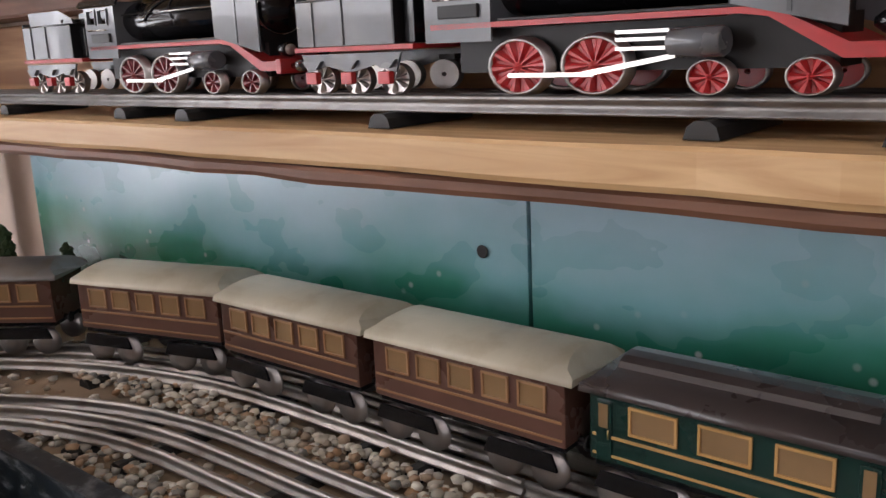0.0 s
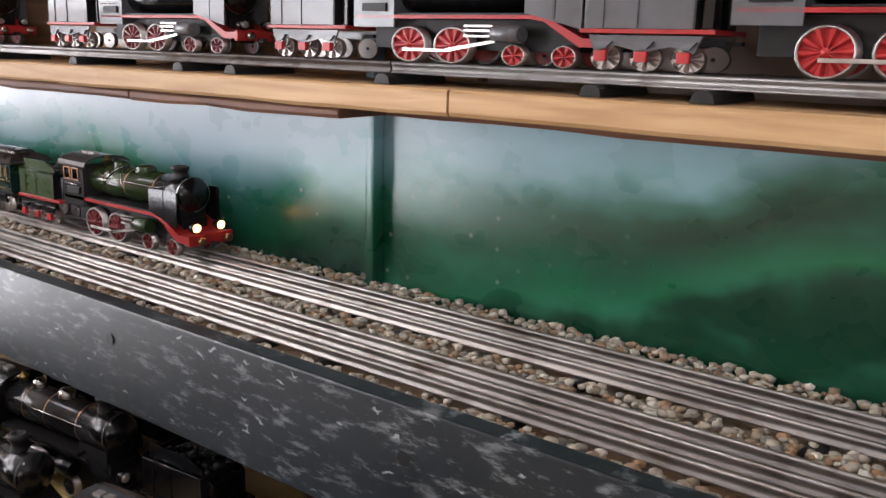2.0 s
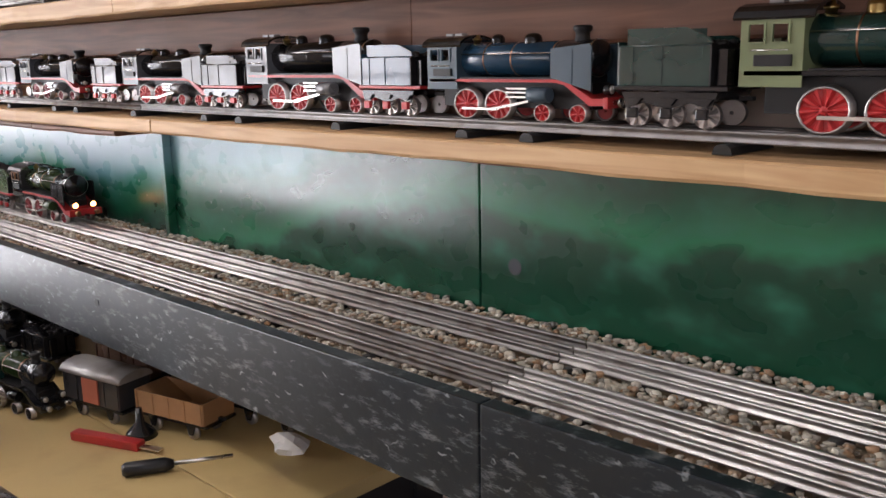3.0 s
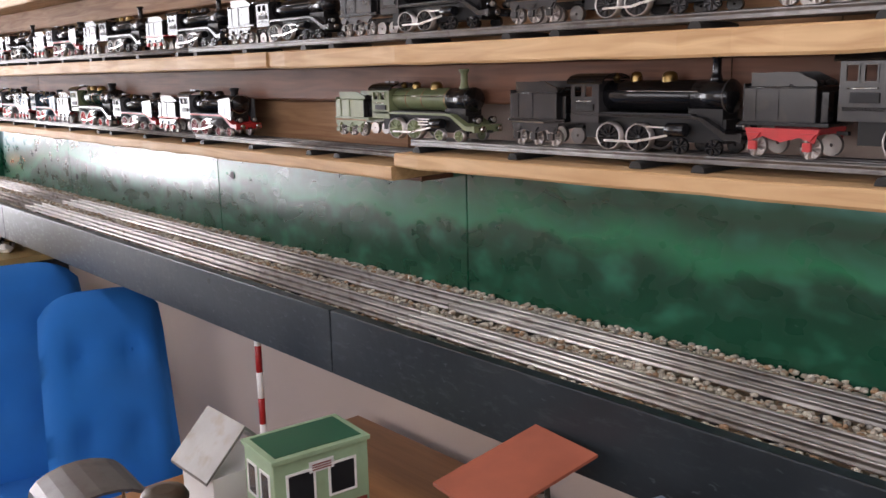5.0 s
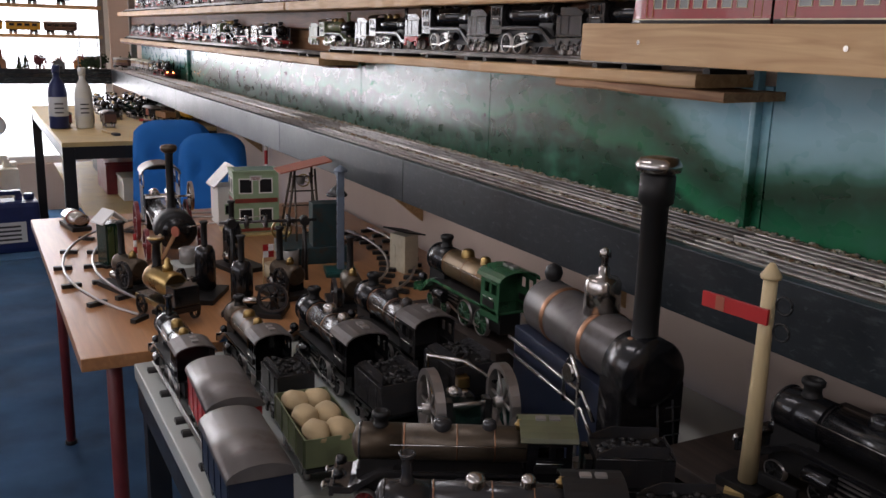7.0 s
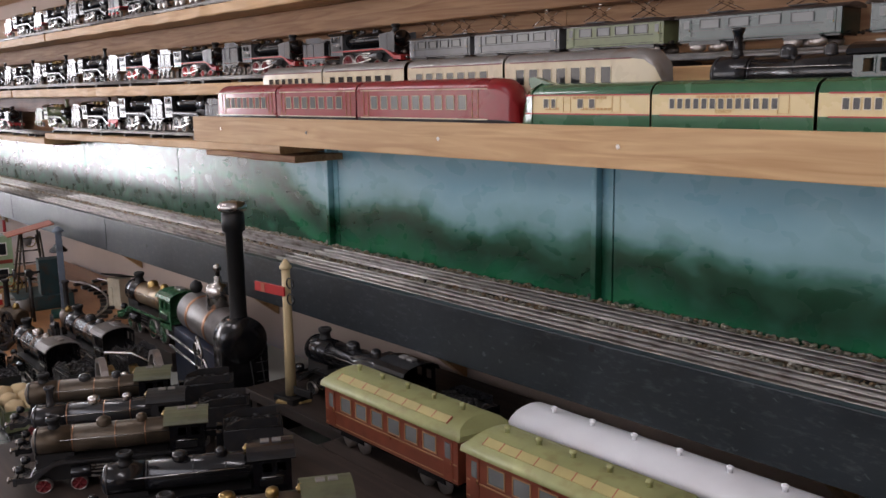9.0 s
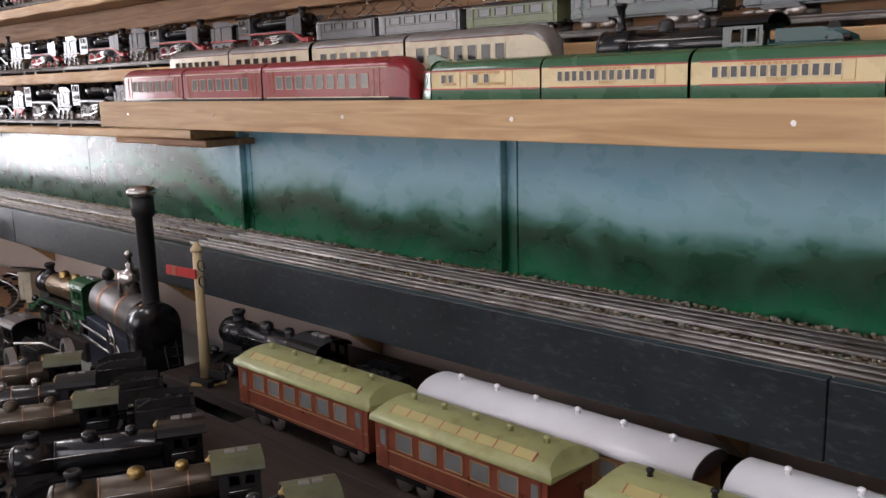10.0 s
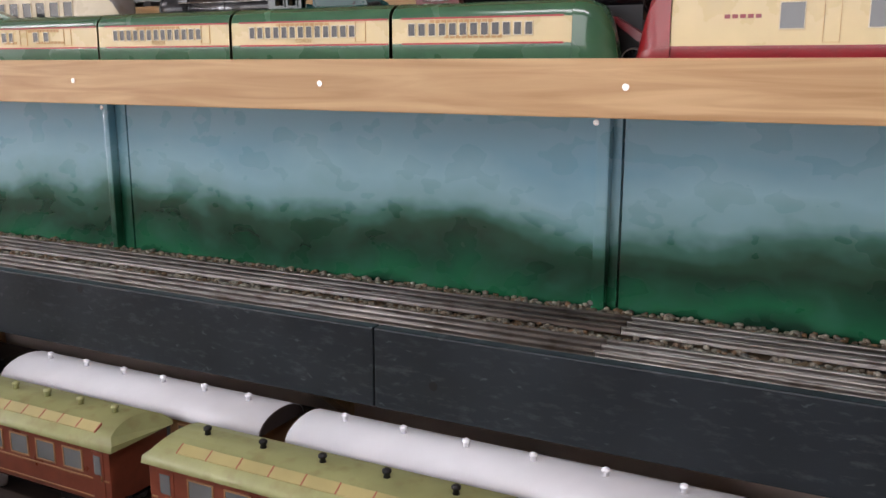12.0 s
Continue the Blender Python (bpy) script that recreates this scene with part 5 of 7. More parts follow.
put(loco("dark green tinplate locomotive with red-framed cab windows", G, boiler="black", cab="vangreen", trim="vangreen", wheels="darkred", deflect=False, chim="tall", dome="darkgrey", pipes=False, s=.92), 3.085, YR, ZD - .0075, 180)
put(tender("dark tender with a teal lined panel", GT, "teal", "black", "black", .9), 3.095, YR, ZD - .0075)
put(loco("dark maroon tinplate locomotive with brass fittings", G, boiler="black", cab="darkred", trim="darkred", wheels="black", deflect=False, chim="low", dome="darkgrey", pipes=False, s=1.0), 3.24, YR, ZD - .0075)
put(tender("dark maroon tinplate tender", GT, "darkred", "black", "black", 1.0), 3.53, YR, ZD - .0075)


def electric(label, body, L=.215, wins=4):
    """Box electric locomotive with two pantographs."""
    t = coach(label, "electric locomotives", body, "roof_dark", "grey_pane", L, 1.0, wins, "darkgrey", True, ridge=False, rise=.011, z0=.026, z1=.082, hw=.026, name="electric_locomotive")
    for f in (.25, .75):
        x, z = L * f, .095
        p = part("pantograph_base", box(B(), x - .02, x + .02, -.012, .012, z - .003, z, .001), "darkgrey", t)
        bm = B()
        for y in (-.012, .012):
            tube(bm, [(x - .022, y, z + .002), (x + .004, y, z + .022), (x - .016, y, z + .042)], .0011, 5)
            tube(bm, [(x + .022, y, z + .002), (x - .004, y, z + .022), (x + .016, y, z + .042)], .0011, 5)
        for dx in (-.016, .016):
            tube(bm, [(x + dx, -.02, z + .042), (x + dx, .02, z + .042)], .0012, 5)
        part("pantograph", bm, "nickel", t)
    return t


for lb, bd, xa, ln in (("silver-grey tinplate electric locomotive with raised pantographs", "grey", 2.108, .17), ("pale grey tinplate electric locomotive with raised pantographs", "grey", 2.290, .2),
                       ("olive green tinplate electric locomotive with raised pantographs", "palegreen", 2.505, .185), ("dark green tinplate electric locomotive with raised pantographs", "vangreen", 2.715, .235),
                       ("dark green tinplate electric locomotive with brass-edged windows", "vangreen", 2.985, .26), ("black tinplate electric locomotive with raised pantographs", "black", 3.28, .26)):
    put(electric(lb, bd, ln), xa, YT, ZS2).scale = (1, 1, .58)


# ---- goods wagons ----
def wagon_base(t, L, s, hw):
    part("sole_bar", box(B(), -.004, L + .004, -hw, hw, .026 * s, .031 * s, .0008), "black", t)
    for x in (L * .22, L * .78):
        for sd in (-1, 1):
            part("axle_guard", prism(B(), [(x - .010 * s, .026 * s), (x + .010 * s, .026 * s), (x + .004 * s, .009 * s), (x - .004 * s, .009 * s)], "y", sd * .030 * s - .001, sd * .030 * s + .001), "black", t)
            part("wheel", lathe(B(), [(.003, -.0025), (.012 * s, -.0025), (.012 * s, .0025), (.003, .0025)], (x, sd * .0235 * s, .012 * s), "y", 16), "tyre", t)
    for x in (-.004, L + .004):
        part("coupling_hook", box(B(), x - .006, x + .006, -.003, .003, .026, .030, .001), "darkgrey", t)


def van(label, body, roof, s=1.1, L=.15, door="", group="goods wagons"):
    t = thing("goods_van", label, "wagon", group)
    L, hw = L * s, .034 * s
    wagon_base(t, L, s, hw)
    bd = part("body", box(B(), 0, L, -hw, hw, .0315 * s, .082 * s, .0012), body, t)
    for sd in (-1, 1):
        for k in range(5):
            xk = L * (.02 + .24 * k)
            part("rib", box(B(), xk - .001, xk + .001, sd * hw - .0012, sd * hw + .0012, .033 * s, .080 * s), body, bd)
        if door:
            part("sliding_door", box(B(), L * .36, L * .64, sd * hw - .002, sd * hw + .002, .034 * s, .079 * s, .0006), door, bd)
    bm = prism(B(), arch(hw * 1.1, .0818 * s, .017 * s, 10), "x", -.005, L + .005)
    for f in bm.faces:
        f.smooth = len(f.verts) == 4
    part("roof", bm, roof, t)
    return t


def open_wagon(label, body, s=1.1, L=.15, sacks=0, hopper=False, group="goods wagons"):
    t = thing("open_wagon", label, "wagon", group)
    L, hw = L * s, .034 * s
    wagon_base(t, L, s, hw)
    z0, z1 = .0315 * s, .068 * s
    part("floor_plate", box(B(), .001, L - .001, -hw + .002, hw - .002, z0, z0 + .002), body, t)
    for sd in (-1, 1):
        part("side", box(B(), 0, L, sd * hw - .001, sd * hw + .001, z0, z1, .0005), body, t)
        for k in range(5):
            xk = L * (.03 + .235 * k)
            part("rib", box(B(), xk - .0015, xk + .0015, sd * (hw + .0014) - .0008, sd * (hw + .0014) + .0008, z0, z1), body, t)
    for xx in (0, L):
        part("end", box(B(), xx - .001, xx + .001, -hw, hw, z0, z1, .0005), body, t)
    if hopper:
        for xx, d in ((0.002, 1), (L - .002, -1)):
            part("slope_plate", prism(B(), [(xx, z1 - .002), (xx + d * L * .38, z0 + .003), (xx + d * L * .38, z0 + .0045), (xx, z1)], "y", -hw + .0015, hw - .0015), body, t)
    for k in range(sacks):
        bm = B()
        bmesh.ops.create_icosphere(bm, subdivisions=3, radius=1)
        for v in bm.verts:
            n_ = noise.noise(v.co * 1.7 + Vector((k * 3.1, 0, 0)))
            v.co = Vector((v.co.x * .024 * s, v.co.y * .017 * s, v.co.z * .013 * s)) * (1 + .16 * n_)
            v.co += Vector((L * (.2 + .3 * (k // 2)) + .002 * k, (-.014 + .028 * (k % 2)) * s, z1 - .002))
        for f in bm.faces:
            f.smooth = True
        part("sack", bm, "sack", t, "plump pale cloth sack")
    return t


def tank_wagon(label, body, s=1.1, L=.14, group="goods wagons"):
    t = thing("tank_wagon", label, "wagon", group)
    L = L * s
    wagon_base(t, L, s, .03 * s)
    part("tank", lathe(B(), [(.012, 0), (.022 * s, .003), (.025 * s, .008), (.025 * s, L - .016), (.022 * s, L - .011), (.012, L - .008)], (.004, 0, .060 * s), "x", 24), body, t)
    part("filler_dome", cyl(B(), (L / 2, 0, .083 * s), "z", .009 * s, .010 * s), body, t)
    for xx in (.018, L - .018):
        part("saddle", box(B(), xx - .003, xx + .003, -.02 * s, .02 * s, .031 * s, .05 * s), "black", t)
    return t


# ---- tables ----
def table(label, x0, x1, y0, y1, z, top, legm, thick=.03, edge="", leg=.035, inset=.03, round_leg=False, shelf_z=0.0):
    t = thing("table", label, "table", "work tables")
    part("tabletop", box(B(), x0, x1, y0, y1, z - thick, z, .003), top, t)
    if edge:
        part("apron", box(B(), x0 + .006, x1 - .006, y0 + .004, y0 + .03, z - thick - .055, z - thick - .0005, .002), edge, t)
        part("apron", box(B(), x1 - .03, x1 - .004, y0 + .032, y1 - .004, z - thick - .055, z - thick - .0005, .002), edge, t)
    for x in (x0 + inset, x1 - inset - leg):
        for y in (y0 + inset, y1 - inset - leg):
            zt = z - thick - .0006
            bm = cyl(B(), (x + leg / 2, y + leg / 2, 0), "z", leg / 2, zt, 14, .003) if round_leg else box(B(), x, x + leg, y, y + leg, 0, zt, .002)
            l_ = part("leg", bm, legm, t)
            if round_leg:
                part("foot_cap", cyl(B(), (x + leg / 2, y + leg / 2, 0), "z", leg / 2 + .004, .02, 14), "frame_black", l_)
    if shelf_z:
        part("lower_shelf", box(B(), x0 + .05, x1 - .08, y0 + .1, y1 - .05, shelf_z - .018, shelf_z, .002), top, t)
    return t


ZA, ZT, ZC, ZR = .868, .756, .742, .845
table("yellowed worktable on a black steel frame with a lower shelf", -3.3, -1.36, -.80, -.285, ZA, "yellow_table", "frame_black", .02, "frame_black", .05, .0, shelf_z=.52)
table("low worktable end under the layout board", -3.3, -1.86, -.284, -.02, ZA, "yellow_table", "frame_black", .02, "frame_black", .05, .0)
table("beech-topped table on thin red steel legs", -.30, 1.055, -.995, -.02, ZT, "beech", "frame_red", .026, "", .03, .05, True)
table("grey-topped table on a dark steel frame", 1.075, 4.4, -.905, -.02, ZC, "grey_table", "frame_black", .03, "frame_black", .04, .01)
r = thing("riser_platform", "low dark wooden platform raised on the grey table", "platform")
part("platform_top", box(B(), 2.272, 4.3, -.452, -.03, ZR - .02, ZR, .002), "dark_wood", r)
part("platform_end", box(B(), 1.925, 2.2715, -.396, -.03, ZR - .02, ZR, .002), "dark_wood", r)
part("platform_front", box(B(), 1.90, 3.05, -.93, -.4525, ZR - .02, ZR, .002), "dark_wood", r)
for x_ in (1.93, 2.45, 2.99):
    part("support", box(B(), x_, x_ + .03, -.88, -.47, ZC, ZR - .0205), "dark_wood", r)
for x_ in (2.275, 2.8, 3.5, 4.26):
    part("support", box(B(), x_, x_ + .03, -.44, -.04, ZC, ZR - .0205), "dark_wood", r)
part("support", box(B(), 1.93, 1.95, -.385, -.04, ZC, ZR - .0205), "dark_wood", r)


# ---- chairs ----
def chair(x, y, turn, w=.36, zt=.93, depth=.4):
    """Upholstered chair with a buttoned back; the back stands at x, y."""
    t = thing("upholstered_chair", "bright blue upholstered chair with a tall buttoned back", "chair", "blue chairs")
    nx, nz = 14, 18
    bm = B()
    h = zt - .42
    btn = [(.3, .36), (.7, .36), (.3, .72), (.7, .72)]
    grid = {}
    for sd in (0, 1):
        for i in range(nx + 1):
            for j in range(nz + 1):
                u, v = i / nx, j / nz
                wd = w * (1 - .10 * v - .25 * max(0, v - .86) ** 1.2)
                top = -.05 * (2 * u - 1) ** 4 * (v > .3) * v
                edge = min(1, min(u, 1 - u) * 7, (1 - v) * 8, .3 + v * 6)
                puff = .038 * edge ** .5
                dimple = sum(.026 * math.exp(-((u - a) ** 2 + ((v - b_) * 1.3) ** 2) / .006) for a, b_ in btn)
                grid[sd, i, j] = bm.verts.new(((puff - dimple if sd else -puff * .8), (u - .5) * wd, .42 + v * h + top + .0))
    for sd in (0, 1):
        for i in range(nx):
            for j in range(nz):
                q = (grid[sd, i, j], grid[sd, i + 1, j], grid[sd, i + 1, j + 1], grid[sd, i, j + 1])
                bm.faces.new(q if sd else q[::-1]).smooth = True
    rim = [(i, 0) for i in range(nx)] + [(nx, j) for j in range(nz)] + [(i, nz) for i in range(nx, 0, -1)] + [(0, j) for j in range(nz, 0, -1)]
    for a, b_ in zip(rim, rim[1:] + rim[:1]):
        bm.faces.new((grid[0, a[0], a[1]], grid[0, b_[0], b_[1]], grid[1, b_[0], b_[1]], grid[1, a[0], a[1]])).smooth = True
    for v in bm.verts:
        v.co.x -= (v.co.z - .42) * .16
    back = part("backrest", bm, "cloth", t)
    for a, b_ in btn:
        part("button", lathe(B(), [(.009, 0), (.006, .004), (.001, .005)], (.012 - b_ * h * .16, (a - .5) * w * .94, .42 + b_ * h), "x", 10), "cloth", back)
    part("seat", box(B(), -.02, depth, -w / 2, w / 2, .36, .45, .03), "cloth", t)
    for px, py in ((0, -w / 2 + .03), (0, w / 2 - .06), (depth - .05, -w / 2 + .03), (depth - .05, w / 2 - .06)):
        part("leg", box(B(), px, px + .03, py, py + .03, 0, .362, .003), "dark_wood", t)
    return put(t, x, y, 0, turn)


chair(-.90, -.275, -14, .30, .935)
chair(-1.19, -.375, -10, .36, .965, .2)


# ---- toys on the beech table ----
def tin_house(label, x0, y0, w, d, h, body, turn=0):
    t = thing("tinplate_factory", label, "toy building")
    bd = part("house_body", box(B(), 0, w, 0, d, 0, h, .0012), body, t)
    fl = h / 2
    for k in range(2):
        zw = fl * k + fl * .34
        for f in (.24, .68):
            for side in ("e", "s"):
                ln = d if side == "e" else w
                c, hw_ = ln * f + ln * .03, ln * .13
                if side == "e":
                    bm, bp = B(), box(B(), w - .0005, w + .0008, c - hw_, c + hw_, zw, zw + fl * .44)
                    for a, b_, e0, e1 in ((c - hw_ - .003, c - hw_, zw - .003, zw + fl * .44 + .003), (c + hw_, c + hw_ + .003, zw - .003, zw + fl * .44 + .003), (c - hw_, c + hw_, zw - .003, zw), (c - hw_, c + hw_, zw + fl * .44, zw + fl * .44 + .003)):
                        box(bm, w - .001, w + .0018, a, b_, e0, e1)
                else:
                    bm, bp = window_frame_bm(c - hw_, c + hw_, zw, zw + fl * .44, -.0006, .0024, .003), box(B(), c - hw_, c + hw_, -.0008, .0005, zw, zw + fl * .44)
                wf = part("window", bm, "white", bd)
                part("pane", bp, "pane", wf)
        part("brick_course", box(B(), w - .001, w + .0014, .004, d - .004, fl * k + .004 * (1 - k), fl * k + .013, .0003), "brick", bd)
        part("brick_course", box(B(), .004, w - .004, -.0014, .001, fl * k + .004 * (1 - k), fl * k + .013, .0003), "brick", bd)
    rim = part("parapet", box(B(), -.003, w + .003, -.003, d + .003, h, h + .006, .001), body, t)
    part("flat_roof", box(B(), .006, w - .006, .006, d - .006, h + .0061, h + .0068), "mint_dark", rim)
    sg = part("name_plate", box(B(), w, w + .0016, d * .36, d * .62, h * .87, h * .95, .0004), "paper", t)
    for k in range(3):
        part("lettering_bar", box(B(), w + .0016, w + .0022, d * .39, d * .59, h * (.885 + .018 * k), h * (.885 + .018 * k) + .0015), "brick", sg)
    part("base_plate", box(B(), -.02, w + .035, -.03, d + .03, -.004, -.0003, .001), "yellow_table", t)
    return put(t, x0, y0, ZT + .004, turn)


tin_house("mint green two-storey tinplate factory with brick courses and dark windows", .05, -.455, .088, .135, .182, "mint", -6)
hs = thing("tinplate_house", "small pale tinplate house with a white gabled roof", "toy building")
part("house_body", box(B(), 0, .085, 0, .09, 0, .11, .001), "white", hs)
part("roof", prism(B(), [(-.012, .108), (.045, .165), (.102, .108), (.102, .112), (.045, .170), (-.012, .112)], "x", -.006, .092), "roof_grey", hs)
for y in (.018, .055):
    w_ = part("window", box(B(), .0845, .0865, y, y + .02, .03, .06, .0004), "mint", hs)
    part("pane", box(B(), .0866, .0872, y + .002, y + .018, .033, .057), "pane", w_)
put(hs, -.10, -.475, ZT).scale = (1.1, 1.1, 1.1)


def spoked(parent, base, r, axis, m, name="flywheel", w=.01, spokes=6):
    """A rim with its spokes and hub as pieces of their own."""
    n = 24
    c = Vector(base)
    rot = AXES[axis]
    bm = B()
    ring = [[bm.verts.new(c + rot @ Vector((q * math.cos(2 * math.pi * k / n), q * math.sin(2 * math.pi * k / n), z))) for k in range(n)] for q, z in ((r * .84, -w / 2), (r, -w / 2), (r, w / 2), (r * .84, w / 2))]
    for a, b_ in zip(ring, ring[1:] + ring[:1]):
        for k in range(n):
            bm.faces.new((a[k], a[(k + 1) % n], b_[(k + 1) % n], b_[k]))
    rim = part(name, bm, m, parent)
    part("hub", tube(B(), [c - rot @ Vector((0, 0, w)), c + rot @ Vector((0, 0, w))], r * .14, 10), m, rim)
    first = None
    for k in range(spokes):
        turn_ = Matrix.Translation(c) @ rot @ Matrix.Rotation(math.pi * 2 * k / spokes, 4, "Z")
        if first is None:
            first = part("spoke", tube(B(), [(0, 0, 0), (r * .86, 0, 0)], r * .045, 6), m, rim)
            first.matrix_basis = turn_
        else:
            shared("spoke", first, rim, turn_)
    return rim


def portable_engine(x, y, turn):
    """Portable steam engine: smokebox and tall chimney at -x, canopied footplate at +x."""
    t = thing("model_steam_engine", "black and nickel portable steam engine with tall chimney and canopy", "model engine")
    part("boiler", lathe(B(), [(.02, 0), (.040, .002), (.041, .01), (.041, .20), (.036, .206)], (-.15, 0, .085), "x", 26), "darkgrey", t)
    part("firebox", box(B(), .052, .105, -.042, .042, .03, .125, .004), "black", t)
    sb = part("smokebox", lathe(B(), [(.006, 0), (.040, .003), (.048, .008), (.048, .07), (.044, .074)], (-.215, 0, .085), "x", 28), "matt", t)
    part("smokebox_door", lathe(B(), [(.004, 0), (.030, .003), (.034, .006), (.034, .008)], (-.219, 0, .085), "x", 24), "black", sb)
    c = part("chimney", lathe(B(), [(.018, 0), (.011, .008), (.009, .016), (.0092, .15), (.0105, .155)], (-.122, 0, .118), "z", 18), "matt", t)
    part("chimney_cap", lathe(B(), [(.010, 0), (.018, .006), (.020, .014), (.017, .020), (.009, .022)], (-.122, 0, .272), "z", 18), "bronze", c)
    for xx in (-.16, .075):
        for sd in (-1, 1):
            spoked(t, (xx, sd * .064, .042 if xx < 0 else .055), .042 if xx < 0 else .055, "y", "darkred", "road_wheel", .010, 8)
    spoked(t, (-.03, -.060, .140), .040, "y", "nickel", "flywheel", .008, 6)
    part("crank_shaft", tube(B(), [(-.03, -.068, .14), (-.03, .05, .14)], .003, 8), "steel", t)
    for y_ in (-.018, .02):
        cy = part("cylinder", cyl(B(), (.015, y_, .138), "x", .012, .045), "nickel", t)
        part("piston_rod", tube(B(), [(-.03, y_, .142), (.015, y_, .138)], .0025), "steel", cy)
    for y_, z_ in ((-.046, .10), (.046, .10), (-.03, .125)):
        part("feed_pipe", tube(B(), [(.05, y_, z_), (-.06, y_, z_), (-.09, y_ * .9, z_ - .02), (-.14, y_ * .9, z_ - .02)], .0024), "nickel", t)
    part("safety_valve", lathe(B(), [(.007, 0), (.006, .012), (.009, .014), (.008, .022), (.002, .028)], (-.075, 0, .124), "z", 12), "nickel", t)
    cn = part("canopy", prism(B(), arch(.05, .188, .028, 10) + [(y_ * .95, z_ - .003) for y_, z_ in arch(.05, .188, .028, 10)][::-1], "x", .055, .15), "engine_roof", t)
    part("end_plate", prism(B(), arch(.047, .187, .026, 10), "x", .146, .1475), "darkgrey", cn)
    for sd in (-1, 1):
        part("side_sheet", box(B(), .06, .145, sd * .046 - .0008, sd * .046 + .0008, .06, .150, .0004), "steelblue", t)
        for xx in (.062, .144):
            part("canopy_post", tube(B(), [(xx, sd * .045, .149), (xx, sd * .045, .190)], .0022), "steel", t)
    return put(t, x, y, ZT, turn)


portable_engine(.190, -.672, 176).scale = (1.1, 1.1, 1.02)


def showpiece(name, label, cat, build, x, y, z, turn=0, group=""):
    t = thing(name, label, cat, group)
    build(t)
    return put(t, x, y, z, turn)


def hoist(t):
    part("base_tray", box(B(), -.07, .11, -.085, .085, 0, .045, .003), "rusty_teal", t)
    part("machine_house", box(B(), .045, .10, -.01, .065, .0455, .16, .003), "rusty_teal", t)
    for sx in (-.045, .015):
        for sy in (-.055, .02):
            part("tower_leg", tube(B(), [(sx * 1.5, sy * 1.25, .045), (sx * .7, sy * .7, .24)], .0035, 5), "bronze", t)
    for y_ in (-.05, .01):
        part("raking_strut", tube(B(), [(.09, y_, .06), (-.02, y_ * .7, .225)], .0032, 5), "bronze", t)
    for z in (.09, .13, .17, .21):
        k = 1.5 - (z - .045) * 4.0
        for d_ in (-1, 1):
            part("cross_brace", tube(B(), [(-.045 * k, (-.055 if d_ < 0 else .02) * k, z), (.015 * k, (.02 if d_ < 0 else -.055) * k, z + .012)], .0018, 5), "bronze", t)
    part("lean_roof", prism(B(), [(-.085, .232), (.055, .262), (.055, .2655), (-.085, .2355)], "x", -.055, .045), "terracotta", t)
    spoked(t, (-.015, -.012, .205), .018, "x", "brass", "pulley", .005)
    spoked(t, (.0, -.075, .075), .028, "x", "brass", "belt_wheel", .006)
    part("bucket", lathe(B(), [(.010, 0), (.015, .022), (.014, .022), (.009, .002)], (-.015, -.02, .195), "z", 14), "roof_grey", t)


showpiece("toy_pit_hoist", "tinplate mine hoist tower with terracotta roof on rusty teal base", "toy hoist", hoist, .45, -.34, ZT, -8)


def gantry(t):
    part("foot_plate", box(B(), -.04, .04, -.04, .04, 0, .014, .006), "teal", t)
    part("mast", box(B(), -.009, .009, -.009, .009, .0142, .262, .001), "mast_blue", t)
    for k in range(9):
        z = .03 + k * .024
        for s_ in (-1, 1):
            part("lattice_hole", prism(B(), [(-.006, z), (.006, z + .006), (-.006, z + .012)], "y", s_ * .0094 - .0004, s_ * .0094 + .0004), "matt", t)
    part("mast_cap", lathe(B(), [(.018, 0), (.016, .006), (.004, .016)], (0, 0, .262), "z", 4), "mast_blue", t)
    part("arm", box(B(), -.085, -.012, -.006, .006, .245, .258, .001), "mast_blue", t)
    part("wire", tube(B(), [(-.08, 0, .245), (-.08, 0, .21)], .002), "matt", t)
    part("lamp_shade", lathe(B(), [(.005, .026), (.012, .022), (.020, .012), (.028, .004), (.027, 0), (.018, .008)][::-1], (-.08, 0, .188), "z", 20), "black", t)


showpiece("toy_yard_lamp", "blue-grey lattice lamp mast with a hanging black shade", "toy lamp", gantry, .672, -.335, ZT, -15)


def hut(t):
    part("hut_body", box(B(), -.04, .04, -.03, .03, 0, .115, .001), "roof_cream", t)
    part("roof", prism(B(), [(-.045, .13), (.045, .113), (.045, .117), (-.045, .134)], "x", -.06, .06), "matt", t)
    part("door", box(B(), -.035, -.01, -.0315, -.0295, .002, .08, .0005), "roof_cream", t)


showpiece("toy_hut", "cream tin hut with a sloping black roof", "toy building", hut, .70, -.17, ZT, 15).scale = (.75, .75, .85)


def line_shaft(t):
    for x_ in (0, .175):
        bm = B()
        for s_ in (-1, 1):
            tube(bm, [(x_, s_ * .03, 0), (x_, 0, .14)], .0045, 6)
        part("trestle", bm, "matt", t)
        part("bearing", cyl(B(), (x_, -.014, .145), "y", .012, .028), "matt", t)
    part("shaft", tube(B(), [(-.03, 0, .146), (.205, 0, .146)], .0035, 8), "darkgrey", t)
    for x_ in (.03, .075, .13):
        part("pulley", cyl(B(), (x_, 0, .146), "x", .016, .010, 18), "darkgrey", t)
    part("drive_belt", tube(B(), [(.075, 0, .161), (-.10, .09, .12)], .0016, 5), "steel", t)


showpiece("model_line_shaft", "black trestles carrying a steel line shaft with pulleys", "model machine", line_shaft, .635, -.60, ZT, 80)


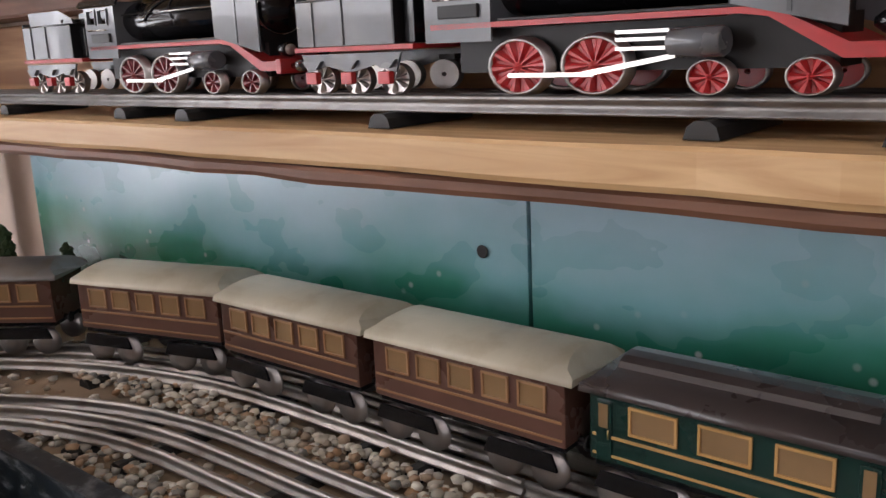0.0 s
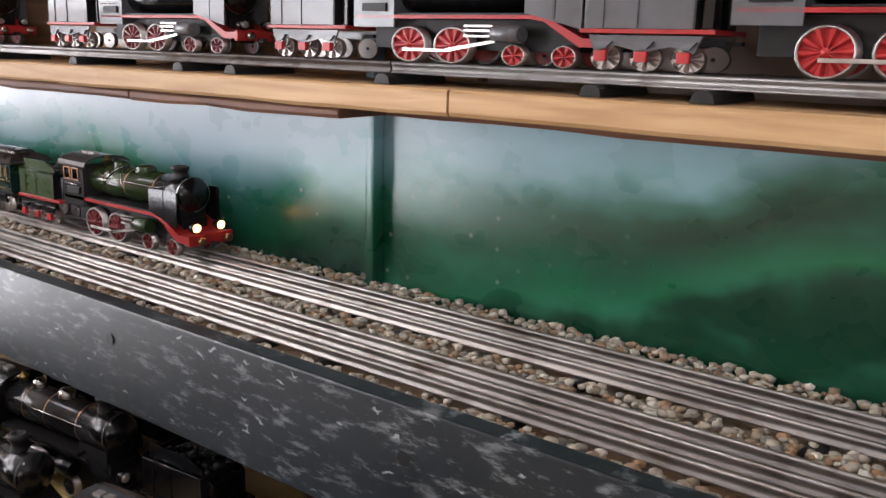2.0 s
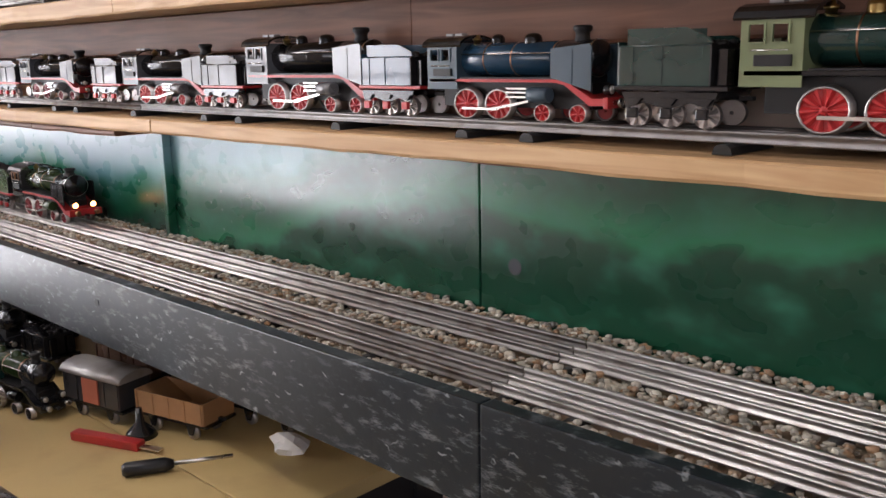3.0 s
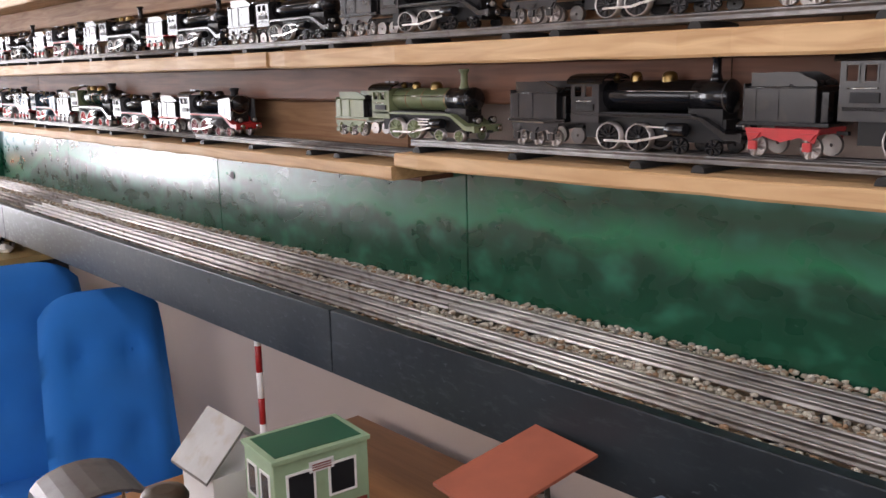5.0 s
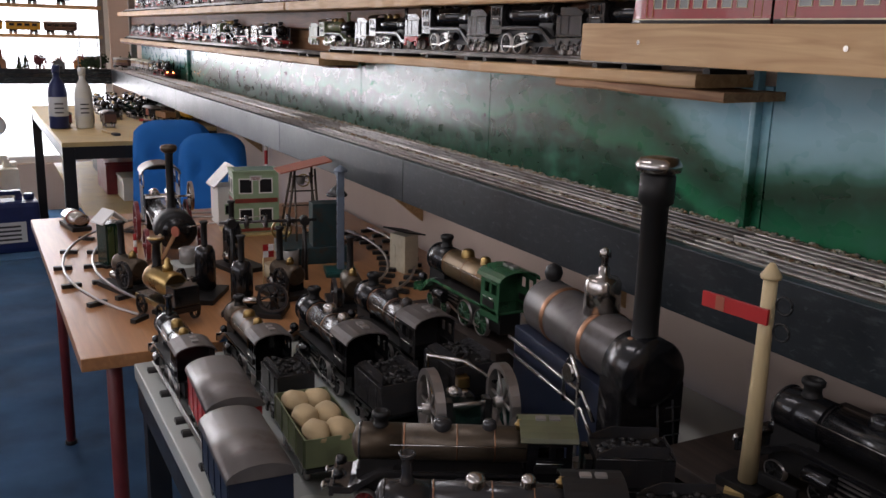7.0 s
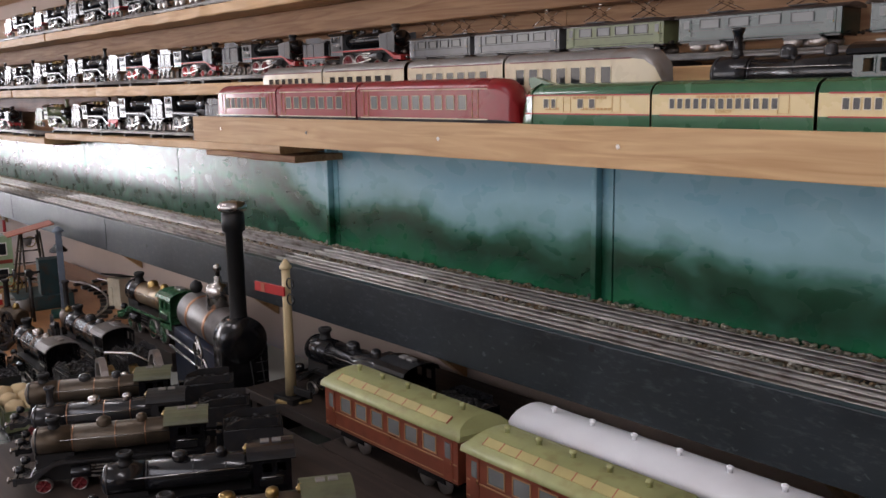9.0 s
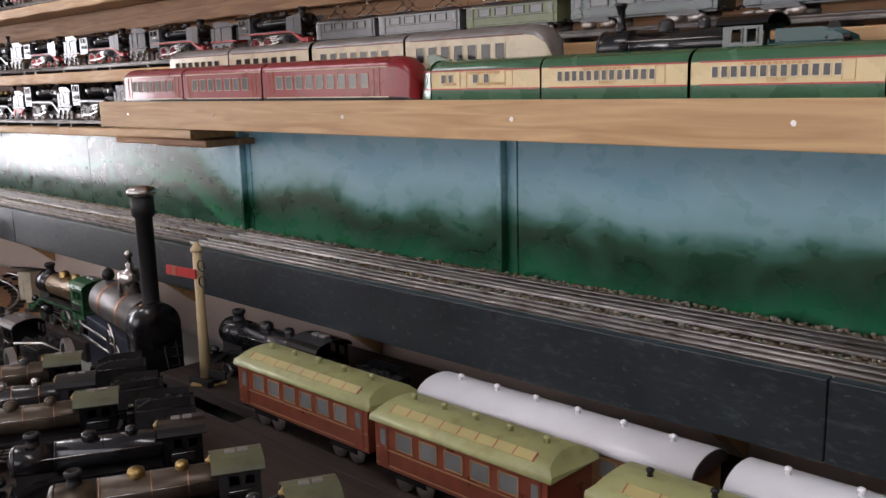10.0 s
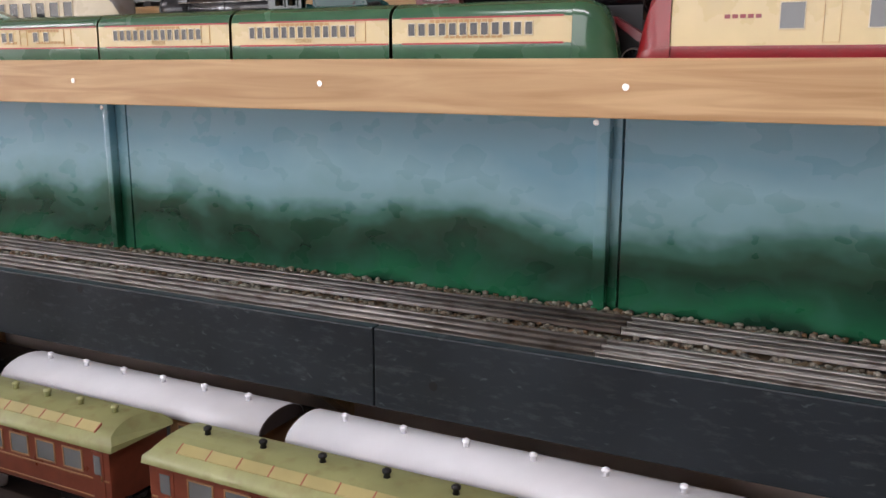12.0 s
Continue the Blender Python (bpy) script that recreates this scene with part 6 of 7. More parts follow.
def signal_box(t):
    part("cabinet", box(B(), -.028, .028, -.028, .028, .006, .095, .001), "vangreen", t)
    for k in (-.012, .012):
        part("panel", box(B(), .0278, .0292, k - .009, k + .009, .012, .088), "tender_green", t)
    part("roof", prism(B(), [(-.04, .094), (0, .118), (.04, .094), (.04, .098), (0, .122), (-.04, .098)], "x", -.036, .036), "white", t)
    part("base", box(B(), -.036, .036, -.036, .036, 0, .0058, .001), "matt", t)


showpiece("toy_kiosk", "narrow dark green tin kiosk with a white gabled roof", "toy building", signal_box, .37, -.845, ZT, 20).scale = (.85, .85, 1.2)


def pot(m, r, h):
    def f(t):
        part("bowl", lathe(B(), [(r * .86, 0), (r, h * .1), (r, h), (r * .9, h), (r * .86, h * .25), (.001, h * .2)], (0, 0, 0), "z", 22), m, t)
    return f


showpiece("metal_pot", "small grey metal pot standing on the table", "pot", pot("roof_grey", .028, .045), .545, -.43, ZT)
showpiece("cream_pot", "small cream pot standing on the table", "pot", pot("cream", .031, .034), .635, -.49, ZT)
showpiece("pill_jar", "squat grey jar on a slate block", "jar", lambda t: (part("block", box(B(), -.045, .045, -.04, .04, 0, .05, .002), "grey_table", t), part("jar", lathe(B(), [(.02, .0502), (.022, .055), (.022, .085), (.016, .088)], (0, 0, 0), "z", 18), "roof_grey", t)), .61, -.70, ZT, 12)


def flag_post(t):
    part("post", tube(B(), [(0, 0, 0), (0, 0, .07)], .002), "bamboo", t)
    for i in range(2):
        for j in range(2):
            part("flag_square", box(B(), -.001, .001, i * .013, i * .013 + .0128, .07 + j * .016, .07 + j * .016 + .0158), "red" if (i + j) % 2 else "white", t)


showpiece("checked_flag_marker", "small red and white checked flag on a thin post", "marker", flag_post, .705, -.545, ZT)


def red_white_pole(h, r=.0045):
    def f(t):
        for k in range(6):
            part("pole_band", cyl(B(), (0, 0, h * k / 6), "z", r, h / 6 - .0003, 10, .0004), "red" if k % 2 else "white", t)
        part("foot", cyl(B(), (0, 0, -.0), "z", r * 2.4, .008, 12), "matt", t)
    return f


showpiece("barrier_pole", "red and white striped pole standing by the wall", "pole", red_white_pole(.29, .006), -.29, -.235, ZT)
showpiece("striped_post", "short red and white striped signal post", "pole", red_white_pole(.10), .47, -.80, ZT)


def distant_signal(t):
    part("post", tube(B(), [(0, 0, 0), (0, 0, .10)], .004), "bamboo", t)
    part("arm", prism(B(), [(0, .04), (.05, .115), (.058, .11), (.008, .036)], "y", -.002, .002), "tan", t)
    part("disc", lathe(B(), [(.013, 0), (.013, .003), (.008, .004)], (.054, -.004, .114), "y", 18), "terracotta", t)


showpiece("toy_disc_signal", "wooden toy signal arm with a round red disc", "toy signal", distant_signal, .50, -.745, ZT, 35)


def brass_loco(t):
    part("boiler", lathe(B(), [(.01, 0), (.027, .003), (.028, .01), (.028, .10), (.024, .106)], (-.055, 0, .075), "x", 22), "brass", t)
    part("chassis", box(B(), -.075, .095, -.032, .032, .028, .042, .002), "black", t)
    part("side_rail", box(B(), -.07, .09, -.036, -.0325, .030, .040), "brass", t)
    part("chimney", lathe(B(), [(.012, 0), (.009, .006), (.0085, .05), (.015, .056), (.013, .06)], (-.035, 0, .10), "z", 16), "matt", t)
    part("chimney_rim", lathe(B(), [(.013, 0), (.018, .002), (.018, .005), (.013, .006)], (-.035, 0, .159), "z", 16), "brass", t)
    part("safety_valve", lathe(B(), [(.012, 0), (.011, .012), (.006, .018), (.006, .026), (.002, .03)], (.015, 0, .10), "z", 14), "brass", t)
    part("burner_tank", box(B(), .06, .098, -.028, .028, .0425, .085, .003), "black", t)
    for xx in (-.04, .055):
        for sd in (-1, 1):
            spoked(t, (xx, sd * .036, .022), .022, "y", "matt", "wheel", .007, 6)


showpiece("brass_model_locomotive", "old brass-boilered model locomotive with a black chassis", "model engine", brass_loco, .845, -.80, ZT, 15)


def sprung_truck(t):
    part("silver_case", lathe(B(), [(.012, 0), (.019, .003), (.019, .08), (.012, .083)], (-.04, 0, .028), "x", 18), "nickel", t)
    part("cradle", box(B(), -.05, .05, -.02, .02, 0, .012, .002), "matt", t)
    part("strap", lathe(B(), [(.0195, 0), (.0202, .001), (.0202, .007), (.0195, .008)], (-.002, 0, .028), "x", 18), "brick", t)


showpiece("silver_canister", "silver cylinder with a red strap in a dark cradle", "canister", sprung_truck, -.13, -.88, ZT, 10).scale = (1.4, 1.4, 1.1)


def small_engine(vertical):
    def f(t):
        part("bed", box(B(), -.065, .065, -.045, .045, 0, .012, .002), "matt", t)
        if vertical:
            part("boiler", lathe(B(), [(.02, 0), (.024, .004), (.024, .085), (.018, .1), (.008, .104)], (-.03, 0, .012), "z", 18), "black", t)
            part("chimney", lathe(B(), [(.008, 0), (.007, .004), (.007, .05), (.011, .056), (.008, .058)], (-.03, 0, .114), "z", 14), "matt", t)
        else:
            part("boiler", lathe(B(), [(.012, 0), (.022, .003), (.023, .008), (.023, .095), (.018, .1)], (-.06, .012, .05), "x", 20), "bronze", t)
            part("firebox", box(B(), -.058, .03, -.01, .034, .0122, .04, .002), "black", t)
            part("chimney", lathe(B(), [(.01, 0), (.008, .004), (.0075, .07), (.012, .076), (.009, .08)], (-.045, .012, .072), "z", 14), "matt", t)
            part("dome", lathe(B(), [(.010, 0), (.009, .01), (.005, .016), (.001, .018)], (.005, .012, .071), "z", 14), "brass", t)
        spoked(t, (.045, -.034, .045), .033, "y", "darkgrey", "flywheel", .008, 6)
        part("pedestal", box(B(), .037, .053, -.028, -.016, .0122, .052, .002), "black", t)
        part("cylinder", cyl(B(), (-.02, -.028, .035), "x", .009, .03), "nickel", t)
        part("piston_rod", tube(B(), [(.01, -.028, .035), (.043, -.024, .045)], .002), "steel", t)
    return f


for v_, x_, y_, a_ in ((0, .60, -.84, 20), (1, .74, -.70, -30), (0, .79, -.52, 10), (1, .90, -.62, 60), (0, .93, -.42, -15), (1, .52, -.555, 15)):
    showpiece("model_stationary_engine", "small dark model steam engine with an upright boiler" if v_ else "small dark model steam engine with a bronze boiler and flywheel", "model engine", small_engine(v_), x_, y_, ZT, a_, "small engines on the beech table")


def oval_track(name, label, cx, cy, rx, ry, a0, a1, z, n=26):
    t = thing(name, label, "track", "toy tracks on the tables", "structure")
    for k, rr in enumerate((0, -.07)):
        pts = []
        for i in range(n + 1):
            a = radians(a0 + (a1 - a0) * i / n)
            pts.append((cx + (rx + rr) * math.cos(a), cy + (ry + rr) * math.sin(a), z + .0135))
        part("rail", tube(B(), pts, .0035, 8), "tyre", t)
    for i in range(0, n + 1, 2):
        a = radians(a0 + (a1 - a0) * i / n)
        for rr in (0, -.07):
            bm = box(B(), -.022, .022, -.007, .007, 0, .0095, .0012)
            part("sleeper", bm, "sleeper", t).matrix_basis = pose(cx + (rx + rr) * math.cos(a), cy + (ry + rr) * math.sin(a), z, 0, 0, math.degrees(a))
    return t


oval_track("toy_track", "loose tinplate curve on the beech table, thin bright rails on dark sleepers", .45, -.55, .62, .415, 100, 312, ZT)
oval_track("toy_track", "loose tinplate curve on the beech table near the wall", .35, -.47, .62, .40, 10, 100, ZT)

# ---- engines and wagons on the grey table ----
GC = "engines on the tables"


def big_loco(label, s=1.25, **k):
    return loco(label, GC, s=s, pipes=False, deflect=False, **k)


def big_pair(x, y, turn, s, z, lab_, body="black", cab="darkgrey", trim="black", wh="darkgrey", dome="brass", chim="low", tend="dark", smoke="black", roof="", low=1.0):
    l_ = put(big_loco(lab_, s, boiler=body, cab=cab, trim=trim, wheels=wh, dome=dome, chim=chim, smoke=smoke), x, y, z, turn)
    if roof:
        for c in l_.children:
            if c.name.startswith("cab_roof"):
                c.data.materials[0] = M[roof]
    if tend:
        tk = {"dark": ("darkgrey", "black", "black"), "green": ("tender_green", "black", "black"), "red": ("darkred", "black", "black")}[tend]
        a = radians(turn)
        d = -.118 * s
        put(tender("black model tender heaped with coal", GC, *tk, s), x + d * math.cos(a), y + d * math.sin(a), z, turn).scale = (1, 1, low)
    l_.scale = (1, 1, low)
    return l_


# engines that face west, seen from behind their cabs
big_pair(1.33, -.845, 180, 1.0, ZC, "black model locomotive with a pale tin cab roof", cab="darkgrey", tend="", roof="engine_roof", chim="tall")
big_pair(1.33, -.715, 180, 1.02, ZC, "brass and black model locomotive with a dark cab", body="bronze", cab="black", tend="dark", smoke="bronze", roof="engine_roof")
big_pair(1.44, -.590, 180, 1.2, ZC, "grey-boilered model locomotive with an arched tin cab roof", body="darkgrey", cab="black", roof="engine_roof", dome="nickel")
big_pair(1.42, -.455, 180, 1.25, ZC, "dull grey model locomotive with an arched cab roof", body="darkgrey", cab="darkgrey", roof="engine_roof", dome="darkgrey")
big_pair(1.40, -.275, 180, 1.3, ZC + .05, "brass-boilered model locomotive with a green cab", body="dull_brass", cab="uproof", trim="uproof", wh="uproof", tend="", roof="uproof", dome="brass", smoke="black")
pl = part("wooden_plinth", box(B(), 1.058, 1.42, -.325, -.225, ZC, ZC + .05, .003), "dark_wood")
tagged(pl, "dark wooden block raising an engine above the table", "plinth")
put(van("red goods van with a curved tin roof", "red", "tin_dull", 1.12), 1.39, -.832, ZC, -3)
put(van("navy blue goods van with a curved tin roof", "navy", "tin_dull", 1.15), 1.60, -.858, ZC, -3)
put(open_wagon("green open wagon loaded with pale sacks", "palegreen", 1.15, .15, 6), 1.50, -.725, ZC, -4)
track("toy_track", "straight tinplate track along the table edge", 1.1, 1.92, -.85, ZC + .0188, .12, "rail_dark", "toy tracks on the tables", half=.0235)


def stationary_boiler(t):
    part("brick_base", box(B(), -.16, .16, -.048, .048, 0, .145, .003), "navy", t)
    part("boiler", lathe(B(), [(.02, 0), (.041, .004), (.045, .012), (.045, .27), (.04, .278)], (-.15, 0, .182), "x", 30), "engine_roof", t)
    for f in (.07, .19):
        part("boiler_band", lathe(B(), [(.0455, 0), (.0468, .002), (.0468, .010), (.0455, .012)], (-.15 + f, 0, .182), "x", 30), "copper", t)
    part("smokebox", lathe(B(), [(.046, 0), (.050, .004), (.050, .05), (.046, .056), (.02, .060)], (.12, 0, .177), "x", 30), "black", t)
    part("front_plate", box(B(), .118, .174, -.049, .049, .0, .165, .004), "black", t)
    st = part("chimney", lathe(B(), [(.02, 0), (.0185, .006), (.0175, .02), (.017, .185), (.023, .19), (.023, .225), (.018, .228)], (.145, 0, .215), "z", 22), "matt", t)
    part("chimney_crown", lathe(B(), [(.018, 0), (.028, .003), (.03, .012), (.024, .02), (.012, .022)], (.145, 0, .442), "z", 22), "nickel", st)
    part("chimney_collar", lathe(B(), [(.02, 0), (.024, .002), (.024, .007), (.02, .009)], (.145, 0, .214), "z", 22), "copper", st)
    dm = part("steam_dome", lathe(B(), [(.027, 0), (.026, .05), (.022, .056), (.008, .058), (.008, .07), (.003, .075)], (.03, 0, .218), "z", 20), "nickel", t)
    part("whistle", lathe(B(), [(.005, 0), (.005, .01), (.009, .012), (.008, .022), (.002, .026)], (.03, 0, .292), "z", 12), "nickel", dm)
    part("weight_ball", lathe(B(), [(.002, 0), (.012, .006), (.015, .016), (.012, .026), (.002, .032)], (-.125, 0, .224), "z", 16), "matt", t)
    for z in (.13, .105):
        part("feed_pipe", tube(B(), [(-.15, -.062, z), (.10, -.062, z), (.13, -.06, z - .03)], .0032), "nickel", t)
    gp = part("gauge_pipe", tube(B(), [(.05, -.064, .1), (.05, -.066, .15), (.07, -.066, .175), (.09, -.064, .15), (.09, -.064, .03)], .0035), "steel", t)
    part("gauge", lathe(B(), [(.014, 0), (.014, .008), (.010, .009)], (.07, -.072, .15), "y", 16), "nickel", gp)
    bm = B()
    for sd in (-.012, .012):
        tube(bm, [(.1765, .035 + sd, .002), (.1755, .02 + sd, .14)], .0015, 5)
    for k in range(7):
        tube(bm, [(.1765, .022, .01 + k * .02), (.1765, .047, .01 + k * .02)], .0012, 5)
    part("ladder", bm, "matt", t)
    part("base_plate", box(B(), -.18, .21, -.085, .075, -.006, -.0003, .001), "matt", t)


showpiece("stationary_steam_plant", "large black model boiler with copper bands, nickel dome and tall chimney", "model engine", stationary_boiler, 1.712, -.345, ZC + .006, -8)


def twin_engine(t):
    part("bed_plate", box(B(), -.12, .13, -.10, .10, 0, .03, .004), "vangreen", t)
    for y in (-.055, .055):
        spoked(t, (.045, y, .088), .058, "y", "tyre", "flywheel", .014, 6)
        part("cylinder", cyl(B(), (-.10, y * .45, .055), "x", .017, .06), "nickel", t)
        part("piston_rod", tube(B(), [(-.04, y * .45, .055), (.03, y * .45, .08)], .003), "steel", t)
        part("valve_chest", box(B(), -.09, -.05, y * .45 - .01, y * .45 + .01, .0725, .09, .003), "brass", t)
    part("crank_shaft", tube(B(), [(.045, -.075, .088), (.045, .075, .088)], .004), "steel", t)
    for y in (-.03, .03):
        part("pedestal", box(B(), .035, .055, y - .006, y + .006, .0302, .098, .002), "black", t)
    part("governor", lathe(B(), [(.004, 0), (.004, .04), (.012, .045), (.012, .055), (.003, .06)], (-.02, 0, .0302), "z", 12), "nickel", t)
    part("steam_pipe", tube(B(), [(-.07, -.03, .09), (-.07, -.03, .125), (-.03, .02, .125), (.0, .06, .10)], .0035), "nickel", t)


showpiece("model_twin_engine", "model twin-cylinder steam engine with two bright flywheels", "model engine", twin_engine, 1.63, -.52, ZC, -12)
# engines drawn up side by side, facing out of the table; x and y of the cab
ROW = ((1.975, -.600, .98, "bronze", "black", "roof_olive", "darkgrey", "low", "dark", "old model locomotive with worn bronze boiler and olive cab roof"),
       (2.10, -.632, .96, "darkgrey", "darkgrey", "matt", "nickel", "tall", "dark", "dull grey model locomotive with a dark open cab"),
       (2.225, -.655, 1.02, "bronze", "black", "roof_olive", "bronze", "low", "dark", "large model locomotive with worn bronze boiler and olive cab roof"),
       (2.43, -.628, 1.02, "black", "black", "black", "black", "low", "", "glossy black model locomotive with tall dome and square cab"),
       (2.59, -.642, 1.02, "bronze", "darkgrey", "roof_olive", "brass", "low", "", "dull bronze model locomotive with a polished brass dome"),
       (2.735, -.635, 1.02, "darkgrey", "black", "roof_olive", "darkgrey", "low", "", "grey model locomotive with dull fittings"),
       (2.875, -.635, 1.02, "black", "darkgrey", "engine_roof", "brass", "tall", "", "sooty black model locomotive with brass fittings"))
for cx_, cy_, s_, bd, cb, rf, dm, ch, tn, lb in ROW:
    a = radians(-118)
    big_pair(cx_ - .021 * s_ * math.cos(a), cy_ - .021 * s_ * math.sin(a), -118, s_, ZR, lb, bd, cb, "darkgrey" if bd == "bronze" else "black", "darkred" if bd == "bronze" else "matt", dm, ch, tn, bd, rf, low=.88)
tg = part("paper_tag", prism(B(), [(-.03, -.02), (.012, -.024), (.035, -.004), (.03, .018), (-.028, .022)], "z", 0, .004), "yellow_table")
tagged(tg, "small yellowed price tag lying by the engines", "tag")
put(tg, 2.06, -.365, ZR + .0004, 40)

# black engine and long coaches on the platform
put(big_loco("glossy black model express locomotive with nickel rods", 1.32, boiler="black", cab="black", trim="black", wheels="matt", dome="black"), 2.35, -.298, ZR, 180).scale = (1, .9, .84)
put(tender("low black model tender heaped with coal", GC, "black", "black", "black", 1.32), 2.512, -.298, ZR, 180).scale = (1, .9, .8)


def pullman(label, roofm, L, x, y, turn=0, s=1.25, body="teak", pane="grey_pane", knobs=5, km="roof_green", wins=6, stripe=True, hip=True):
    t = coach(label, "long coaches on the platform", body, roofm, pane, L / s, s, wins, "tan", True, knobs=knobs, knob_m=km, hw=.036, rise=.020, z0=.026, z1=.080, ridge=hip)
    if stripe:
        rf = [c for c in t.children if c.name.startswith("roof")][0]
        for sd in (-1,):
            y_, z_ = sd * .036 * s * .80, .080 * s + .020 * s * .60
            part("roof_strip", prism(B(), [(y_ - sd * .008, z_ + .0072), (y_ + sd * .003, z_ + .0003), (y_ + sd * .003, z_ - .002), (y_ - sd * .008, z_ + .005)], "x", L * .09, L * .91), "roof_strip", rf)
            for k in range(9):
                xa = L * (.09 + .1025 * k)
                part("strip_bar", prism(B(), [(y_ - sd * .008, z_ + .0076), (y_ + sd * .003, z_ + .0007), (y_ + sd * .003, z_ - .002), (y_ - sd * .008, z_ + .005)], "x", xa - .0008, xa + .0008), "terracotta", rf)
    return put(t, x, y, ZR, turn)


pullman("teak-coloured tinplate coach with an olive green roof", "roof_green", .330, 2.272, -.388, 0)
pullman("teak-coloured tinplate dining coach with a worn olive roof", "roof_green", .300, 2.636, -.404, 0, knobs=5, wins=5)
pullman("teak-coloured tinplate coach with an olive roof and black ventilators", "roof_green", .40, 2.997, -.404, 0, knobs=5, km="matt")
for k in range(2):
    pullman("brown panelled tinplate coach with a smooth white roof", "roof_white", .440 + .048 * k, 2.608 + .493 * k, -.288, 0, s=1.18, knobs=6, km="roof_white", body="tan", wins=9, stripe=False, hip=False)


def semaphore(t):
    part("post", lathe(B(), [(.011, 0), (.0085, .17), (.008, .245)], (0, 0, .012), "z", 12), "bamboo", t)
    part("finial", lathe(B(), [(.011, 0), (.012, .004), (.003, .018)], (0, 0, .257), "z", 12), "bamboo", t)
    part("foot", box(B(), -.03, .03, -.02, .02, 0, .0118, .002), "matt", t)
    a = part("arm", box(B(), -.078, .012, -.016, -.012, .208, .226, .0006), "red", t)
    part("arm_stripe", box(B(), -.058, -.046, -.0166, -.0114, .2082, .2258), "terracotta", a)
    for z in (.235, .205):
        n = 14
        bm = tube(B(), [(.03 + .010 * math.cos(2 * math.pi * k / n), -.014, z + .010 * math.sin(2 * math.pi * k / n)) for k in range(n + 1)], .0016, 5)
        part("spectacle", bm, "matt", a)
    part("counterweight_lever", box(B(), .02, .07, -.01, -.004, .02, .035, .002), "matt", t)


showpiece("semaphore_signal", "toy semaphore with a pale post and a red arm", "toy signal", semaphore, 2.055, -.368, ZR, 6)

# ---- things on the yellowed table ----
put(loco("dark green tank locomotive with a pale cab roof", GC, boiler="green", cab="vangreen", trim="black", wheels="matt", deflect=False, chim="low", dome="green", s=.74, tank=True, pipes=False), -2.515, -.345, ZA, 8)
put(van("grey-green goods van with brown doors and a white roof", "darkgrey", "roof_grey", .78, .15, "terracotta"), -2.335, -.275, ZA, 12)
put(open_wagon("tan hopper wagon with sloping ends", "tan", .82, .15, 0, True), -2.21, -.232, ZA, 14)
put(tank_wagon("bright yellow tank wagon", "yellow", .82), -2.125, -.135, ZA, 12)
put(van("brown covered wagon with a dull roof", "brown", "roof_grey", .8), -2.42, -.185, ZA, 10)
put(loco("old black model locomotive with brass dome", GC, boiler="black", cab="black", trim="black", wheels="matt", deflect=False, chim="low", dome="brass", s=.82, pipes=False), -2.80, -.37, ZA, 8)
put(loco("black model locomotive with bright boiler fittings", GC, boiler="darkgrey", cab="black", trim="black", wheels="matt", deflect=False, chim="low", dome="nickel", s=.85, pipes=False), -2.82, -.27, ZA, 5)
put(tender("black model tender heaped with coal", GC, "black", "black", "black", .85), -2.57, -.24, ZA, 5)
put(loco("small black model locomotive", GC, boiler="black", cab="black", trim="black", wheels="matt", deflect=False, chim="tall", dome="brass", s=.8, pipes=False), -2.75, -.48, ZA, 4)
for k, (m_, rf) in enumerate((("darkred", "roof_grey"), ("darkgrey", "roof_grey"), ("brown", "roof_dark"))):
    put(van("small dark goods van with a curved roof", m_, rf, .8), -2.08 + .02 * k, -.73 + .10 * k, ZA, 3)
put(tank_wagon("rusty brown tank wagon", "terracotta", .8), -2.28, -.63, ZA, 3)
put(loco("black model locomotive on the worktable", GC, boiler="black", cab="black", trim="black", wheels="matt", deflect=False, chim="low", dome="brass", s=.8, pipes=False), -2.5, -.44, ZA, 0)


for k, (x_, y_) in enumerate(((-3.08, -.37), (-3.05, -.27), (-3.02, -.47), (-2.86, -.17))):
    again("worktable_engine", lambda: loco("sooty black model locomotive on the worktable", GC, boiler="black", cab="black", trim="black", wheels="matt", deflect=False, chim="low", dome="brass", s=.85, pipes=False, lite=True), x_, y_, ZA, 4)


def lying(name, label, cat, x, y, turn, parts_):
    t = thing(name, label, cat)
    for nm, bm, m_ in parts_:
        part(nm, bm, m_, t)
    return put(t, x, y, ZA, turn)


lying("craft_knife", "red craft knife lying on the table", "knife", -2.18, -.31, 22, [("handle", box(B(), -.06, .05, -.008, .008, 0, .012, .003), "red"), ("blade", box(B(), .0502, .08, -.005, .005, .004, .006), "steel")])
lying("screwdriver", "screwdriver with a dark handle", "screwdriver", -2.08, -.345, 60, [("handle", lathe(B(), [(.006, 0), (.009, .004), (.009, .05), (.005, .06)], (0, 0, .009), "x", 12), "frame_black"), ("shank", tube(B(), [(.06, 0, .009), (.13, 0, .009)], .0025), "steel")])
lying("paint_brush", "flat paint brush with a pale handle", "brush", -1.62, -.56, 12, [("handle", box(B(), -.12, .02, -.008, .008, .002, .012, .003), "bamboo"), ("bristles", box(B(), .0202, .07, -.014, .014, .001, .012, .003), "ink")])
lying("oil_funnel", "small black funnel on the table", "funnel", -2.175, -.27, 0, [("cone", lathe(B(), [(.022, 0), (.018, .008), (.006, .02), (.004, .04)], (0, 0, 0), "z", 16), "black")])
bm = B()
bmesh.ops.create_icosphere(bm, subdivisions=2, radius=1)
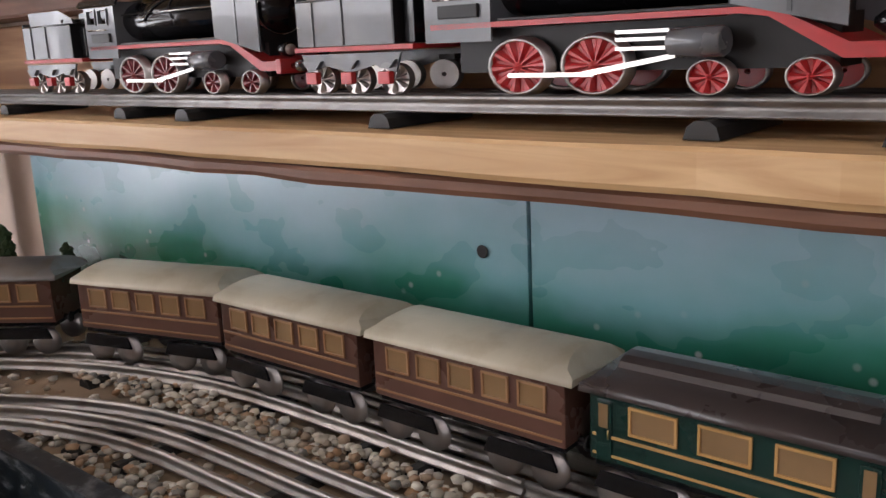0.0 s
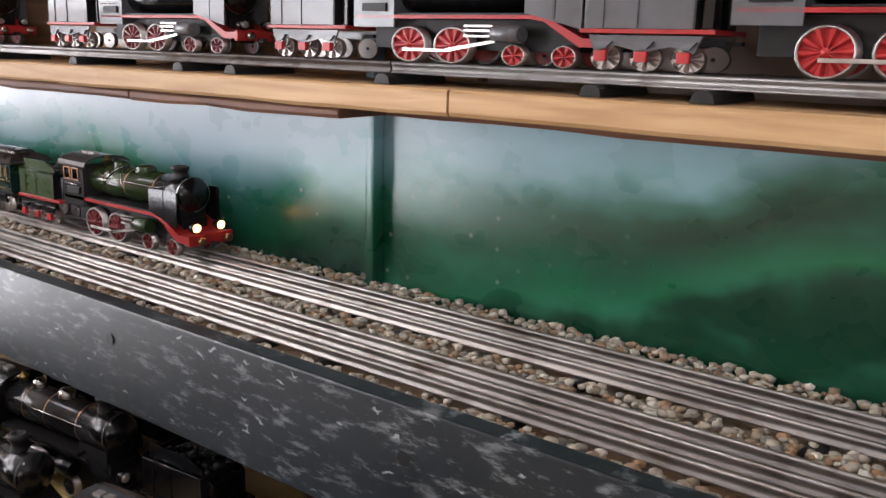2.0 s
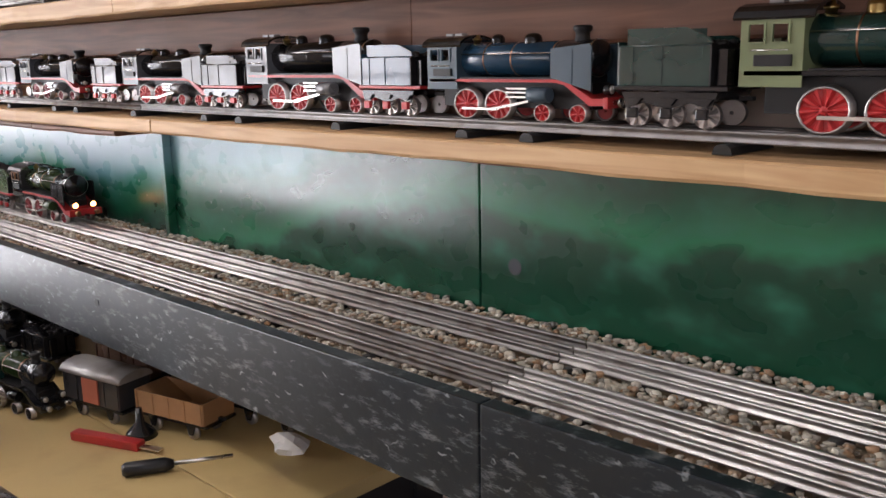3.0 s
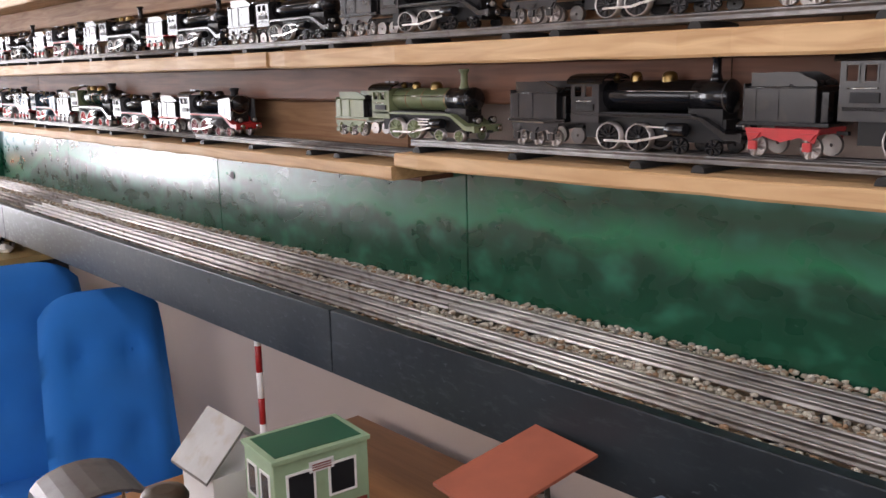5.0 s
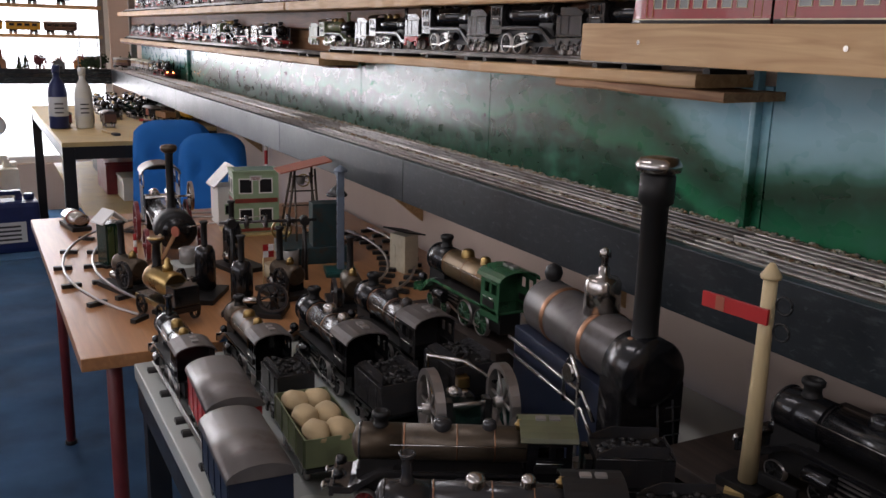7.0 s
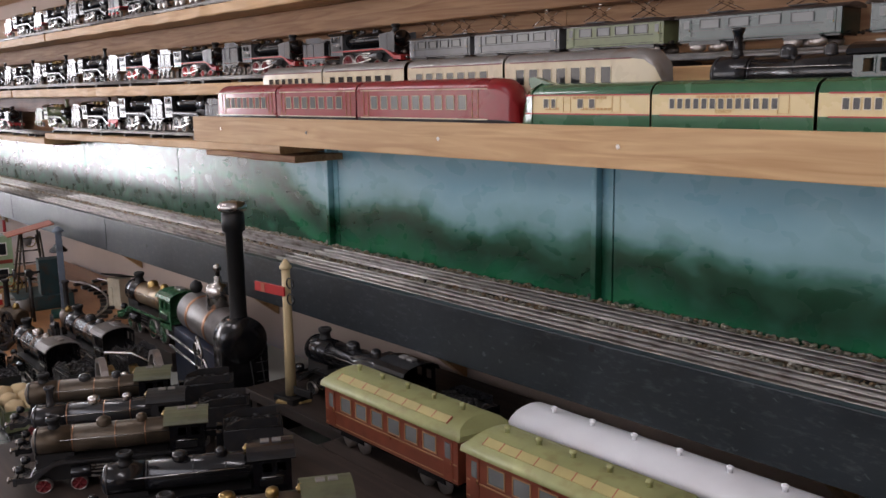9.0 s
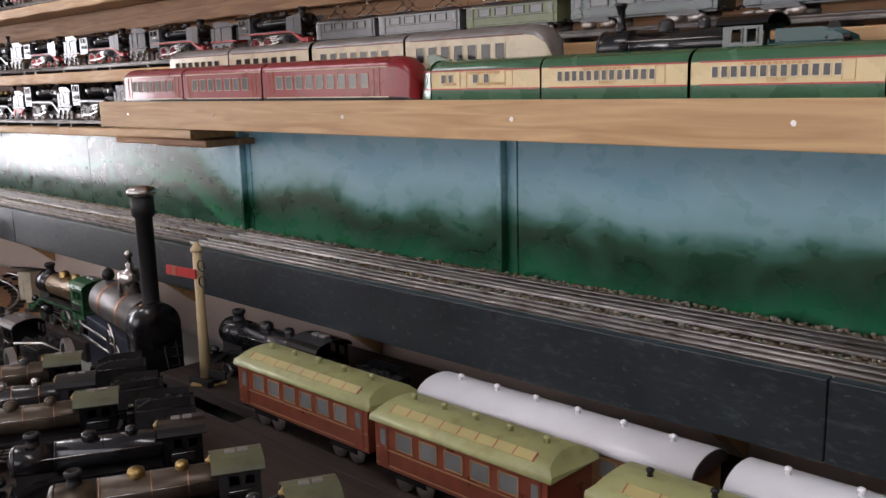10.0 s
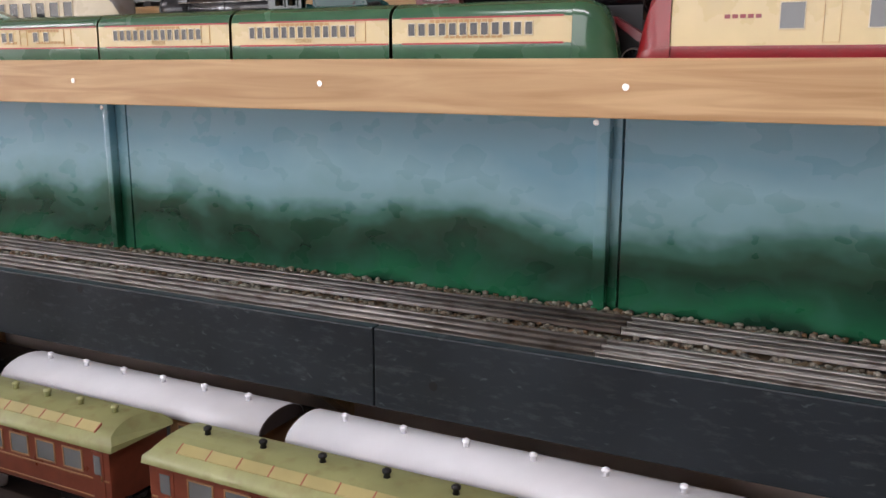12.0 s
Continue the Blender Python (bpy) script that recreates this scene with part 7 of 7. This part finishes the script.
for v in bm.verts:
    v.co = Vector((v.co.x * .024, v.co.y * .018, v.co.z * .014)) * (1 + .7 * noise.noise(v.co * 2.6)) + Vector((0, 0, .013))
tagged(put(part("crumpled_tissue", bm, "white"), -1.985, -.17, ZA, 10), "crumpled white tissue on the table", "tissue")


def bottle(label, m_, cap, x, y, z, h=.27, r=.042, band=True):
    t = thing("bottle", label, "bottle", "bottles")
    part("body", lathe(B(), [(r * .9, 0), (r, .006), (r, h * .58), (r * .8, h * .70), (r * .34, h * .80), (r * .34, h * .88)], (0, 0, 0), "z", 22), m_, t)
    part("cap", lathe(B(), [(r * .42, 0), (r * .42, h * .10), (r * .36, h * .115)], (0, 0, h * .882), "z", 18), cap, t)
    if band:
        lb = part("label", lathe(B(), [(r * 1.005, 0), (r * 1.012, .001), (r * 1.012, h * .3), (r * 1.005, h * .3 + .001)], (0, 0, h * .2), "z", 22), "paper", t)
        for k in range(3):
            part("lettering_bar", box(B(), r * .99, r * 1.018, -.02, .02, h * (.25 + .07 * k), h * (.25 + .07 * k) + .006), "ink", lb)
    return put(t, x, y, z)


bottle("blue plastic bottle with a dark label", "can_blue", "can_blue", -1.95, -.755, ZA, .30, .044)
bottle("off-white plastic bottle with a printed label", "can_white", "can_white", -1.95, -.64, ZA, .29, .042)

# ---- below and beyond the yellowed table ----
dr = thing("oil_drum", "dented dark red metal drum standing on the floor", "drum")
part("barrel", lathe(B(), [(.15, 0), (.155, .004), (.155, .13), (.16, .14), (.155, .15), (.155, .29), (.16, .30), (.155, .31), (.155, .42), (.15, .425)], (0, 0, 0), "z", 28), "drum_red", dr)
part("rim", lathe(B(), [(.15, 0), (.16, .004), (.16, .012), (.15, .016)], (0, 0, .424), "z", 28), "drum_red", dr)
put(dr, -1.62, -.60, 0)
for x_, y_, w_, d_, z_, h_, m_, lb in ((-2.35, -.55, .34, .24, .5202, .15, "darkred", "maroon storage box on the lower shelf"), (-2.0, -.5, .2, .2, .5202, .10, "can_white", "white carton on the lower shelf"), (-2.75, -.6, .3, .2, 0, .22, "card", "cardboard box on the floor"), (-2.55, -.72, .26, .16, .0, .12, "card", "low cardboard box on the floor"), (-3.0, -.5, .3, .3, .5202, .18, "frame_black", "black crate on the lower shelf")):
    bx = thing("storage_box", lb, "box", "boxes by the worktable")
    part("case", box(B(), 0, w_, 0, d_, 0, h_, .004), m_, bx)
    part("lid", box(B(), -.003, w_ + .003, -.003, d_ + .003, h_ + .0002, h_ + .014, .003), m_, bx)
    put(bx, x_, y_, z_)


def jerry(label, m_, w, d, h, x, y, z, turn, paper=True):
    t = thing("jerrycan", label, "jerrycan", "canisters")
    bd = part("body", box(B(), -d / 2, d / 2, -w / 2, w / 2, 0, h * .84, .03), m_, t)
    hb = B()
    for y_ in (-w * .3, w * .22):
        box(hb, -d * .16, d * .16, y_ - .02, y_ + .02, h * .82, h * .95, .008)
    box(hb, -d * .16, d * .16, -w * .34, w * .26, h * .93, h, .010)
    part("handle", hb, m_, t)
    part("cap", cyl(B(), (0, w * .38, h * .84), "z", .03, .035, 18), m_, t)
    if paper:
        lb = part("label", box(B(), d / 2 - .0005, d / 2 + .0015, -w * .28, w * .28, h * .18, h * .52), "paper", bd)
        for k in range(4):
            part("lettering_bar", box(B(), d / 2 + .0015, d / 2 + .0025, -w * .2, w * .2, h * (.22 + .07 * k), h * (.22 + .07 * k) + .012), "ink", lb)
    return put(t, x, y, z, turn)


jerry("navy blue plastic jerrycan with a white label", "can_blue", .38, .22, .37, -3.20, -1.0, 0, 4)
jerry("translucent white plastic canister", "can_white", .24, .2, .50, -3.85, -1.0, 0, 5, False)
bottle("small white bottle with a dark cap", "can_white", "matt", -3.52, -1.07, .0, .40, .05)
pg = thing("pressure_gauge", "round steel pressure gauge on a pipe stub", "gauge")
part("dial_case", lathe(B(), [(.06, 0), (.065, .006), (.065, .03), (.06, .036)], (0, 0, .73), "x", 26), "steel", pg)
part("dial_face", lathe(B(), [(.056, 0), (.055, .001)], (.0362, 0, .73), "x", 26), "paper", pg)
part("stub", tube(B(), [(.01, 0, .67), (.01, 0, .60), (.01, -.12, .58)], .014, 8), "frame_black", pg)
part("stand", box(B(), -.04, .06, -.18, -.10, 0, .62, .004), "orange", pg)
put(pg, -3.55, -1.0, 0)

# ---- west end: shelves across the window, little village on the board ----
plank_run("shelf_west", "pine shelf across the end window", -4.42, -4.22, -2.7, -.24, 1.262, 1.285, "pine", 3, "end shelves", .001, 21)
plank_run("shelf_west_upper", "pine shelf across the end window", -4.42, -4.22, -2.7, -.24, 1.465, 1.49, "pine", 3, "end shelves", .001, 22)
plank_run("shelf_west_top", "pine shelf across the end window", -4.42, -4.22, -2.7, -.24, 1.66, 1.685, "sawn", 3, "end shelves", .001, 23)
for y_ in (-.22, -1.4):
    up = part("slotted_upright", box(B(), -4.448, -4.42, y_ - .02, y_ + .02, 1.03, 2.0, .002), "roof_grey")
    tagged(up, "grey slotted steel upright carrying the end shelves", "upright", "uprights", "structure")
tagged(part("end_post", box(B(), -4.21, -4.17, -.06, -.015, 1.047, 1.70, .003), "roof_grey"), "grey slotted steel post at the end of the shelves", "post", kind="structure")
y_ = -.40
for k, (m_, rf) in enumerate((("brown", "roof_grey"), ("yellow", "roof_dark"), ("yellow", "roof_dark"), ("yellow", "roof_dark"), ("teak", "roof_green"), ("vangreen", "roof_grey"))):
    put(coach("yellow tinplate railcar on the end shelf" if m_ == "yellow" else "dark tinplate coach on the end shelf", "coaches on the end shelves", m_, rf, "pane", .22, 1, 4, "tan"), -4.315, y_ - .22 - .24 * k, 1.2855, 90)
for k, (m_, rf) in enumerate((("vangreen", "roof_dark"), ("vangreen", "roof_dark"), ("darkred", "roof_dark"), ("black", "roof_dark"))):
    put(coach("dark tinplate coach on the upper end shelf", "coaches on the end shelves", m_, rf, "pane", .28, 1.1, 3, "darkgrey"), -4.315, -.74 - .32 * k, 1.4905, 90)
    put(coach("dark tinplate coach on the top end shelf", "coaches on the end shelves", m_, rf, "pane", .28, 1.1, 3, "darkgrey"), -4.315, -.74 - .32 * k, 1.6855, 90)


def cottage(x, y, m_, lit, w=.09, h=.09):
    t = thing("model_cottage", "small model cottage with a pitched roof", "toy building", "model village")
    bd = part("house_body", prism(B(), [(-w / 2, 0), (w / 2, 0), (w / 2, h * .62), (0, h), (-w / 2, h * .62)], "x", -.03, .03), m_, t)
    part("roof", prism(B(), [(-w * .6, h * .58), (0, h * 1.04), (w * .6, h * .58), (w * .6, h * .64), (0, h * 1.1), (-w * .6, h * .64)], "x", -.037, .037), "brick", t)
    part("chimney", box(B(), -.008, .008, w * .18, w * .30, h * .8, h * 1.22, .001), "brick", t)
    for y0 in (-.022, .014):
        part("window", box(B(), .0298, .0312, y0 - .007, y0 + .007, h * .2, h * .42), "lamp" if lit and y0 < 0 else "pane", bd)
    return put(t, x, y, ZB, 0)


cottage(-3.80, -.95, "tan", True, .11, .12)
cottage(-3.85, -.58, "grey", False, .08, .09)
cottage(-3.88, -.44, "orange", False, .08, .10)


def tree(x, y, h, conifer, red=False):
    t = thing("model_tree", "dark model fir tree" if conifer else "bushy model tree with small clumps", "model tree", "model trees")
    part("trunk", lathe(B(), [(.006, 0), (.004, h * .4), (.0015, h * .9)], (0, 0, 0), "z", 8), "bark", t)
    rs = random.Random(int(x * 991 + y * 577))
    bm = B()
    for k in range(120 if conifer else 160):
        if conifer:
            f = rs.uniform(.12, 1)
            rr = h * .24 * (1 - f) ** .8 * rs.uniform(.5, 1.1)
            a = rs.uniform(0, 6.28)
            c = Vector((rr * math.cos(a), rr * math.sin(a), h * f))
            q = .007
        else:
            c = Vector((rs.gauss(0, h * .16), rs.gauss(0, h * .16), h * .62 + rs.gauss(0, h * .14)))
            q = .010
        m_ = Matrix.Translation(c) @ Euler((rs.uniform(0, 3), rs.uniform(0, 3), rs.uniform(0, 3))).to_matrix().to_4x4() @ Matrix.Diagonal((q, q * .6, q * .5, 1))
        bmesh.ops.create_icosphere(bm, subdivisions=1, radius=1, matrix=m_)
    part("crown", bm, "darkred" if red else "foliage", t)
    return put(t, x, y, ZB)


for x_, y_, h_, c_, r_ in ((-3.95, -.10, .11, 1, 0), (-4.0, -.16, .10, 1, 0), (-3.90, -.06, .085, 1, 0), (-4.05, -.09, .13, 1, 0), (-3.78, -.82, .10, 1, 0), (-3.80, -.78, .11, 1, 0), (-3.80, -.70, .12, 0, 1), (-3.75, -.42, .09, 0, 0), (-3.77, -.34, .10, 0, 0), (-4.1, -.28, .12, 0, 0), (-4.0, -.36, .10, 0, 0)):
    tree(x_, y_, h_, c_, r_)


def signal_gantry(t):
    for y_ in (-.07, .07):
        for dx in (-.018, .018):
            part("leg", tube(B(), [(dx, y_, 0), (dx * .4, y_, .15)], .003, 5), "roof_grey", t)
        part("doll_post", box(B(), -.004, .004, y_ * .8 - .004, y_ * .8 + .004, .1725, .26), "roof_grey", t)
    bm = box(B(), -.012, .012, -.095, .095, .1495, .153)
    box(bm, -.012, .012, -.095, .095, .169, .1722)
    for k in range(10):
        y0 = -.09 + .018 * k
        tube(bm, [(.010, y0, .152), (.010, y0 + .018, .170)], .0012, 4)
        tube(bm, [(.010, y0 + .018, .152), (.010, y0, .170)], .0012, 4)
    part("lattice_bridge", bm, "roof_grey", t)


showpiece("toy_signal_gantry", "grey tinplate signal gantry spanning the tracks", "toy signal", signal_gantry, -3.70, -.40, ZB)


# ---- blue cloth lying in folds on the floor ----
bm = B()
rows_ = []
for i in range(91):
    row = []
    for j in range(41):
        x_, y_ = -2.9 + 4.2 * i / 90, -2.3 + 1.75 * j / 40
        u = x_ * .93 + y_ * .25
        f = .5 + .5 * math.sin(u * 13 + 2.2 * noise.noise(Vector((x_ * 1.3, y_ * .6, .3))))
        row.append(bm.verts.new((x_, y_, .004 + .030 * f ** 3 * (.5 + .5 * noise.noise(Vector((x_ * 2, y_ * 1.2, 4)))) + .004 * noise.noise(Vector((x_ * 9, y_ * 7, 1))) + .003)))
    rows_.append(row)
for a, b_ in zip(rows_, rows_[1:]):
    for k in range(40):
        bm.faces.new((a[k], b_[k], b_[k + 1], a[k + 1])).smooth = True
bmesh.ops.solidify(bm, geom=bm.faces[:], thickness=.0025)
tagged(part("floor_cloth", bm, "carpet"), "dark blue cloth lying in soft folds on the floor", "cloth")
